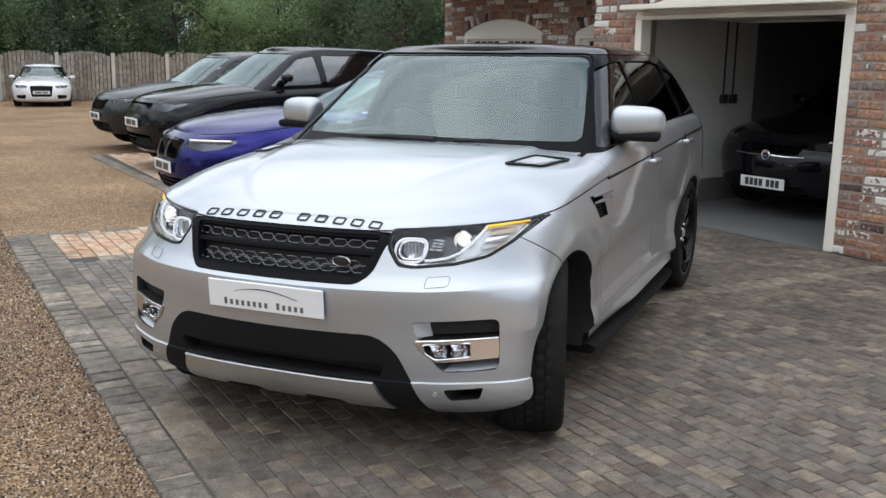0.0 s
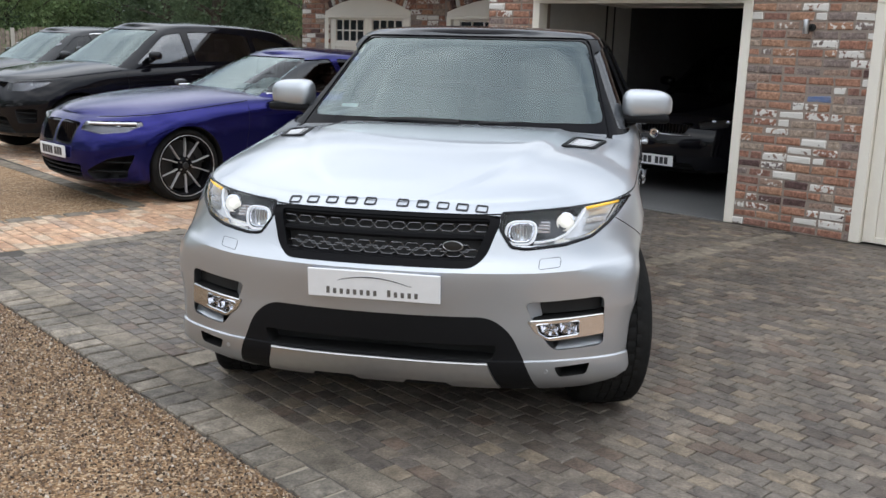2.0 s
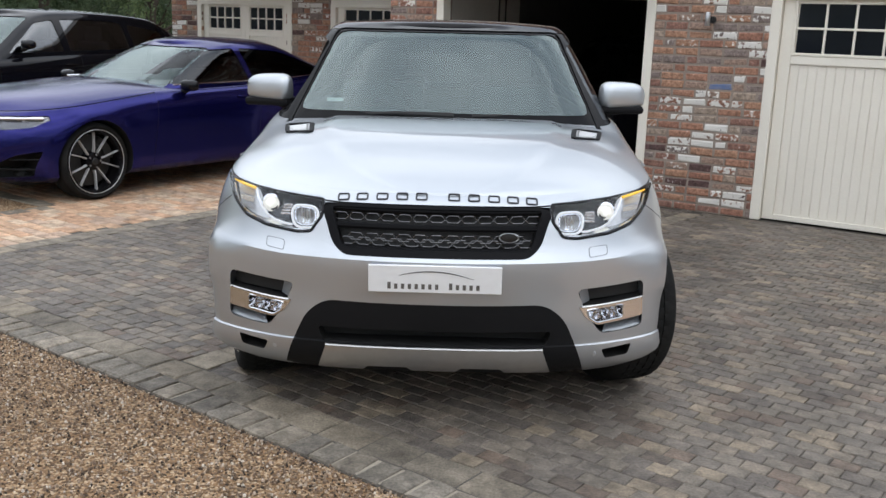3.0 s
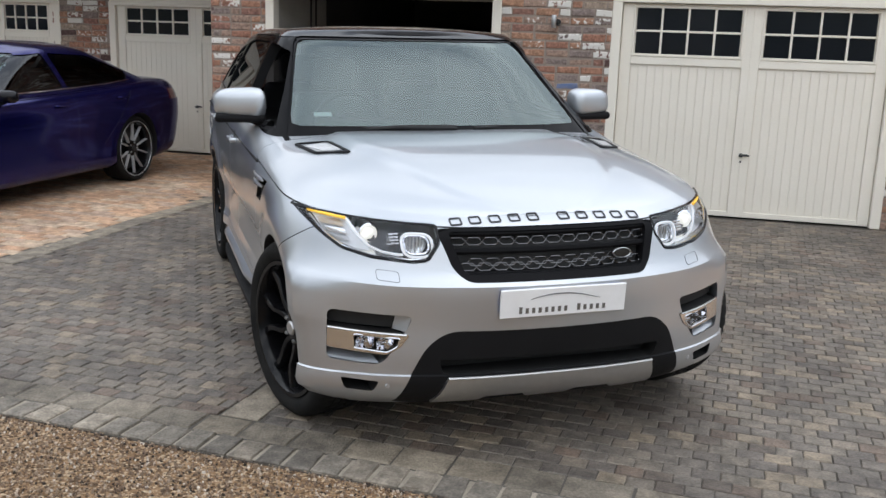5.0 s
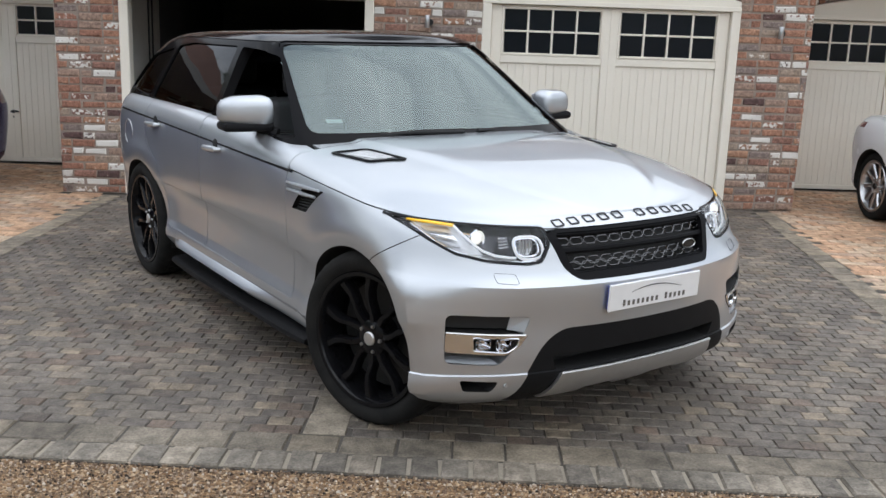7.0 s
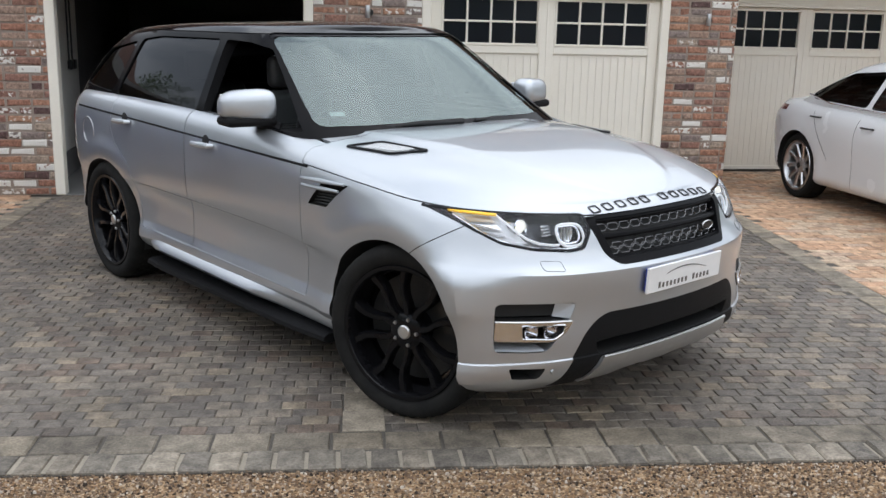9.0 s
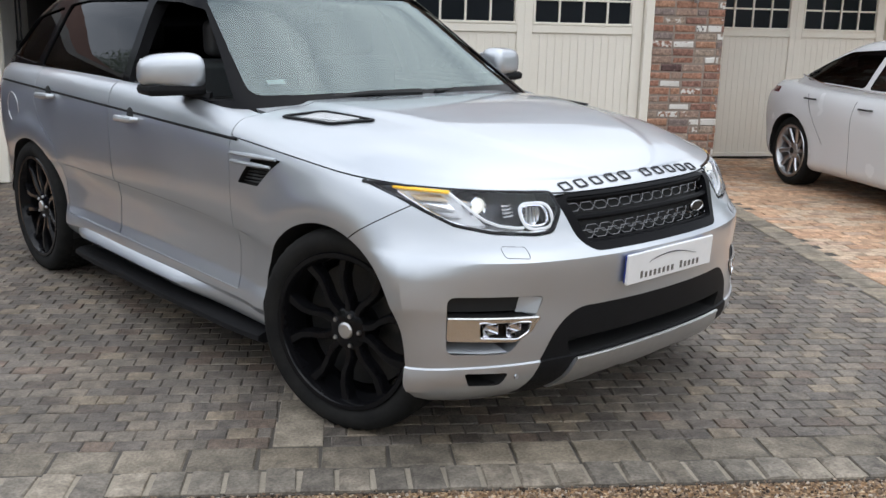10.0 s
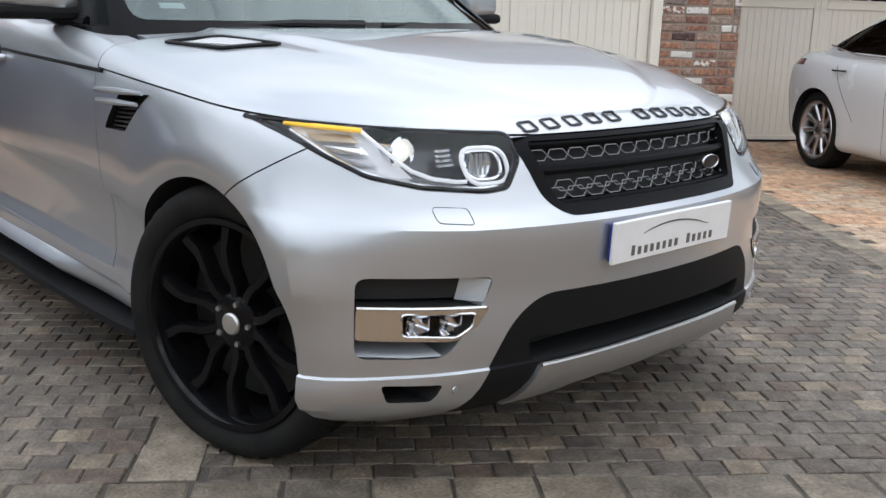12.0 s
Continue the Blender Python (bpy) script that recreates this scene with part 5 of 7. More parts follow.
            cuts.append(side_cut([(y + (0.452 if i < 18 or i > 54 or y > 1 else 0.405) * math.cos(math.pi * i / 36), 0.372 + 0.405 * math.sin(math.pi * i / 36)) for i in range(72)], sx * x0, sx * 1.3))
    body = cut_all(S.body(), cuts)
    room = S.cabin(0.012)
    for f in room.faces:
        f.material_index = 3
    body = boolean(body, room)
    plain = body.copy()
    body = boolean(body, side_cut(hood, -1.3, 1.3))
    for sx in (-1, 1):
        for pts, y1 in ((lamp, -0.20), (fog, -0.40), (slot, -0.45)):
            body = boolean(body, front_cut([(sx * x, z) for x, z in pts], -1.6, y1, 2 if pts is fog else 1))
        for pts in (door_f, door_r):
            body = boolean(body, side_cut(pts, sx * 0.80, sx * 1.3, 2))
        body = boolean(body, side_cut(gill, sx * 0.925, sx * 1.3))
        body = boolean(body, strip_cut([((-0.40, 0.925), (-0.10, 0.730))], sx * 0.86, sx * 1.3, 0.004))
    body = boolean(body, front_cut(grille, -1.6, -0.56))
    body = boolean(body, front_cut(lower, -1.6, -0.56))
    shell = part("body", body, [M["silver"], M["void"], M["silver"], M["void"]], car, sharp=28)
    gap = grow(hood, -0.0045)
    bonnet = part("bonnet", boolean(plain.copy(), side_cut(gap, -1.3, 1.3), "INTERSECT"), [M["silver"], M["void"], M["void"], M["void"]], car, "smooth silver bonnet with black vents", sharp=28)
    for sx in (-1, 1):
        for pts, hy, hz in ((door_f, 1.585, 1.008), (door_r, 2.60, 1.043)):
            d = part("door", boolean(plain.copy(), side_cut(grow(pts, -0.004), sx * 0.83, sx * 1.3), "INTERSECT"), [M["silver"], M["silver"], M["silver"], M["void"]], car, sharp=28)
            bm = bmesh.new()
            tube(bm, [(sx * 0.978, hy - 0.10, hz + 0.002), (sx * 1.002, hy - 0.085, hz + 0.002), (sx * 1.006, hy, hz), (sx * 1.002, hy + 0.085, hz - 0.002), (sx * 0.978, hy + 0.10, hz - 0.004)], [0.010, 0.015, 0.017, 0.016, 0.011], 10)
            part("door_handle", bm, M["silver"], d, "silver pull handle")
            # dark disc put in for the shade inside the silver handle cup
            bm = bmesh.new()
            spin(bm, [(0.0, sx * 0.003), (0.036, sx * 0.003), (0.042, 0.0)], "x", (sx * 0.9765, hy - 0.02, hz + 0.012), 24)
            part("handle_cup", bm, M["void"], d)
    # grille
    g = patch_on(S, grille, -0.60)
    g = boolean(g, front_cut(mouth, -1.6, -0.3))
    gr = part("grille", g, [M["trim_black"], M["trim_black"]], car, "black mesh grille", sharp=30)

    def gy(x, z, back):
        return S.nose_y(x, z) + back
    # two bands of open hexagons, the lower one half a row taller
    for z, rows in ((0.862, 1), (0.788, 2)):
        for row in range(rows):
            for k in range(13):
                x0, z0 = (k - 6) * 0.064 + (0.032 if row else 0.0), z - 0.0165 * row
                if abs(x0) > 0.400 - (0.90 - z0) * 0.3:
                    continue
                bm = bmesh.new()
                pts = [(x0 - 0.032, z0), (x0 - 0.019, z0 + 0.0125), (x0 + 0.019, z0 + 0.0125), (x0 + 0.032, z0), (x0 + 0.019, z0 - 0.0125), (x0 - 0.019, z0 - 0.0125)]
                tube(bm, [(x, gy(x, zz, 0.026), zz) for x, zz in pts], 0.0030, 6, closed=True, flat=0.8)
                part("mesh_cell", bm, M["cell"], gr)
    for z, h in ((0.828, 0.013), (0.889, 0.009), (0.751, 0.006)):
        bm = bmesh.new()
        n = 16
        hw = 0.375 + (z - 0.76) * 0.32
        tube(bm, [(-hw + 2 * hw * i / n, gy(-hw + 2 * hw * i / n, z, 0.022), z) for i in range(n + 1)], h, 8)
        part("slat", bm, M["trim_black"], gr)
    bm = bmesh.new()
    back = [(x, z) for x in (-0.40, -0.27, -0.13, 0.0, 0.13, 0.27, 0.40) for z in (0.755, 0.895)]
    vs = [bm.verts.new((x, gy(x, z, 0.055), z)) for x, z in back]
    for i in range(6):
        bm.faces.new((vs[2 * i], vs[2 * i + 2], vs[2 * i + 3], vs[2 * i + 1]))
    part("grille_backing", bm, M["void"], gr)
    bm = bmesh.new()
    spin(bm, [(0.0, -0.006), (0.034, -0.004), (0.038, 0.0), (0.038, 0.006)], "y", (0, 0, 0), 24)
    bm.transform(Matrix.Translation((0.286, gy(0.286, 0.80, 0.008), 0.800)) @ Matrix.Diagonal((0.95, 1, 0.48, 1)))
    part("badge", bm, M["metal_dark"], gr, "dark oval badge")
    bm = bmesh.new()
    spin(bm, [(0.037, -0.005), (0.040, -0.008), (0.043, -0.004)], "y", (0, 0, 0), 24)
    bm.transform(Matrix.Translation((0.286, gy(0.286, 0.80, 0.008), 0.800)) @ Matrix.Diagonal((0.95, 1, 0.48, 1)))
    part("badge_rim", bm, M["satin"], gr)
    # bonnet lettering as plain dark outlines that lie on the sloping front of the bonnet
    tree_b = BVHTree.FromBMesh(plain)
    lean = radians(38)
    aim, rise = Vector((0, math.cos(lean), -math.sin(lean))), Vector((0, math.sin(lean), math.cos(lean)))
    for x in [-0.378, -0.302, -0.222, -0.142, -0.064, 0.066, 0.146, 0.226, 0.302, 0.378]:
        bm = bmesh.new()
        pts = []
        for a, b in rounded([(-0.021, -0.0175), (0.021, -0.0175), (0.021, 0.0175), (-0.021, 0.0175)], 0.006, 2):
            hit = tree_b.ray_cast(Vector((x + a, -0.586, 0.9400)) + rise * b - aim * 0.3, aim)[0]
            pts.append(hit - aim * 0.002)
        tube(bm, pts, 0.0036, 6, closed=True)
        part("letter_bar", bm, M["ink"], bonnet)
    # headlamps
    for sx in (-1, 1):
        P = [(sx * x, z) for x, z in lamp]
        hl = part("headlamp", skin(patch_on(S, P, -0.2)), [M["lens"]], car, "clear xenon headlamp with amber edge strip", sharp=40)
        hl.visible_shadow = False

        def at(x, z, back):
            return (sx * x, S.nose_y(x, z) + back, z)
        # a clear guide runs from the amber strip down and along the bottom to the inner ring
        guide = [(0.765, 0.925), (0.752, 0.900), (0.730, 0.868), (0.700, 0.838), (0.660, 0.820), (0.610, 0.812), (0.585, 0.812)]
        bm = bmesh.new()
        tube(bm, [at(x, z, 0.022) for x, z in guide], 0.0050, 8)
        part("light_guide", bm, M["guide"], hl, "clear curved light guide")
        rim = rounded(grow(lamp, -0.007), 0.004, 1)
        bm = bmesh.new()
        tube(bm, [at(x, z, 0.006) for x, z in rim], 0.0075, 6, closed=True, flat=0.8)
        part("lamp_border", bm, M["gloss_black"], hl, "black lamp border")
        bm = bmesh.new()
        tube(bm, [at(x, z, 0.012) for x, z in ((0.885, 0.925), (0.862, 0.893), (0.835, 0.862), (0.800, 0.838), (0.74, 0.815), (0.66, 0.802), (0.58, 0.797), (0.52, 0.800))], 0.0045, 8)
        part("lower_guide", bm, M["lamp_silver"], hl)
        bm = bmesh.new()
        tube(bm, [at(0.768 + 0.118 * i / 10, 0.927 + 0.012 * i / 10, 0.011) for i in range(11)], 0.0062, 8)
        part("indicator_strip", bm, M["amber"], hl, "amber indicator strip")
        ring = rounded([(0.478, 0.888), (0.478, 0.808), (0.582, 0.803), (0.592, 0.888)], 0.040, 6)
        bm = bmesh.new()
        tube(bm, [at(x, z, 0.020) for x, z in ring], 0.0055, 8, closed=True)
        part("daytime_ring", bm, M["guide"], hl, "clear daytime running ring")
        bm = bmesh.new()
        tube(bm, [at(0.533 + (x - 0.533) * 0.80, 0.847 + (z - 0.847) * 0.78, 0.030) for x, z in ring], 0.005, 8, closed=True)
        part("inner_ring", bm, M["chrome"], hl)
        bm = bmesh.new()
        c = at(0.533, 0.847, 0.060)
        spin(bm, [(0.0, 0.0), (0.018, 0.002), (0.036, -0.006), (0.042, -0.014)], "y", c, 28)
        part("inner_reflector", bm, M["lamp_silver"], hl)
        for k in range(4):
            bm = bmesh.new()
            box(bm, -0.002, 0.002, -0.004, 0.004, -0.026, 0.026, 0.001, pose(*at(0.515 + 0.012 * k, 0.847, 0.045)))
            part("reflector_rib", bm, M["satin"], hl)
        # projector
        c = at(0.692, 0.876, 0.060)
        bm = bmesh.new()
        spin(bm, [(0.0, -0.016), (0.012, -0.014), (0.021, -0.006), (0.025, 0.004)], "y", c, 28)
        part("projector_lens", bm, M["lamp_on"], hl)
        bm = bmesh.new()
        spin(bm, [(0.025, 0.003), (0.034, -0.010), (0.040, -0.006), (0.044, 0.03), (0.050, 0.08)], "y", c, 32)
        part("projector_ring", bm, M["chrome"], hl)
        bm = bmesh.new()
        spin(bm, [(0.0, 0.030), (0.036, 0.030)], "y", c, 24)
        part("projector_core", bm, M["white_trim"], hl)
        # outer stepped reflectors
        for k in range(3):
            z0 = 0.846 + 0.026 * k
            xa, xb = 0.762 + 0.008 * k, 0.822 + 0.016 * k
            bm = bmesh.new()
            pts = [at(xa, z0, 0.028), at(xb, z0 + 0.004, 0.020), at(xb + 0.004, z0 + 0.020, 0.034), at(xa + 0.004, z0 + 0.018, 0.042)]
            bm.faces.new([bm.verts.new(p) for p in pts])
            part("stepped_reflector", bm, M["lamp_silver" if k % 2 else "satin"], hl)
        bm = bmesh.new()
        n = 14
        top = [at(0.46 + 0.44 * i / n, 0.918 + 0.022 * i / n, 0.080 - 0.030 * i / n) for i in range(n + 1)]
        bot = [at(0.47 + 0.40 * i / n, 0.795 + 0.10 * (i / n) ** 2, 0.080 - 0.030 * i / n) for i in range(n + 1)]
        tv, bv = [bm.verts.new(p) for p in top], [bm.verts.new(p) for p in bot]
        for i in range(n):
            bm.faces.new((tv[i], tv[i + 1], bv[i + 1], bv[i]))
        part("bezel", bm, M["lamp_grey"], hl)
        bm = bmesh.new()
        tv = [bm.verts.new(at(0.752 + 0.125 * i / 8, 0.920 + 0.014 * i / 8, 0.045 - 0.012 * i / 8)) for i in range(9)]
        bv = [bm.verts.new(at(0.690 + 0.145 * i / 8, 0.818 + 0.042 * (i / 8) ** 2, 0.044 - 0.014 * i / 8)) for i in range(9)]
        for i in range(8):
            bm.faces.new((tv[i], tv[i + 1], bv[i + 1], bv[i]))
        part("outer_reflector", bm, M["white_trim"], hl, "bright outer reflector")
        bm = bmesh.new()
        tv = [bm.verts.new(at(0.60 + 0.20 * i / 12, 0.815 + 0.030 * (i / 12) ** 2, 0.060)) for i in range(13)]
        bv = [bm.verts.new(at(0.58 + 0.24 * i / 12, 0.799 + 0.04 * (i / 12) ** 2, 0.020)) for i in range(13)]
        for i in range(12):
            bm.faces.new((tv[i], tv[i + 1], bv[i + 1], bv[i]))
        part("lower_reflector", bm, M["lamp_silver"], hl)
        for k in range(4):
            bm = bmesh.new()
            box(bm, -0.026 + 0.004 * k, 0.024, -0.006, 0.006, -0.0034, 0.0034, 0.001, pose(*at(0.615, 0.848 + 0.011 * k, 0.040)))
            part("trim_bar", bm, M["lamp_silver"], hl)
    # washer covers
    for sx in (-1, 1):
        bm = bmesh.new()
        rect = rounded([(0.612, 0.756), (0.690, 0.761), (0.690, 0.727), (0.612, 0.721)], 0.01, 3)
        tube(bm, [(sx * x, S.nose_y(x, z) - 0.0002, z) for x, z in rect], 0.0012, 4, closed=True)
        part("washer_cover_gap", bm, M["metal_dark"], car)
    # lower intake, skid plate, fog lamps
    lo = patch_on(S, lower, -0.50)
    lo = boolean(lo, front_cut(rounded([(-0.47, 0.424), (-0.45, 0.362), (0.45, 0.362), (0.47, 0.424)], 0.016, 3), -1.6, -0.60))
    part("lower_intake", lo, [M["plastic"], M["void"]], car, "matt black lower bumper intake", sharp=30)
    sk = patch_on(S, rounded([(-0.435, 0.350), (-0.480, 0.222), (-0.29, 0.222), (-0.27, 0.250), (-0.11, 0.250), (-0.09, 0.222), (0.09, 0.222), (0.11, 0.250), (0.27, 0.250), (0.29, 0.222), (0.480, 0.222), (0.435, 0.350)], 0.008, 2), -0.58, 0.016)
    skid = part("skid_plate", sk, [M["satin"], M["satin"]], car, "silver skid plate", sharp=30)
    bm = bmesh.new()
    tube(bm, [(-0.436 + 0.872 * i / 20, S.nose_y(-0.436 + 0.872 * i / 20, 0.350) - 0.013, 0.351) for i in range(21)], 0.0065, 8)
    part("skid_plate_edge", bm, M["satin"], skid)
    for sx in (-1, 1):
        bez = rounded([(0.578, 0.522), (0.862, 0.532), (0.866, 0.452), (0.662, 0.440), (0.610, 0.474)], 0.01, 2)
        fb = patch_on(S, [(sx * x, z) for x, z in bez], -0.42, 0.004)
        top = rounded([(0.588, 0.586), (0.848, 0.594), (0.850, 0.540), (0.598, 0.535)], 0.012, 2)
        part("fog_grille", patch_on(S, [(sx * x, z) for x, z in top], -0.42, -0.05), [M["void"], M["void"]], car, "black mesh above the fog lamp")
        hole = rounded([(0.612, 0.507), (0.772, 0.512), (0.772, 0.458), (0.658, 0.450), (0.622, 0.474)], 0.010, 3)
        fb = boolean(fb, front_cut([(sx * x, z) for x, z in hole], -1.6, -0.44))
        fl = part("fog_lamp", fb, [M["brushed"], M["void"]], car, "satin silver fog lamp surround with twin lamps", sharp=30)
        for cx in (0.662, 0.732):
            bm = bmesh.new()
            c = (sx * cx, S.nose_y(cx, 0.481) + 0.016, 0.481)
            rings = []
            for r, d in ((1.0, -0.006), (0.92, -0.002), (0.70, 0.016), (0.42, 0.026), (0.20, 0.028), (0.16, 0.010), (0.05, 0.006)):
                rings.append([bm.verts.new((c[0] + 0.036 * r * math.copysign(abs(math.cos(q)) ** 0.5, math.cos(q)), c[1] + d, c[2] + 0.026 * r * math.copysign(abs(math.sin(q)) ** 0.5, math.sin(q)))) for q in [2 * math.pi * (i + 0.5) / 24 for i in range(24)]])
            for p, q in zip(rings, rings[1:]):
                for i in range(24):
                    bm.faces.new((p[i], p[(i + 1) % 24], q[(i + 1) % 24], q[i]))
            bm.faces.new(rings[-1])
            part("fog_reflector", bm, M["chrome"], fl)
        bm = bmesh.new()
        tube(bm, [(sx * x, S.nose_y(x, z) - 0.003, z) for x, z in hole], 0.0035, 6, closed=True)
        part("fog_rim", bm, M["chrome"], fl)
        lens = skin(patch_on(S, [(sx * x, z) for x, z in hole], -0.42, -0.010))
        o = part("fog_lens", lens, [M["lens"]], fl)
        o.visible_shadow = False
        bm = bmesh.new()
        tube(bm, [(sx * x, S.nose_y(x, z) - 0.004, z) for x, z in [(0.590 + 0.268 * i / 12, 0.5205 + 0.0085 * i / 12) for i in range(13)]], 0.006, 6, flat=0.8)
        part("fog_bar_edge", bm, M["brushed"], fl)
        for edge, inner in (([(0.574, 0.588), (0.592, 0.532)], [(0.618, 0.586), (0.630, 0.530)]), ([(0.686, 0.404), (0.760, 0.403), (0.860, 0.409)], [(0.706, 0.434), (0.770, 0.436), (0.860, 0.446)])):
            bm = bmesh.new()
            ov = [bm.verts.new((sx * x, S.nose_y(x, z) + 0.002, z)) for x, z in edge]
            iv = [bm.verts.new((sx * x, S.nose_y(x, z) + 0.050, z)) for x, z in inner]
            for i in range(len(edge) - 1):
                bm.faces.new((ov[i], ov[i + 1], iv[i + 1], iv[i]))
            part("fog_scoop", bm, M["silver"], car, "silver hollow round the fog lamp", sharp=80)
        bm = bmesh.new()
        spin(bm, [(0.0, -0.001), (0.0085, -0.001), (0.0095, 0.001), (0.0095, 0.004)], "y", (sx * 0.655, S.nose_y(0.655, 0.315) - 0.001, 0.315), 20)
        part("parking_sensor", bm, M["silver"], car, "round silver parking sensor")
    # plate with the trader's name as plain bars
    pl = plate(car, pose(0.0, -0.770, 0.648, 3, 0, 0), text="")
    bm = bmesh.new()
    box(bm, -0.256, 0.256, 0.0, 0.016, -0.05, 0.05, 0.003)
    part("plate_back", bm, M["plate_blue"], pl, "blue plate edge")
    bm = bmesh.new()
    n = 16
    tube(bm, [(-0.14 + 0.29 * i / n, -0.0068, 0.014 + 0.022 * math.sin(math.pi * min(1, i / n * 1.05)) ** 0.8 - 0.008 * i / n) for i in range(n + 1)], [0.0008 + 0.0015 * math.sin(math.pi * i / n) for i in range(n + 1)], 6, flat=1.0)
    part("logo_line", bm, M["ink"], pl)
    for k in range(13):
        x0 = -0.185 + 0.0265 * k + (0.028 if k > 7 else 0.0)
        bm = bmesh.new()
        box(bm, x0, x0 + 0.013, -0.0075, -0.005, -0.0400, -0.0400 + (0.027 if k in (0, 8) else 0.021), 0.0005)
        part("text_bar", bm, M["ink_soft"], pl)
    # bonnet vents
    for sx in (-1, 1):
        bm = bmesh.new()
        pts = rounded([(0.622, 0.180), (0.752, 0.275), (0.800, 0.550), (0.660, 0.462)], 0.025, 3)

        def hz(x, y):
            return S.top_c(y) + S.crown_c(y) * (1 - abs(x / 0.908) ** S.crown_p) + S.ridge(y, x / 0.908)
        tube(bm, [(sx * x, y, hz(x, y) + 0.003) for x, y in pts], 0.012, 8, closed=True, flat=0.45)
        v = part("bonnet_vent", bm, M["plastic"], car, "black bonnet vent with silver mesh")
        bm = bmesh.new()
        rows = [[bm.verts.new((sx * (a0 + (a1 - a0) * j / 4), y, hz(a0 + (a1 - a0) * j / 4, y) + 0.0025)) for j in range(5)] for y, a0, a1 in [(0.245 + 0.028 * i, 0.632 + 0.0035 * i, 0.738 + 0.005 * i) for i in range(9)]]
        for p, q in zip(rows, rows[1:]):
            for j in range(4):
                bm.faces.new((p[j], p[j + 1], q[j + 1], q[j]))
        part("vent_base", bm, M["satin"], v)
        for k in range(9):
            y = 0.262 + 0.020 * k
            bm = bmesh.new()
            x0, x1 = 0.652 + 0.003 * k, 0.725 + 0.006 * k
            tube(bm, [(sx * x0, y - 0.02, hz(x0, y - 0.02) + 0.004), (sx * x1, y + 0.03, hz(x1, y + 0.03) + 0.004)], 0.0065, 6, flat=0.4)
            part("vent_bar", bm, M["satin"], v)
    # fender gills
    for sx in (-1, 1):
        bm = bmesh.new()
        for (y0, z0, y1, z1) in ((0.655, 0.956, 0.310, 0.968), (0.650, 0.924, 0.350, 0.934)):
            tube(bm, [(sx * 0.982, y0, z0), (sx * 0.994, (y0 + y1) / 2, (z0 + z1) / 2 + 0.002), (sx * 0.990, y1, z1)], [0.007, 0.011, 0.006], 8)
        gl = part("wing_vent", bm, M["silver"], car, "silver barred wing vent with black mesh")
        for k in range(5):
            bm = bmesh.new()
            tube(bm, [(sx * 0.962, 0.58 - 0.012 * k, 0.854 + 0.014 * k), (sx * 0.962, 0.46 - 0.020 * k, 0.858 + 0.015 * k)], 0.004, 6)
            part("vent_mesh_bar", bm, M["metal_dark"], gl)
    # cabin
    hollow = S.cabin(0.035)
    hollow.transform(Matrix.Translation((0, 0, -0.03)))
    frame_bm = boolean(S.cabin(), hollow)
    screen = rounded([(-0.825, 1.072), (-0.652, 1.590), (0.652, 1.590), (0.825, 1.072)], 0.05, 5)
    win = [rounded([(0.82, 1.135), (1.345, 1.508), (1.48, 1.538), (1.735, 1.548), (1.715, 1.152)], 0.025, 4), rounded([(1.790, 1.158), (1.805, 1.550), (2.55, 1.548), (2.78, 1.525), (2.86, 1.188)], 0.03, 4), rounded([(2.92, 1.195), (2.84, 1.515), (3.24, 1.45), (3.40, 1.23)], 0.04, 4)]
    frame_bm = boolean(frame_bm, front_cut(screen, -1.0, 1.50))
    rear_screen = rounded([(-0.72, 1.17), (-0.60, 1.50), (0.60, 1.50), (0.72, 1.17)], 0.05, 4)
    frame_bm = boolean(frame_bm, front_cut(rear_screen, 3.2, 4.4))
    for sx in (-1, 1):
        for pts in win:
            frame_bm = boolean(frame_bm, side_cut(pts, sx * 0.45, sx * 1.3))
    lid = bmesh.new()
    box(lid, -1.2, 1.2, 1.22, 3.55, 1.585, 2.0, idx=1)
    roof_bm = boolean(frame_bm.copy(), lid, "INTERSECT")
    lid = bmesh.new()
    box(lid, -1.2, 1.2, 1.22, 3.55, 1.580, 2.0, idx=1)
    frame_bm = boolean(frame_bm, lid)
    part("cabin_frame", frame_bm, [M["pillar"], M["plastic"]], car, "gloss black window pillars", sharp=28)
    part("roof", roof_bm, [M["gloss_black"], M["plastic"]], car, "gloss black roof", sharp=28)
    ws = part("windscreen", skin(boolean(S.cabin(0.008), front_cut(grow(screen, 0.004), -1.0, 1.75), "INTERSECT")), [M["screen"]], car, "tinted windscreen reflecting cloud")
    ws.visible_shadow = False
    band = boolean(S.cabin(0.005), front_cut(grow(screen, 0.004), -1.0, 1.75), "INTERSECT")
    band = boolean(band, front_cut(rounded([(-0.783, 1.160), (-0.640, 1.574), (0.640, 1.574), (0.783, 1.160)], 0.05, 5), -2.0, 2.5))
    part("windscreen_border", skin(band), [M["pillar"]], ws, "black printed border")
    bm = bmesh.new()
    box(bm, -0.045, 0.045, -0.001, 0.001, -0.014, 0.014, m=pose(-0.60, 0.905, 1.205, -52, 0, 0))
    part("screen_sticker", bm, M["plate_white"], ws, "small white sticker", smooth=False)
    part("rear_window", skin(boolean(S.cabin(0.008), front_cut(grow(rear_screen, 0.004), 3.2, 4.4), "INTERSECT")), [M["tint"]], car)
    for sx in (-1, 1):
        for i, pts in enumerate(win):
            if sx < 0 and i == 0:
                continue  # this window is wound down
            part("side_window", skin(boolean(S.cabin(0.008), side_cut(grow(pts, 0.004), sx * 0.45, sx * 1.3), "INTERSECT")), [M["sideglass"] if i == 0 else M["tint"]], car, "" if i == 0 else "dark privacy glass")
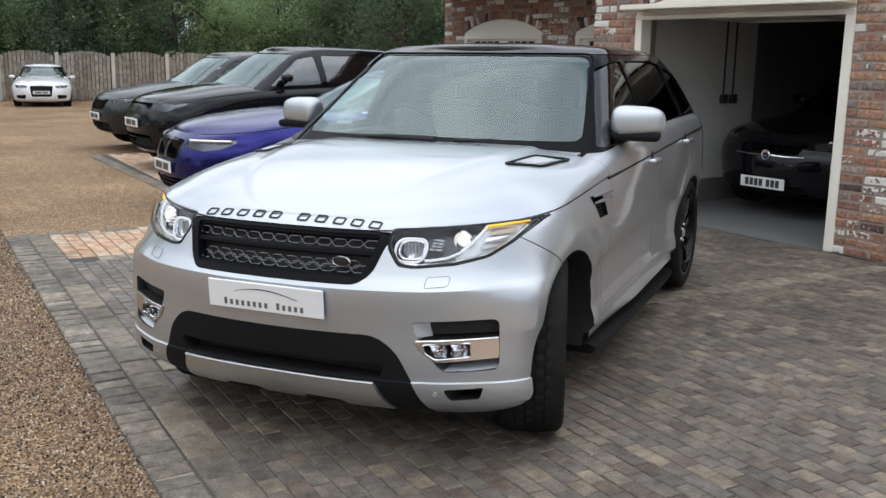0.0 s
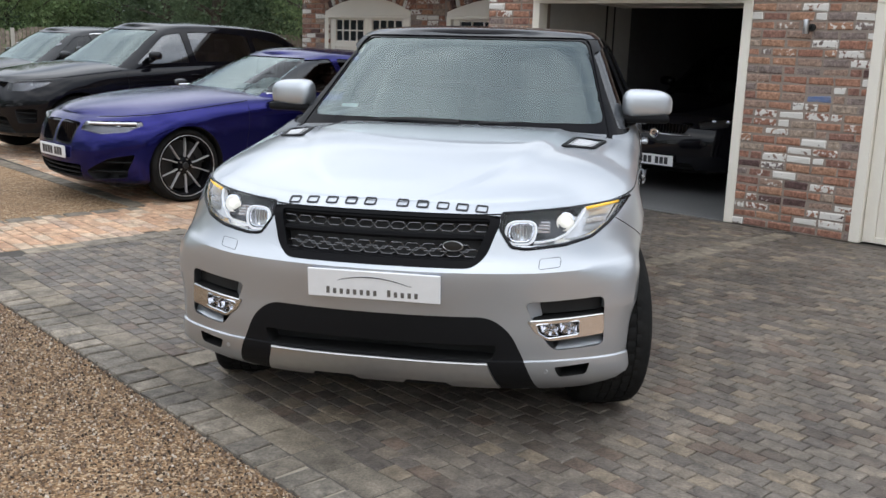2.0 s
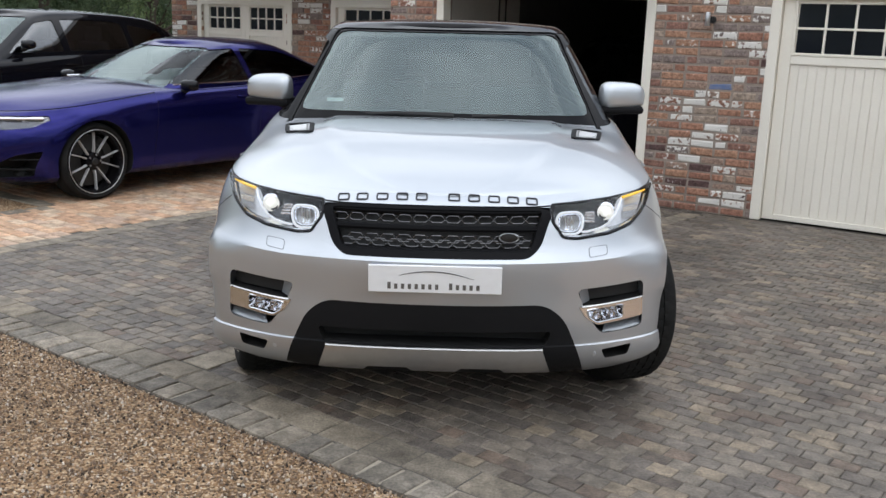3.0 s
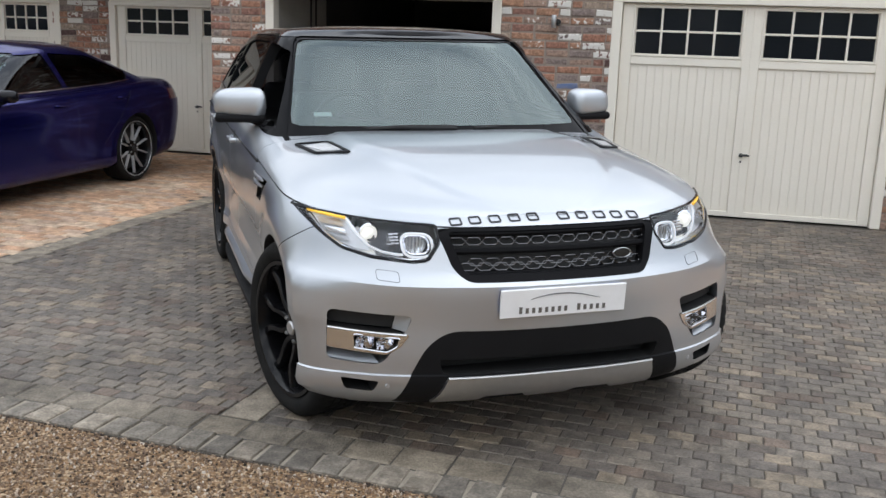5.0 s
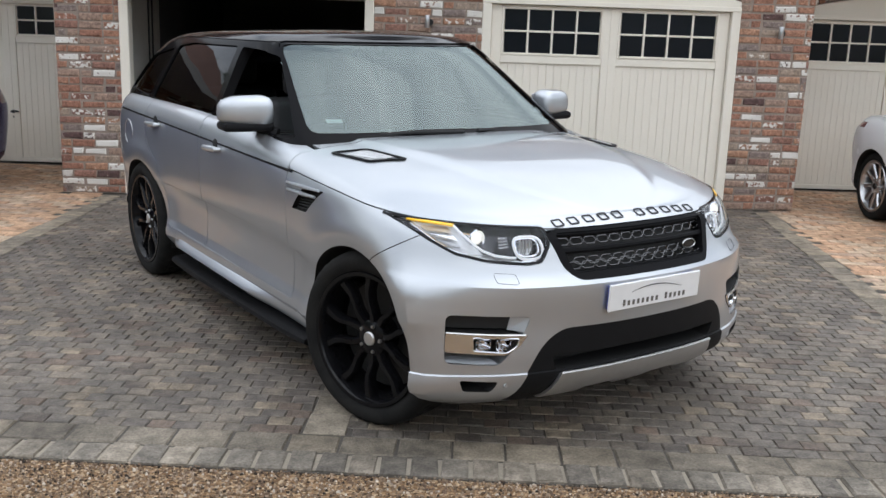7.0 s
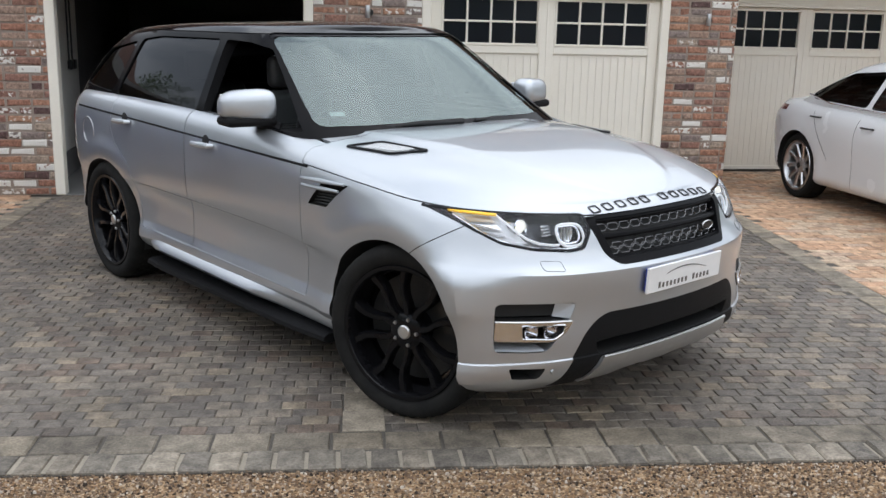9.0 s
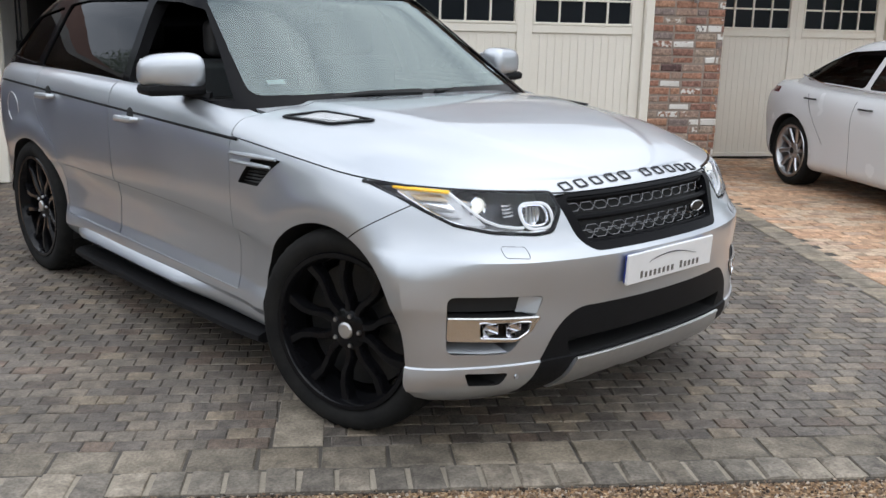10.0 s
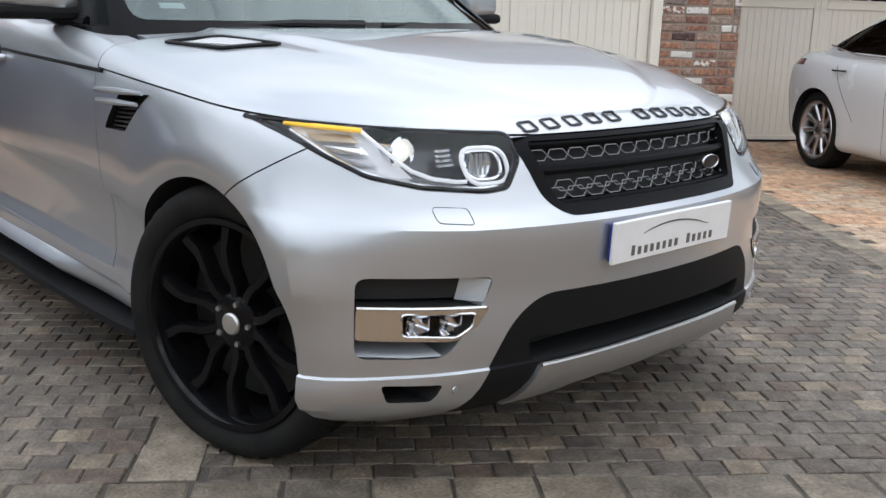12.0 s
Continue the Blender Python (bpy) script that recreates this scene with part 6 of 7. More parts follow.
        # bright belt shadow line and roof rail
        bm = bmesh.new()
        tube(bm, [(sx * (0.895 - 0.002 * i), 0.70 + 0.26 * i, 1.098 + 0.0052 * i + (0.046 if i > 1 else 0.03 * i)) for i in range(1, 11)], 0.008, 6)
        part("belt_trim", bm, M["gloss_black"], car)
    # wipers
    for a, b in (((0.72, 0.83, 1.132), (0.15, 0.70, 1.152)), ((0.05, 0.69, 1.152), (-0.52, 0.74, 1.142))):
        bm = bmesh.new()
        tube(bm, [a, ((a[0] + b[0]) / 2, (a[1] + b[1]) / 2 - 0.01, (a[2] + b[2]) / 2 + 0.010), b], [0.018, 0.012, 0.008], 6)
        part("wiper", bm, M["void"], car)
    # mirrors
    for sx in (-1, 1):
        bm = bmesh.new()
        bmesh.ops.create_uvsphere(bm, u_segments=28, v_segments=16, radius=1.0)
        for v in bm.verts:
            x, y, z = v.co
            e = 0.58
            k = 1 - 0.16 * x * sx
            v.co = Vector((math.copysign(abs(x) ** e, x) * 0.135, math.copysign(abs(y) ** 0.72, y) * 0.080 * k + 0.02 * x * sx, math.copysign(abs(z) ** (e if z > 0 else 0.5), z) * (0.088 if z > 0 else 0.062) * k))
        bm.transform(pose(sx * 0.995, 1.10, 1.240, 0, 0, sx * 8))
        mr = part("door_mirror", bm, M["silver"], car, "silver door mirror on a black arm", sharp=60)
        bm = bmesh.new()
        box(bm, -0.136, 0.122, -0.084, 0.084, -0.094, -0.048, 0.020, pose(sx * 0.985, 1.105, 1.247, 0, 0, sx * 8), seg=2)
        part("mirror_base", bm, M["plastic"], mr)
        bm = bmesh.new()
        tube(bm, [(sx * 0.96, 1.11, 1.175), (sx * 0.91, 1.08, 1.156), (sx * 0.85, 1.03, 1.140)], [0.030, 0.034, 0.040], 8, flat=0.7)
        part("mirror_arm", bm, M["plastic"], mr)
        bm = bmesh.new()
        box(bm, -0.095, 0.095, -0.003, 0.003, -0.055, 0.055, 0.002, pose(sx * 0.992, 1.185, 1.245, 0, 0, sx * 8))
        part("mirror_glass", bm, M["chrome"], mr)
    # side steps and sills
    for sx in (-1, 1):
        bm = bmesh.new()
        n = 14
        prof = [(0.78, 0.235), (0.96, 0.238), (0.992, 0.225), (0.995, 0.205), (0.965, 0.190), (0.78, 0.195)]
        rings = []
        for i in range(n + 1):
            y = 0.50 + 1.88 * i / n
            taper = 1 - 0.10 * (abs(2 * i / n - 1) ** 6)
            rings.append([bm.verts.new((sx * (0.78 + (x - 0.78) * taper), y, z)) for x, z in prof])
        for a, b in zip(rings, rings[1:]):
            for k in range(6):
                bm.faces.new((a[k], a[(k + 1) % 6], b[(k + 1) % 6], b[k]))
        bm.faces.new(rings[0])
        bm.faces.new(rings[-1][::-1])
        part("side_step", bm, M["plastic"], car, "black running board")
        # the sill: a fine bright edge, a hollow below it and a swelling that fades towards the front
        bm = bmesh.new()
        rings = []
        n = 28
        for i in range(n + 1):
            y = 0.475 + 1.965 * i / n
            zl = 0.376 + 0.0195 * (y - 0.5)
            k = max(0.0, min(1.0, (y - 0.72) / 0.55)) * max(0.0, min(1.0, (2.40 - y) / 0.16))
            k = k * k * (3 - 2 * k)
            prof = [(0.944, zl + 0.022), (0.958, zl + 0.007), (0.960, zl), (0.951, zl - 0.007), (0.942, zl - 0.020), (0.944 + 0.014 * k, zl - 0.034), (0.948 + 0.038 * k, zl - 0.062), (0.946 + 0.046 * k, zl - 0.082), (0.942 + 0.030 * k, zl - 0.105), (0.92, zl - 0.125), (0.88, zl - 0.125)]
            rings.append([bm.verts.new((sx * x, y, z)) for x, z in prof])
        for p, q in zip(rings, rings[1:]):
            for k in range(len(prof) - 1):
                bm.faces.new((p[k], p[k + 1], q[k + 1], q[k]))
        part("sill", bm, M["silver"], car, "silver sill with a bright edge", sharp=50)
        bm = bmesh.new()
        box(bm, sx * 0.80, sx * 0.865, 0.86, 2.72, 0.62, 1.128, 0.02, seg=2)
        part("door_card", bm, M["seat"], car, "dark inner door lining")
        # a dark tube draws the shade of the groove along the doors
        bm = bmesh.new()
        tube(bm, [(sx * (0.9745 if 0 < i < 15 else 0.972), 0.62 + 0.178 * i, 1.012 + 0.0053 * i) for i in range(16)], 0.0065, 6)
        part("flank_groove", bm, M["plastic"], car)
        # wheel arch liners
        for y in (0.0, 2.923):
            bm = bmesh.new()
            spin(bm, [(0.425, sx * 0.56), (0.428, sx * 0.93)], "x", (0, y, HUB), 24, a0=-0.3, a1=math.pi + 0.3)
            part("arch_liner", bm, M["void"], car)
        part("tail_lamp", boolean(S.body(-0.003), side_cut(rounded([(3.42, 1.05), (3.46, 0.93), (3.9, 0.90), (3.9, 1.07)], 0.03, 3), sx * 0.55, sx * 1.3), "INTERSECT"), [M["tail_red"], M["tail_red"]], car, "dark red tail lamp", sharp=30)
    bm = bmesh.new()
    tube(bm, [(-0.984, 3.14 + 0.085 * math.cos(2 * math.pi * i / 28), 0.94 + 0.085 * math.sin(2 * math.pi * i / 28)) for i in range(28)], 0.0022, 4, closed=True)
    part("fuel_flap_edge", bm, M["satin"], car)
    # underside
    bm = bmesh.new()
    box(bm, -0.62, 0.62, -0.5, 3.7, 0.20, 0.34, 0.03)
    part("underbody", bm, M["void"], car)
    # inside
    bm = bmesh.new()
    box(bm, -0.78, 0.78, 0.80, 1.20, 0.95, 1.115, 0.05, seg=3)
    box(bm, -0.58, -0.20, 0.98, 1.24, 1.08, 1.16, 0.04, seg=3)
    part("dashboard", bm, M["plastic"], car)
    bm = bmesh.new()
    spin(bm, [(0.175 + 0.014 * math.cos(a), 0.014 * math.sin(a)) for a in [2 * math.pi * i / 8 for i in range(8)]], "y", (0, 0, 0), 32, closed_prof=True)
    box(bm, -0.16, 0.16, -0.01, 0.01, -0.02, 0.02, 0.005)
    spin(bm, [(0.0, 0.025), (0.06, 0.02), (0.065, -0.02), (0, -0.02)], "y", (0, 0, 0), 16)
    bm.transform(pose(-0.39, 1.30, 1.13, 22, 0, 0))
    part("steering_wheel", bm, M["seat"], car)
    seats(car, None, [(-0.39, 1.62), (0.39, 1.62), (-0.42, 2.55), (0.42, 2.55)], top=1.33)
    bm = bmesh.new()
    box(bm, -0.11, 0.11, 1.36, 1.38, 1.45, 1.51, 0.012, seg=2)
    box(bm, -0.05, 0.05, 1.34, 1.40, 1.51, 1.57, 0.02, seg=2)
    part("interior_mirror", bm, M["plastic"], car)
    # wheels; the front pair is steered
    for sx in (-1, 1):
        for y, steer in ((0.0, 17.0), (2.923, 0.0)):
            turn = steer + (0 if sx < 0 else 180)
            wheel(car, "wheel", pose(sx * (0.830 if y == 0 else 0.845), y, HUB, 0, 0, turn), 0.384, 0.272, 0.292, M["rim_black"], "split", "black five-spoke alloy wheel", cap="satin")
    car.matrix_world = pose(-0.004, -0.66, 0.008, 0, -0.6, 0.6) @ pose(0, 0.66, 0)
    return car


silver_suv()


# ---- the other cars ----
def other_car(name, label, m, S, paint_m, wins, screen, rear_screen, lamp, grilles, intakes, seams, hub_r, tyre_w, rim_r, rim_m, spokes="thin", n_spoke=10, handles=(), plate_at=None, rear_lamps=(), roof_m=None,
              mirror=(0.95, 0.95, 1.0), mirror_m="gloss_black", hood_line=None, chrome_line=None, caliper=None, tint="tint", kidney=None, seat_top=1.1, lamp_back=0.12, trims=(), first_glass="sideglass", spoke_m=None):
    car = thing(name, label, "car")
    body = S.body()
    for y in (0.0, S.base):
        for sx in (-1, 1):
            body = boolean(body, cyl_cut(y, S.hub_z, S.arch - 0.015, sx * 0.52, sx * 1.3, n=40))
    for pts in grilles + intakes:
        side = min(abs(x) for x, _ in pts) > 0.3
        body = boolean(body, front_cut(pts, -1.9, S.yf_c(0.5) + (0.42 if side else 0.16)))
    for sx in (-1, 1):
        body = boolean(body, front_cut([(sx * x, z) for x, z in lamp], -1.9, S.nose_y(lamp[0][0], lamp[0][1]) + 0.30))
        for pts in rear_lamps:
            body = boolean(body, front_cut([(sx * x, z) for x, z in pts], S.yr_c(0.6) - 0.46, S.yr_c(0.6) + 0.6))
        if seams:
            for seg in seams:
                body = boolean(body, strip_cut([seg], sx * (S.w_c(0.6) - 0.05), sx * 1.3))
        if hood_line:
            for seg in hood_line:
                body = boolean(body, strip_cut([seg], sx * 0.45, sx * 1.3, 0.006))
    part("body", body, [paint_m, M["void"]], car, sharp=30)
    for pts in grilles:
        g = part("grille", boolean(patch_on(S, pts, S.yf_c(0.5) + 0.10), front_cut(grow(pts, -0.018), -1.9, S.yf_c(0.5) + 0.5)), [M["gloss_black"], M["gloss_black"]], car, "black grille", sharp=30)
        xs, zs = [p[0] for p in pts], [p[1] for p in pts]
        n = max(3, int((max(xs) - min(xs)) / 0.035))
        for i in range(1, n):
            x = min(xs) + (max(xs) - min(xs)) * i / n
            bm = bmesh.new()
            zc = (max(zs) + min(zs)) / 2
            y = S.nose_y(x, zc) + 0.03
            box(bm, x - 0.005, x + 0.005, y, y + 0.03, min(zs) + 0.02, max(zs) - 0.02)
            part("grille_bar", bm, M["gloss_black"], g, smooth=False)
    for pts in intakes:
        xs, zs = [p[0] for p in pts], [p[1] for p in pts]
        for k in (0.35, 0.7):
            bm = bmesh.new()
            z = min(zs) + (max(zs) - min(zs)) * k
            n = 10
            tube(bm, [(x, S.nose_y(x, z) + 0.03, z) for x in [min(xs) + (max(xs) - min(xs)) * i / n for i in range(n + 1)]], 0.008, 6)
            part("intake_bar", bm, M["plastic"], car)
    for sx in (-1, 1):
        P = [(sx * x, z) for x, z in lamp]
        hl = part("headlamp", skin(patch_on(S, P, S.nose_y(lamp[0][0], lamp[0][1]) + 0.28)), [M["lens"]], car, "clear headlamp")
        hl.visible_shadow = False
        xs, zs = [p[0] for p in lamp], [p[1] for p in lamp]
        back = [(sx * (x * 0.985 + 0.010), z - 0.001) for x, z in lamp]
        part("lamp_bowl", skin(patch_on(S, back, S.nose_y(lamp[0][0], lamp[0][1]) + 0.30, -0.022)), [M["cell"]], hl, "dark lamp bowl")
        zc, dx, dz = sum(zs) / len(zs), max(xs) - min(xs), max(zs) - min(zs)
        for k in (0.30, 0.60):
            x = min(xs) + dx * k
            bm = bmesh.new()
            spin(bm, [(0.0, -0.012), (dz * 0.20, -0.006), (dz * 0.26, 0.004), (dz * 0.32, 0.0), (dz * 0.34, 0.04)], "y", (sx * x, S.nose_y(x, zc) + 0.045, zc), 20)
            part("lamp_unit", bm, M["chrome"], hl)
        bm = bmesh.new()
        n = 10
        tube(bm, [(sx * (min(xs) + dx * (0.08 + 0.75 * i / n)), S.nose_y(min(xs) + dx * (0.08 + 0.75 * i / n), zc) + 0.02, zc - dz * 0.22) for i in range(n + 1)], dz * 0.085, 6)
        part("light_guide", bm, M["lamp_silver"], hl)
        for pts in rear_lamps:
            q = [(sx * x, z) for x, z in pts]
            part("tail_lamp", boolean(S.body(0.002), front_cut(q, S.yr_c(0.6) - 0.45, S.yr_c(0.6) + 0.6), "INTERSECT"), [M["tail_red"], M["tail_red"]], car, "red tail lamp", sharp=30)
        if paint_m is not M["blue_paint"]:
            continue
        bm = bmesh.new()
        tube(bm, [(sx * (min(xs) + dx * (0.10 + 0.78 * i / n)), S.nose_y(min(xs) + dx * (0.10 + 0.78 * i / n), zc) + 0.016, zc + dz * (0.20 + 0.10 * i / n)) for i in range(n + 1)], dz * 0.11, 6)
        part("upper_guide", bm, M["lamp_silver"], hl)
    hollow = S.cabin(0.03)
    hollow.transform(Matrix.Translation((0, 0, -0.03)))
    fr = boolean(S.cabin(), hollow)
    fr = boolean(fr, front_cut(screen, -1.0, 2.0))
    fr = boolean(fr, front_cut(rear_screen, 2.2, 4.8))
    for sx in (-1, 1):
        for pts in wins:
            fr = boolean(fr, side_cut(pts, sx * 0.35, sx * 1.3))
    part("cabin", fr, [roof_m or paint_m, M["plastic"]], car, sharp=30)
    w = part("windscreen", skin(boolean(S.cabin(0.006), front_cut(grow(screen, 0.004), -1.0, 1.9), "INTERSECT")), [M["screen"]], car)
    w.visible_shadow = False
    part("rear_window", skin(boolean(S.cabin(0.006), front_cut(grow(rear_screen, 0.004), 2.4, 4.8), "INTERSECT")), [M[tint]], car)
    for sx in (-1, 1):
        for i, pts in enumerate(wins):
            part("side_window", skin(boolean(S.cabin(0.006), side_cut(grow(pts, 0.004), sx * 0.35, sx * 1.3), "INTERSECT")), [M[first_glass] if i == 0 else M[tint]], car)
        mx, my, mz = mirror
        bm = bmesh.new()
        bmesh.ops.create_uvsphere(bm, u_segments=20, v_segments=12, radius=1.0)
        for v in bm.verts:
            x, y, z = v.co
            v.co = Vector((math.copysign(abs(x) ** 0.7, x) * 0.10, y * 0.065, math.copysign(abs(z) ** 0.7, z) * 0.055))
        bm.transform(pose(sx * mx, my, mz, 0, 0, sx * 8))
        mr = part("door_mirror", bm, M[mirror_m], car, sharp=60)
        bm = bmesh.new()
        tube(bm, [(sx * (mx - 0.03), my + 0.01, mz - 0.045), (sx * (mx - 0.13), my, mz - 0.075)], [0.02, 0.028], 8)
        part("mirror_arm", bm, M["plastic"], mr)
        for hy, hz in handles:
            bm = bmesh.new()
            x = S.w_c(0.82) + 0.002
            tube(bm, [(sx * (x - 0.01), hy - 0.09, hz), (sx * (x + 0.012), hy - 0.075, hz), (sx * (x + 0.014), hy + 0.075, hz), (sx * (x - 0.01), hy + 0.09, hz)], 0.010, 8, flat=0.8)
            part("door_handle", bm, M["metal_dark"] if paint_m is M["white_paint"] else paint_m, car)
        if chrome_line:
            bm = bmesh.new()
            tube(bm, [(sx * x, y, z) for x, y, z in chrome_line], 0.008, 6)
            part("window_trim", bm, M["chrome"], car, "bright window trim")
        for pts, mt, lift in trims:
            part("trim", patch_on(S, [(sx * x, z) for x, z in pts], S.yf_c(0.5) + 0.25, lift), [M[mt], M[mt]], car, sharp=30)
    if plate_at:
        plate(car, pose(0, plate_at[0], plate_at[1], 2, 0, 0))
    bm = bmesh.new()
    box(bm, -0.6, 0.6, -0.55, S.base + 0.55, S.lo_c(1.0) - 0.05, S.lo_c(1.0) + 0.1, 0.03)
    part("underbody", bm, M["void"], car)
    bm = bmesh.new()
    y0 = S.cab["front"][0][1]
    box(bm, -0.68, 0.68, y0 + 0.30, y0 + 0.65, S.top_c(1.0) - 0.12, S.top_c(1.0) + 0.03, 0.05, seg=2)
    part("dashboard", bm, M["plastic"], car)
    seats(car, None, [(-0.37, y0 + 1.15), (0.37, y0 + 1.15), (-0.37, y0 + 2.0), (0.37, y0 + 2.0)], top=seat_top)
    for sx in (-1, 1):
        for y in (0.0, S.base):
            wheel(car, "wheel", pose(sx * (S.w_c(0.4) - tyre_w / 2 - 0.008), y, S.hub_z, 0, 0, 0 if sx < 0 else 180), hub_r, tyre_w, rim_r, rim_m, spokes, "alloy wheel", cap="metal_dark", n_spoke=n_spoke, blocks=False, caliper=caliper, spoke_m=spoke_m)
    car.matrix_world = m
    return car


LEV = [0, 0.03, 0.08, 0.15, 0.24, 0.34, 0.44, 0.54, 0.64, 0.73, 0.81, 0.87, 0.92, 0.96, 0.985, 1.0]


def saloon(front_o, base, rear_o, hw, edge, deck, hub, roof, screen_y, rear_y, boot=0.0):
    """A low saloon: overhangs, wheelbase, half width, edge heights along the length, and the cabin's line."""
    back = base + rear_o
    return Shape(
        nose=[(0, -front_o + 0.14), (0.08, -front_o + 0.06), (0.25, -front_o + 0.01), (0.45, -front_o), (0.65, -front_o + 0.015), (0.82, -front_o + 0.05), (0.93, -front_o + 0.10), (1.0, -front_o + 0.18)],
        tail=[(0, back - 0.14), (0.2, back - 0.04), (0.5, back), (0.8, back - 0.02), (1.0, back - 0.10)],
        side=[(0, hw * 0.90), (0.06, hw * 0.965), (0.18, hw * 0.975), (0.35, hw * 0.98), (0.55, hw * 0.995), (0.7, hw), (0.82, hw * 0.985), (0.91, hw * 0.955), (0.97, hw * 0.915), (1.0, hw * 0.87)],
        bottom=[(-0.9, 0.17), (0.5, 0.19), (base, 0.19), (back, 0.26)],
        edge=edge, crown=[(-0.9, 0.050), (-0.3, 0.085), (0.4, 0.095), (0.9, 0.07), (1.2, 0.0), (base + 0.3, 0.0), (base + 0.5, 0.03), (back, 0.02)], crown_p=2.6,
        lf=0.72, nf=2.3, mf=2.3, lr=0.45, base=base, hub_z=hub - 0.004, arch=hub + 0.045, flare_by=0.016, wy=None, levels=LEV,
        cab=dict(base=[(0.3, edge[3][1] - 0.05), (back, deck - 0.06)], roof=roof, crown=0.045,
                 front=screen_y, rear=rear_y, width=[(0, hw * 0.88), (0.15, hw * 0.87), (0.5, hw * 0.79), (0.85, hw * 0.685), (0.95, hw * 0.64), (1.0, hw * 0.58)], lf=0.40, nf=3.0, mf=2.2, lr=0.5))


# blue saloon
B = saloon(0.85, 2.982, 1.10, 0.95, [(-0.85, 0.755), (-0.4, 0.828), (0.2, 0.895), (0.75, 0.932), (1.6, 0.955), (2.8, 1.0), (3.6, 1.03), (4.08, 1.0)], 1.03, 0.345,
           [(0.6, 1.19), (1.5, 1.335), (2.0, 1.38), (2.6, 1.365), (3.2, 1.28), (3.9, 1.15)], [(0, 0.62), (0.5, 1.02), (0.85, 1.38), (1.0, 1.62)], [(0, 3.80), (0.3, 3.62), (0.6, 3.30), (1.0, 2.75)])
other_car("saloon_car", "metallic blue saloon car with dark wheels, parked nose out", BUILD @ pose(-4.72, -3.25, 0, 0, 0, -1.7), B, M["blue_paint"],
          wins=[rounded([(0.84, 0.985), (1.45, 1.295), (1.90, 1.325), (1.97, 1.0)], 0.03, 3), rounded([(2.03, 1.005), (1.98, 1.325), (2.55, 1.295), (3.08, 1.13), (3.02, 1.04)], 0.04, 3)],
          screen=rounded([(-0.75, 0.93), (-0.56, 1.325), (0.56, 1.325), (0.75, 0.93)], 0.05, 4), rear_screen=rounded([(-0.66, 1.06), (-0.50, 1.31), (0.50, 1.31), (0.66, 1.06)], 0.05, 4), spoke_m=M["rim_two"],
          lamp=rounded([(0.375, 0.742), (0.375, 0.668), (0.62, 0.640), (0.80, 0.668), (0.90, 0.762), (0.60, 0.756)], 0.012, 2),
          grilles=[rounded([(0.012, 0.738), (0.015, 0.530), (0.30, 0.520), (0.345, 0.728)], 0.05, 4), rounded([(-0.345, 0.728), (-0.30, 0.520), (-0.015, 0.530), (-0.012, 0.738)], 0.05, 4)],
          intakes=[rounded([(-0.42, 0.355), (-0.38, 0.225), (0.38, 0.225), (0.42, 0.355)], 0.03, 3), rounded([(0.47, 0.30), (0.50, 0.22), (0.78, 0.25), (0.86, 0.47), (0.70, 0.43)], 0.02, 3), rounded([(-0.70, 0.43), (-0.86, 0.47), (-0.78, 0.25), (-0.50, 0.22), (-0.47, 0.30)], 0.02, 3)],
          seams=[((0.62, 0.26), (0.70, 0.93)), ((2.0, 0.24), (2.02, 0.98)), ((2.42, 0.44), (3.02, 1.02))], hub_r=0.345, tyre_w=0.255, rim_r=0.284, rim_m=M["rim_black"], spokes="thin", n_spoke=5,
          handles=((1.80, 0.86), (2.78, 0.89)), plate_at=(-0.862, 0.455), rear_lamps=(rounded([(0.50, 0.93), (0.55, 0.84), (1.0, 0.82), (1.0, 0.94)], 0.02, 2),), mirror=(0.955, 1.05, 0.985), hood_line=[((-0.62, 0.785), (0.72, 0.922))],
          chrome_line=[(0.832, 0.95, 0.985), (0.845, 1.6, 0.992), (0.845, 2.6, 1.02), (0.83, 3.02, 1.05)], seat_top=1.16, caliper="metal_dark")


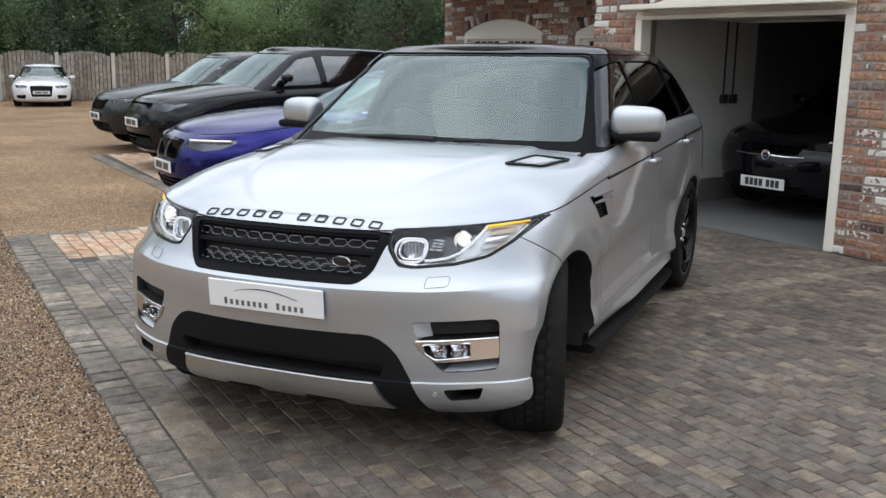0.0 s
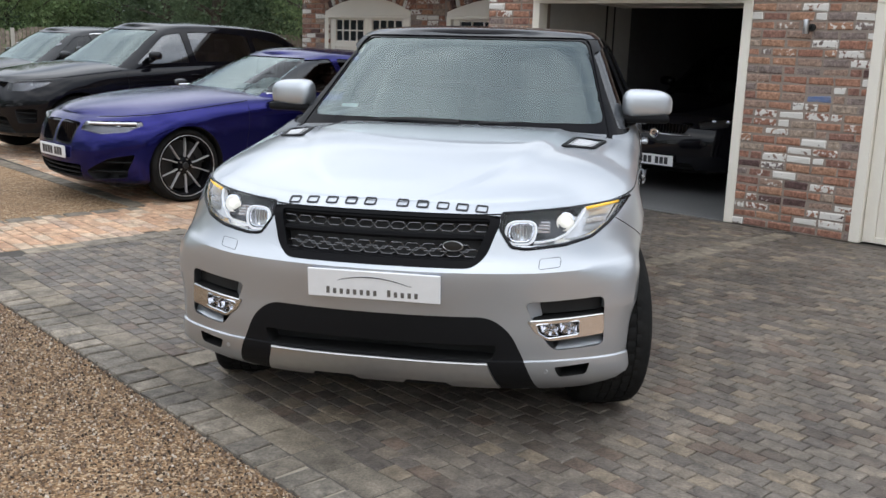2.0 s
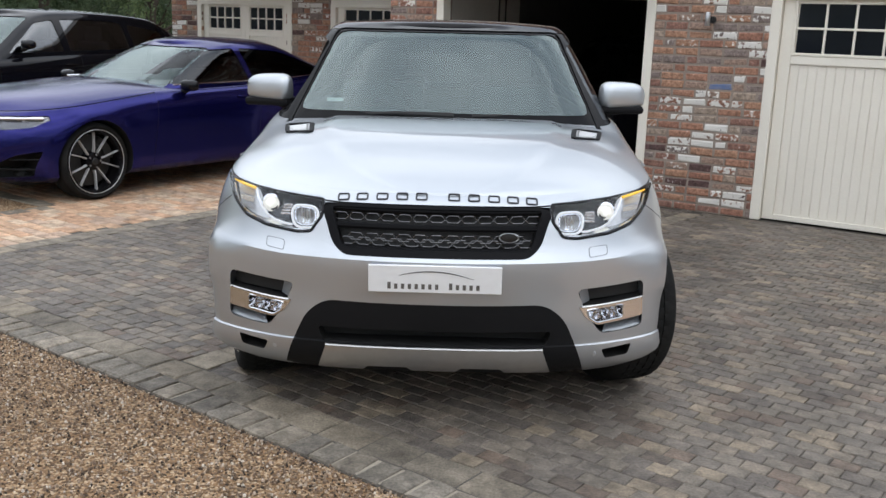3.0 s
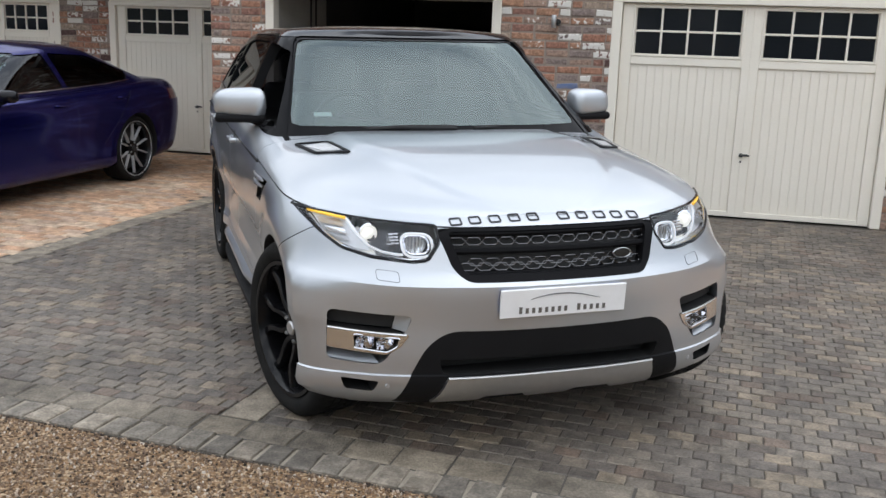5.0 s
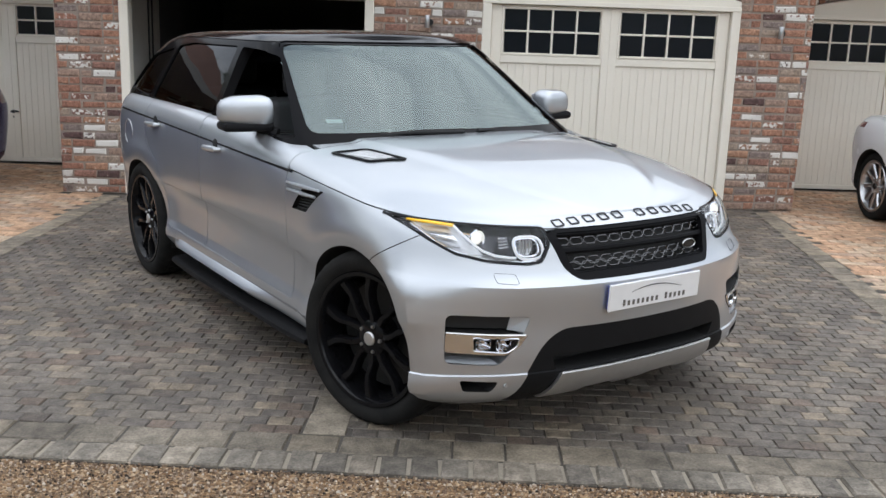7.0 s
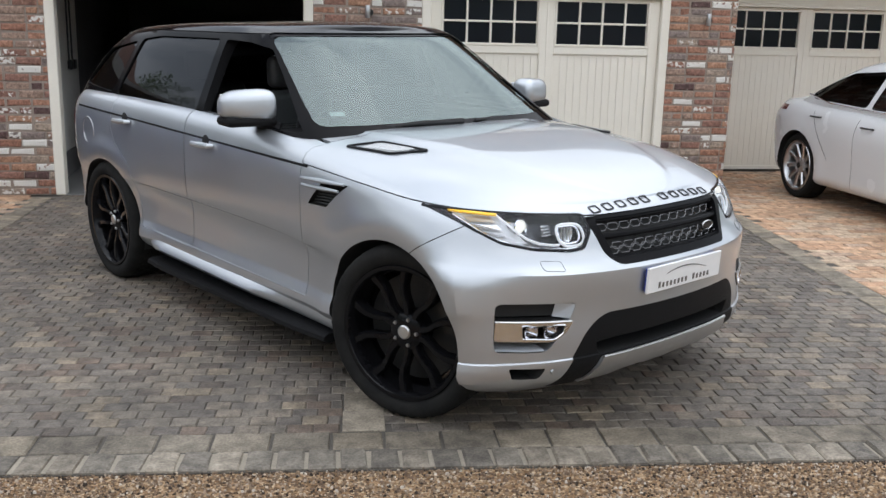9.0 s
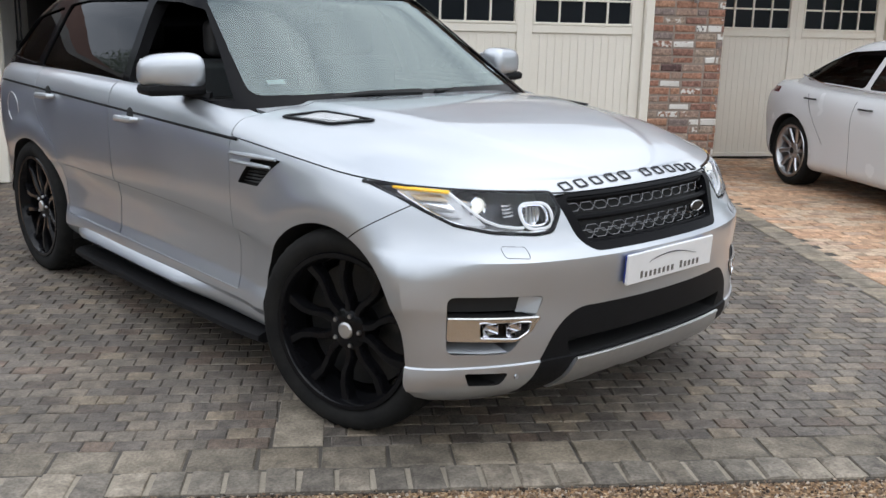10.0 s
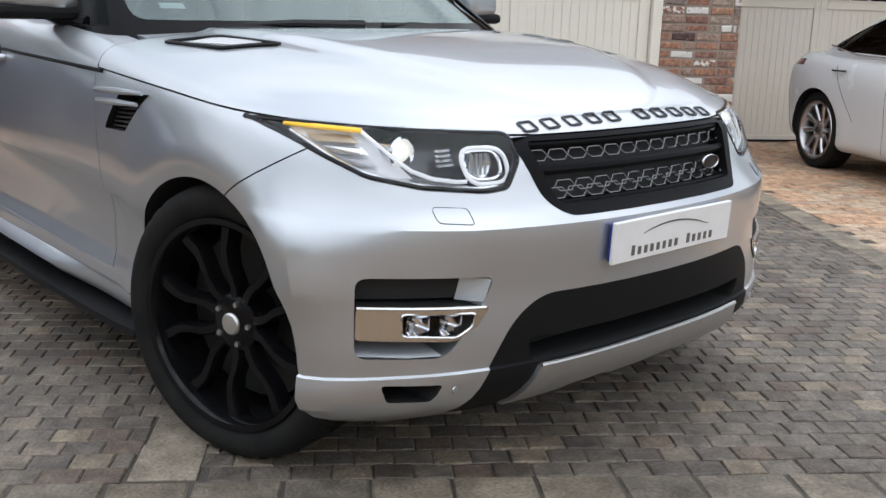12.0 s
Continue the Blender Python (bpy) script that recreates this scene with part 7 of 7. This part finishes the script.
def four_by_four(front_o=0.76, base=2.923, rear_o=0.95, hw=0.98, edge_up=0.0, roof_up=0.0):
    back = base + rear_o
    return Shape(
        nose=[(0, -front_o + 0.15), (0.08, -front_o + 0.06), (0.25, -front_o + 0.015), (0.5, -front_o), (0.7, -front_o + 0.02), (0.85, -front_o + 0.06), (0.95, -front_o + 0.11), (1.0, -front_o + 0.16)],
        tail=[(0, back - 0.14), (0.2, back - 0.05), (0.5, back), (0.8, back - 0.02), (1.0, back - 0.08)],
        side=[(0, hw * 0.91), (0.06, hw * 0.965), (0.2, hw * 0.97), (0.45, hw * 0.98), (0.6, hw), (0.75, hw), (0.86, hw * 0.985), (0.93, hw * 0.965), (0.97, hw * 0.94), (1.0, hw * 0.90)],
        bottom=[(-0.7, 0.25), (0.5, 0.30), (base, 0.30), (back, 0.36)],
        edge=[(-0.7, 0.93 + edge_up), (-0.3, 0.975 + edge_up), (0.3, 1.045 + edge_up), (0.62, 1.075 + edge_up), (1.5, 1.12 + edge_up), (2.6, 1.145 + edge_up), (back, 1.15 + edge_up)],
        crown=[(-0.7, 0.02), (-0.3, 0.06), (0.3, 0.085), (0.6, 0.08), (0.9, 0.0), (back, 0.0)], crown_p=3.2,
        lf=0.62, nf=2.2, mf=2.5, lr=0.42, base=base, hub_z=0.378, arch=0.44, flare_by=0.016, wy=None, levels=LEV,
        cab=dict(base=[(0.3, 1.04 + edge_up), (back, 1.10 + edge_up)], roof=[(0.5, 1.52 + roof_up), (1.25, 1.60 + roof_up), (1.9, 1.63 + roof_up), (2.6, 1.615 + roof_up), (3.3, 1.56 + roof_up), (back, 1.50 + roof_up)], crown=0.05,
                 front=[(0, 0.40), (0.5, 0.80), (0.85, 1.09), (1.0, 1.28)], rear=[(0, back - 0.08), (0.3, back - 0.12), (0.7, back - 0.27), (1.0, back - 0.55)],
                 width=[(0, hw * 0.935), (0.1, hw * 0.925), (0.5, hw * 0.84), (0.85, hw * 0.745), (0.95, hw * 0.71), (1.0, hw * 0.665)], lf=0.36, nf=3.6, mf=2.2))


WIN4 = [rounded([(0.83, 1.135), (1.30, 1.50), (1.55, 1.535), (1.60, 1.155)], 0.03, 4), rounded([(1.69, 1.160), (1.66, 1.545), (2.30, 1.545), (2.60, 1.515), (2.63, 1.185)], 0.04, 4), rounded([(2.70, 1.195), (2.68, 1.505), (3.22, 1.42), (3.34, 1.23)], 0.05, 4)]
SCR4 = rounded([(-0.805, 1.075), (-0.625, 1.565), (0.625, 1.565), (0.805, 1.075)], 0.05, 4)
REAR4 = rounded([(-0.72, 1.17), (-0.60, 1.50), (0.60, 1.50), (0.72, 1.17)], 0.05, 4)
other_car("suv", "gloss black estate four-wheel-drive car parked nose out", BUILD @ pose(-8.15, -2.62, 0), four_by_four(), M["black_paint"], wins=WIN4, screen=SCR4, rear_screen=REAR4,
          lamp=rounded([(0.47, 0.90), (0.50, 0.81), (0.75, 0.81), (0.88, 0.88), (0.91, 0.935), (0.60, 0.92)], 0.015, 2), grilles=[rounded([(-0.45, 0.905), (-0.40, 0.745), (0.40, 0.745), (0.45, 0.905)], 0.03, 3)],
          intakes=[rounded([(-0.50, 0.50), (-0.58, 0.30), (0.58, 0.30), (0.50, 0.50)], 0.04, 3), rounded([(0.64, 0.60), (0.66, 0.43), (0.85, 0.44), (0.87, 0.61)], 0.03, 3), rounded([(-0.87, 0.61), (-0.85, 0.44), (-0.66, 0.43), (-0.64, 0.60)], 0.03, 3)],
          seams=[((0.66, 0.42), (0.66, 1.06)), ((1.81, 0.42), (1.81, 1.12)), ((2.46, 0.60), (2.76, 0.92))], hub_r=0.384, tyre_w=0.272, rim_r=0.285, rim_m=M["rim_black"], spokes="split", n_spoke=5,
          handles=((1.66, 1.0), (2.6, 1.03)), plate_at=(-0.775, 0.64), mirror=(0.995, 1.03, 1.245), mirror_m="black_paint", hood_line=[((-0.56, 0.93), (0.60, 1.055))], seat_top=1.33, first_glass="bright_glass", tint="bright_glass")
other_car("crossover", "dark grey crossover car with bright window trim, parked nose out", BUILD @ pose(-11.3, -2.25, 0), four_by_four(0.78, 2.95, 0.90, 0.96, -0.08, -0.10), M["grey_paint"],
          wins=[[(y, z - 0.09) for y, z in w] for w in WIN4], screen=[(x * 0.97, z - 0.09) for x, z in SCR4], rear_screen=[(x * 0.97, z - 0.09) for x, z in REAR4],
          lamp=rounded([(0.46, 0.80), (0.52, 0.745), (0.72, 0.75), (0.84, 0.80), (0.88, 0.845), (0.60, 0.83)], 0.015, 2), grilles=[rounded([(-0.40, 0.80), (-0.34, 0.62), (0.34, 0.62), (0.40, 0.80)], 0.04, 3)],
          intakes=[rounded([(-0.48, 0.44), (-0.52, 0.29), (0.52, 0.29), (0.48, 0.44)], 0.04, 3)], seams=[((0.66, 0.42), (0.66, 0.98)), ((1.81, 0.42), (1.81, 1.03))],
          hub_r=0.372, tyre_w=0.25, rim_r=0.262, rim_m=M["metal_dark"], spokes="thin", n_spoke=5, plate_at=(-0.795, 0.53), mirror=(0.975, 1.0, 1.15), mirror_m="grey_paint",
          chrome_line=[(0.70, 1.0, 1.28), (0.70, 1.6, 1.47), (0.70, 2.4, 1.48), (0.74, 3.1, 1.33), (0.86, 3.3, 1.10)], seat_top=1.24)
# black crossover in the open garage
other_car("crossover", "black crossover car standing inside the open garage", BUILD @ pose(-1.335, 1.68, 0.004), four_by_four(0.82, 2.6, 0.80, 0.88, -0.09, -0.06), M["black_paint"],
          wins=[[(y * 0.92, z - 0.09) for y, z in w] for w in WIN4], screen=[(x * 0.88, z - 0.07) for x, z in SCR4], rear_screen=[(x * 0.88, z - 0.07) for x, z in REAR4],
          lamp=rounded([(0.42, 0.80), (0.46, 0.735), (0.66, 0.745), (0.78, 0.79), (0.83, 0.855), (0.60, 0.835)], 0.015, 2), grilles=[rounded([(-0.40, 0.78), (-0.34, 0.65), (0.34, 0.65), (0.40, 0.78)], 0.03, 3)],
          intakes=[rounded([(-0.42, 0.36), (-0.46, 0.27), (0.46, 0.27), (0.42, 0.36)], 0.03, 3)], seams=[], hub_r=0.34, tyre_w=0.22, rim_r=0.235, rim_m=M["metal_dark"], spokes="thin", n_spoke=5, plate_at=(-0.838, 0.378), mirror=(0.90, 0.95, 1.14), mirror_m="black_paint", seat_top=1.2)
root_vx = thing("badge", "chrome round badge with thin chrome bars on a black grille", "badge", BUILD @ pose(-1.335, 1.68 - 0.815, -0.04))
bm = bmesh.new()
spin(bm, [(0.0, -0.012), (0.030, -0.010), (0.045, -0.012), (0.052, -0.006), (0.052, 0.01)], "y", (0, 0, 0.70), 24)
part("badge_disc", bm, M["chrome"], root_vx)
for sx in (-1, 1):
    bm = bmesh.new()
    tube(bm, [(sx * 0.06, 0.0, 0.70), (sx * 0.20, 0.008, 0.695), (sx * 0.40, 0.05, 0.70)], [0.009, 0.007, 0.005], 6)
    part("badge_wing", bm, M["chrome"], root_vx)
# white saloons
T = saloon(0.84, 2.875, 0.76, 0.925, [(-0.85, 0.66), (-0.4, 0.77), (0.2, 0.86), (0.7, 0.905), (1.6, 0.93), (2.7, 0.96), (3.25, 0.99), (3.64, 0.98)], 0.99, 0.335,
           [(0.6, 1.22), (1.4, 1.36), (1.9, 1.40), (2.4, 1.39), (3.1, 1.26), (3.8, 1.06)], [(0, 0.45), (0.5, 0.95), (0.85, 1.33), (1.0, 1.58)], [(0, 3.42), (0.3, 3.28), (0.6, 3.02), (1.0, 2.50)])
LAMP_T = rounded([(0.42, 0.66), (0.46, 0.60), (0.70, 0.605), (0.82, 0.68), (0.80, 0.70), (0.58, 0.675)], 0.012, 2)
WIN_T = [rounded([(0.85, 0.985), (1.42, 1.315), (1.80, 1.335), (1.86, 0.99)], 0.03, 3), rounded([(1.93, 0.995), (1.88, 1.335), (2.4, 1.30), (2.95, 1.09), (2.86, 1.02)], 0.05, 3)]
SCR_T = rounded([(-0.71, 0.93), (-0.53, 1.33), (0.53, 1.33), (0.71, 0.93)], 0.05, 4)
REAR_T = rounded([(-0.64, 1.05), (-0.49, 1.32), (0.49, 1.32), (0.64, 1.05)], 0.05, 4)
other_car("saloon_car", "white electric saloon car parked nose out before a garage door", BUILD @ pose(5.90, -3.23, 0), T, M["white_paint"], wins=WIN_T, screen=SCR_T, rear_screen=REAR_T, lamp=LAMP_T, grilles=[], intakes=[rounded([(-0.5, 0.32), (-0.46, 0.24), (0.46, 0.24), (0.5, 0.32)], 0.03, 3)],
          seams=[((0.64, 0.27), (0.68, 0.92)), ((1.90, 0.25), (1.90, 0.94)), ((2.32, 0.46), (2.72, 0.97))], hub_r=0.336, tyre_w=0.235, rim_r=0.252, rim_m=M["steel"], spokes="blade", n_spoke=10, handles=((1.72, 0.83), (2.58, 0.86)),
          rear_lamps=(rounded([(0.60, 0.935), (0.63, 0.870), (1.0, 0.885), (1.0, 0.935)], 0.012, 2),), mirror=(0.92, 0.95, 0.97), mirror_m="white_paint", chrome_line=[(0.80, 0.85, 0.965), (0.812, 1.6, 0.972), (0.81, 2.5, 0.995), (0.79, 2.93, 1.06)], seat_top=1.14)
A = saloon(0.86, 2.81, 0.95, 0.92, [(-0.85, 0.70), (-0.4, 0.80), (0.2, 0.88), (0.75, 0.93), (1.6, 0.95), (2.7, 0.99), (3.4, 1.0), (3.76, 0.98)], 1.0, 0.33,
           [(0.6, 1.20), (1.4, 1.335), (1.9, 1.38), (2.4, 1.37), (3.1, 1.27), (3.7, 1.12)], [(0, 0.55), (0.5, 0.95), (0.85, 1.30), (1.0, 1.55)], [(0, 3.55), (0.3, 3.40), (0.6, 3.10), (1.0, 2.60)])
other_car("saloon_car", "white saloon car parked far off by the wooden fence", pose(-23.0, 19.6, -0.285, 0, 0, 45) @ Matrix.Diagonal((0.97, 0.97, 0.94, 1)), A, M["white_paint"], wins=WIN_T, screen=SCR_T, rear_screen=REAR_T, lamp=rounded([(0.42, 0.72), (0.46, 0.64), (0.72, 0.63), (0.82, 0.70), (0.80, 0.735), (0.58, 0.735)], 0.012, 2),
          grilles=[rounded([(-0.36, 0.72), (-0.30, 0.36), (0.30, 0.36), (0.36, 0.72)], 0.04, 3)], intakes=[rounded([(0.48, 0.42), (0.50, 0.28), (0.76, 0.30), (0.78, 0.40)], 0.03, 3), rounded([(-0.78, 0.40), (-0.76, 0.30), (-0.50, 0.28), (-0.48, 0.42)], 0.03, 3)],
          seams=[], hub_r=0.33, tyre_w=0.235, rim_r=0.25, rim_m=M["steel"], spokes="thin", n_spoke=5, plate_at=(-0.885, 0.50), mirror=(0.97, 0.95, 0.98), mirror_m="white_paint", seat_top=1.12)


# ---- fence and trees ----
F0, F1 = Vector((-30.5, 16.8, -0.29)), Vector((-13.2, 34.9, -0.29))
fence = thing("fence", "weathered wooden panel fence with arched tops and concrete posts", "fence")
run = (F1 - F0)
n_p = int(run.length / 1.9)
frng = random.Random(4)
turn = math.degrees(math.atan2(run.y, run.x))
for i in range(n_p):
    base = Matrix.Translation(F0 + run * (i / n_p)) @ pose(0, 0, 0, 0, 0, turn)
    bm = bmesh.new()
    box(bm, -0.065, 0.065, -0.06, 0.05, 0, 1.74, 0.01)
    bm.transform(base)
    part("post", bm, M["post"], fence)
    n = 13
    for k in range(n):
        x0, x1 = 0.06 + 1.78 * k / n, 0.06 + 1.78 * (k + 1) / n - 0.022
        u = (k + 0.5) / n * 2 - 1
        top = 1.52 + 0.28 * math.sqrt(max(0.0, 1 - u * u * 0.95)) - 0.02 * frng.random()
        bm = bmesh.new()
        box(bm, x0, x1, -0.014 + (0.012 if k % 2 else 0), 0.0 + (0.012 if k % 2 else 0), 0.06, top)
        bm.transform(base)
        part("board", bm, M["fence"], fence, smooth=False)
    for z in (0.35, 1.35):
        bm = bmesh.new()
        box(bm, 0.05, 1.85, 0.013, 0.045, z, z + 0.07, 0.004)
        bm.transform(base)
        part("rail", bm, M["fence"], fence)


def leaf_mat(name, a, b):
    m = bpy.data.materials.new(name)
    m.use_nodes = True
    n, l = m.node_tree.nodes, m.node_tree.links
    bs = n["Principled BSDF"]
    bs.inputs["Roughness"].default_value = 0.6
    bs.inputs["Specular IOR Level"].default_value = 0.2
    geo, ramp = n.new("ShaderNodeNewGeometry"), n.new("ShaderNodeValToRGB")
    ramp.color_ramp.elements[0].color, ramp.color_ramp.elements[1].color = (*a, 1), (*b, 1)
    l.new(geo.outputs["Random Per Island"], ramp.inputs["Fac"])
    l.new(ramp.outputs["Color"], bs.inputs["Base Color"])
    tr, mx = n.new("ShaderNodeBsdfTranslucent"), n.new("ShaderNodeMixShader")
    l.new(ramp.outputs["Color"], tr.inputs["Color"])
    mx.inputs[0].default_value = 0.42
    out = n["Material Output"]
    l.new(bs.outputs[0], mx.inputs[1])
    l.new(tr.outputs[0], mx.inputs[2])
    l.new(mx.outputs[0], out.inputs["Surface"])
    m.diffuse_color = (*a, 1)
    return m


LEAF = [leaf_mat("leaves_dark", (0.062, 0.098, 0.056), (0.135, 0.190, 0.108)), leaf_mat("leaves_mid", (0.105, 0.160, 0.080), (0.225, 0.305, 0.150)), leaf_mat("leaves_light", (0.155, 0.225, 0.105), (0.300, 0.400, 0.190))]


def leaves(centres, count, seed, floor_z, small, large):
    """Many small leaves on the outside of rounded clumps, turned roughly outwards."""
    rs = np.random.RandomState(seed)
    c = np.array([tuple(p) for p, _ in centres])
    rad = np.array([k for _, k in centres])
    at = rs.choice(len(rad), count, p=rad ** 2 / np.sum(rad ** 2))
    d = rs.normal(size=(count, 3))
    d /= np.linalg.norm(d, axis=1)[:, None]
    p = c[at] + d * (rad[at] * rs.rand(count) ** 0.3)[:, None]
    p = p[p[:, 2] > floor_z]
    d = d[:len(p)]
    k = len(p)
    s = rs.uniform(small, large, k)[:, None]
    nrm = d + rs.normal(size=(k, 3)) * 0.55
    u = np.cross(nrm, rs.normal(size=(k, 3)))
    u /= np.linalg.norm(u, axis=1)[:, None]
    w = np.cross(nrm, u)
    w = w / np.linalg.norm(w, axis=1)[:, None] * s * 0.6
    u = u * s
    v = np.stack([p - u, p + w - u * 0.1, p + u, p - w + u * 0.1], axis=1).reshape(-1, 3)
    f = np.arange(4 * k).reshape(-1, 4)
    return v.tolist(), f.tolist()


def tree(x, y, h, r, kind, seed, trunk=0.14, low=0.12, count=2600):
    rg = random.Random(seed)
    root = thing("tree", ("dark dense", "mid green", "fresh green")[kind] + " leafy tree behind the yard", "tree", pose(x, y, ground_z(x, y)), group="trees behind the yard")
    bm = bmesh.new()
    tips = []
    lean = Vector((rg.uniform(-0.06, 0.06), rg.uniform(-0.06, 0.06), 1))
    path = [lean * (h * 0.86 * i / 7) + Vector((rg.uniform(-0.1, 0.1), rg.uniform(-0.1, 0.1), 0)) * (i > 0) for i in range(8)]
    tube(bm, path, [trunk * (1 - 0.8 * i / 7) + 0.02 for i in range(8)], 8)
    for i in range(15):
        k = rg.randrange(1, 7)
        p = path[k]
        a = rg.uniform(0, 2 * math.pi)
        ln = r * rg.uniform(0.55, 1.0) * (1.05 - 0.55 * k / 7)
        q = p + Vector((math.cos(a) * ln * 0.5, math.sin(a) * ln * 0.5, ln * rg.uniform(0.15, 0.4)))
        e = p + Vector((math.cos(a) * ln, math.sin(a) * ln, ln * rg.uniform(0.25, 0.8)))
        tube(bm, [p, q, e], [trunk * 0.35, trunk * 0.22, 0.015], 5)
        tips += [q, e, (q + e) / 2]
    part("trunk", bm, M["bark"], root)
    centres = [(t, rg.uniform(0.30, 0.6) * r * 0.5) for t in tips] + [(Vector((rg.gauss(0, r * 0.36), rg.gauss(0, r * 0.36), h * rg.uniform(low + 0.05, 0.98))), r * rg.uniform(0.18, 0.42)) for _ in range(30)]
    V0, F0_ = leaves(centres, count, seed, h * low, 0.030, 0.075)
    ob = chunk(V0, F0_, "crown", LEAF[kind], root)
    return root


trng = random.Random(21)
side = run.normalized()
back = Vector((-side.y, side.x, 0))
for i in range(22):
    t = i / 21
    p = F0 + run * (t * 1.25 - 0.05) + back * trng.uniform(1.8, 4.5)
    tree(p.x, p.y, trng.uniform(3.6, 7.4), trng.uniform(1.5, 2.7), trng.choice((0, 0, 1, 1, 2)), 100 + i, low=0.02, count=12500)
for i in range(16):
    t = i / 15
    p = F0 + run * (t * 1.5 - 0.1) + back * trng.uniform(8.0, 12.0)
    tree(p.x, p.y, trng.uniform(8.0, 11.0), trng.uniform(2.8, 3.6), trng.choice((0, 0, 1)), 300 + i, low=0.02, count=12500)
# taller trees closer in, behind the left wing
for i, (x, y, h) in enumerate(((-14.5, 28.5, 9.5), (-11.0, 29.5, 10.0), (-17.0, 30.0, 9.0), (-7.5, 30.5, 10.5), (-12.5, 33.5, 11.0), (-4.5, 32.0, 10.5))):
    tree(x, y, h, 2.3, (0, 1, 0, 1, 0, 1)[i], 500 + i, trunk=0.2, low=0.16, count=12500)

# the wood behind, too far off to tell its leaves apart
wrng = random.Random(77)
clumps = []
for i in range(900):
    t = wrng.uniform(-0.25, 1.6)
    p = F0 + run * t + back * wrng.uniform(12.0, 17.0)
    hmax = 7.0 + 2.5 * math.sin(t * 9.0) + 1.6 * math.sin(t * 23.0 + 1.0)
    p.z = -0.3 + hmax * wrng.random() ** 0.8
    clumps.append((p, wrng.uniform(0.5, 1.3)))
V0, F0_ = leaves(clumps, 130000, 77, -0.3, 0.06, 0.13)
wood = chunk(V0, F0_, "woodland", LEAF[0])
tagged(wood, "dense dark green woodland behind the fence", "woodland", kind="stuff")

# unseen trees added behind the camera; they darken low reflections in the car paint
unseen_trees = []
for i in range(700):
    a = math.radians(wrng.uniform(150, 385))
    d = wrng.uniform(27.0, 33.0)
    top = 5.5 + 1.5 * math.sin(a * 7.0) + 1.0 * math.sin(a * 17.0)
    unseen_trees.append((Vector((d * math.cos(a), d * math.sin(a), -0.3 + top * wrng.random() ** 0.8)), wrng.uniform(0.8, 1.6)))
V0, F0_ = leaves(unseen_trees, 40000, 78, -0.3, 0.14, 0.26)
wood = chunk(V0, F0_, "woodland", LEAF[1])
tagged(wood, "unseen mid green trees added to darken reflections", "woodland", kind="stuff")
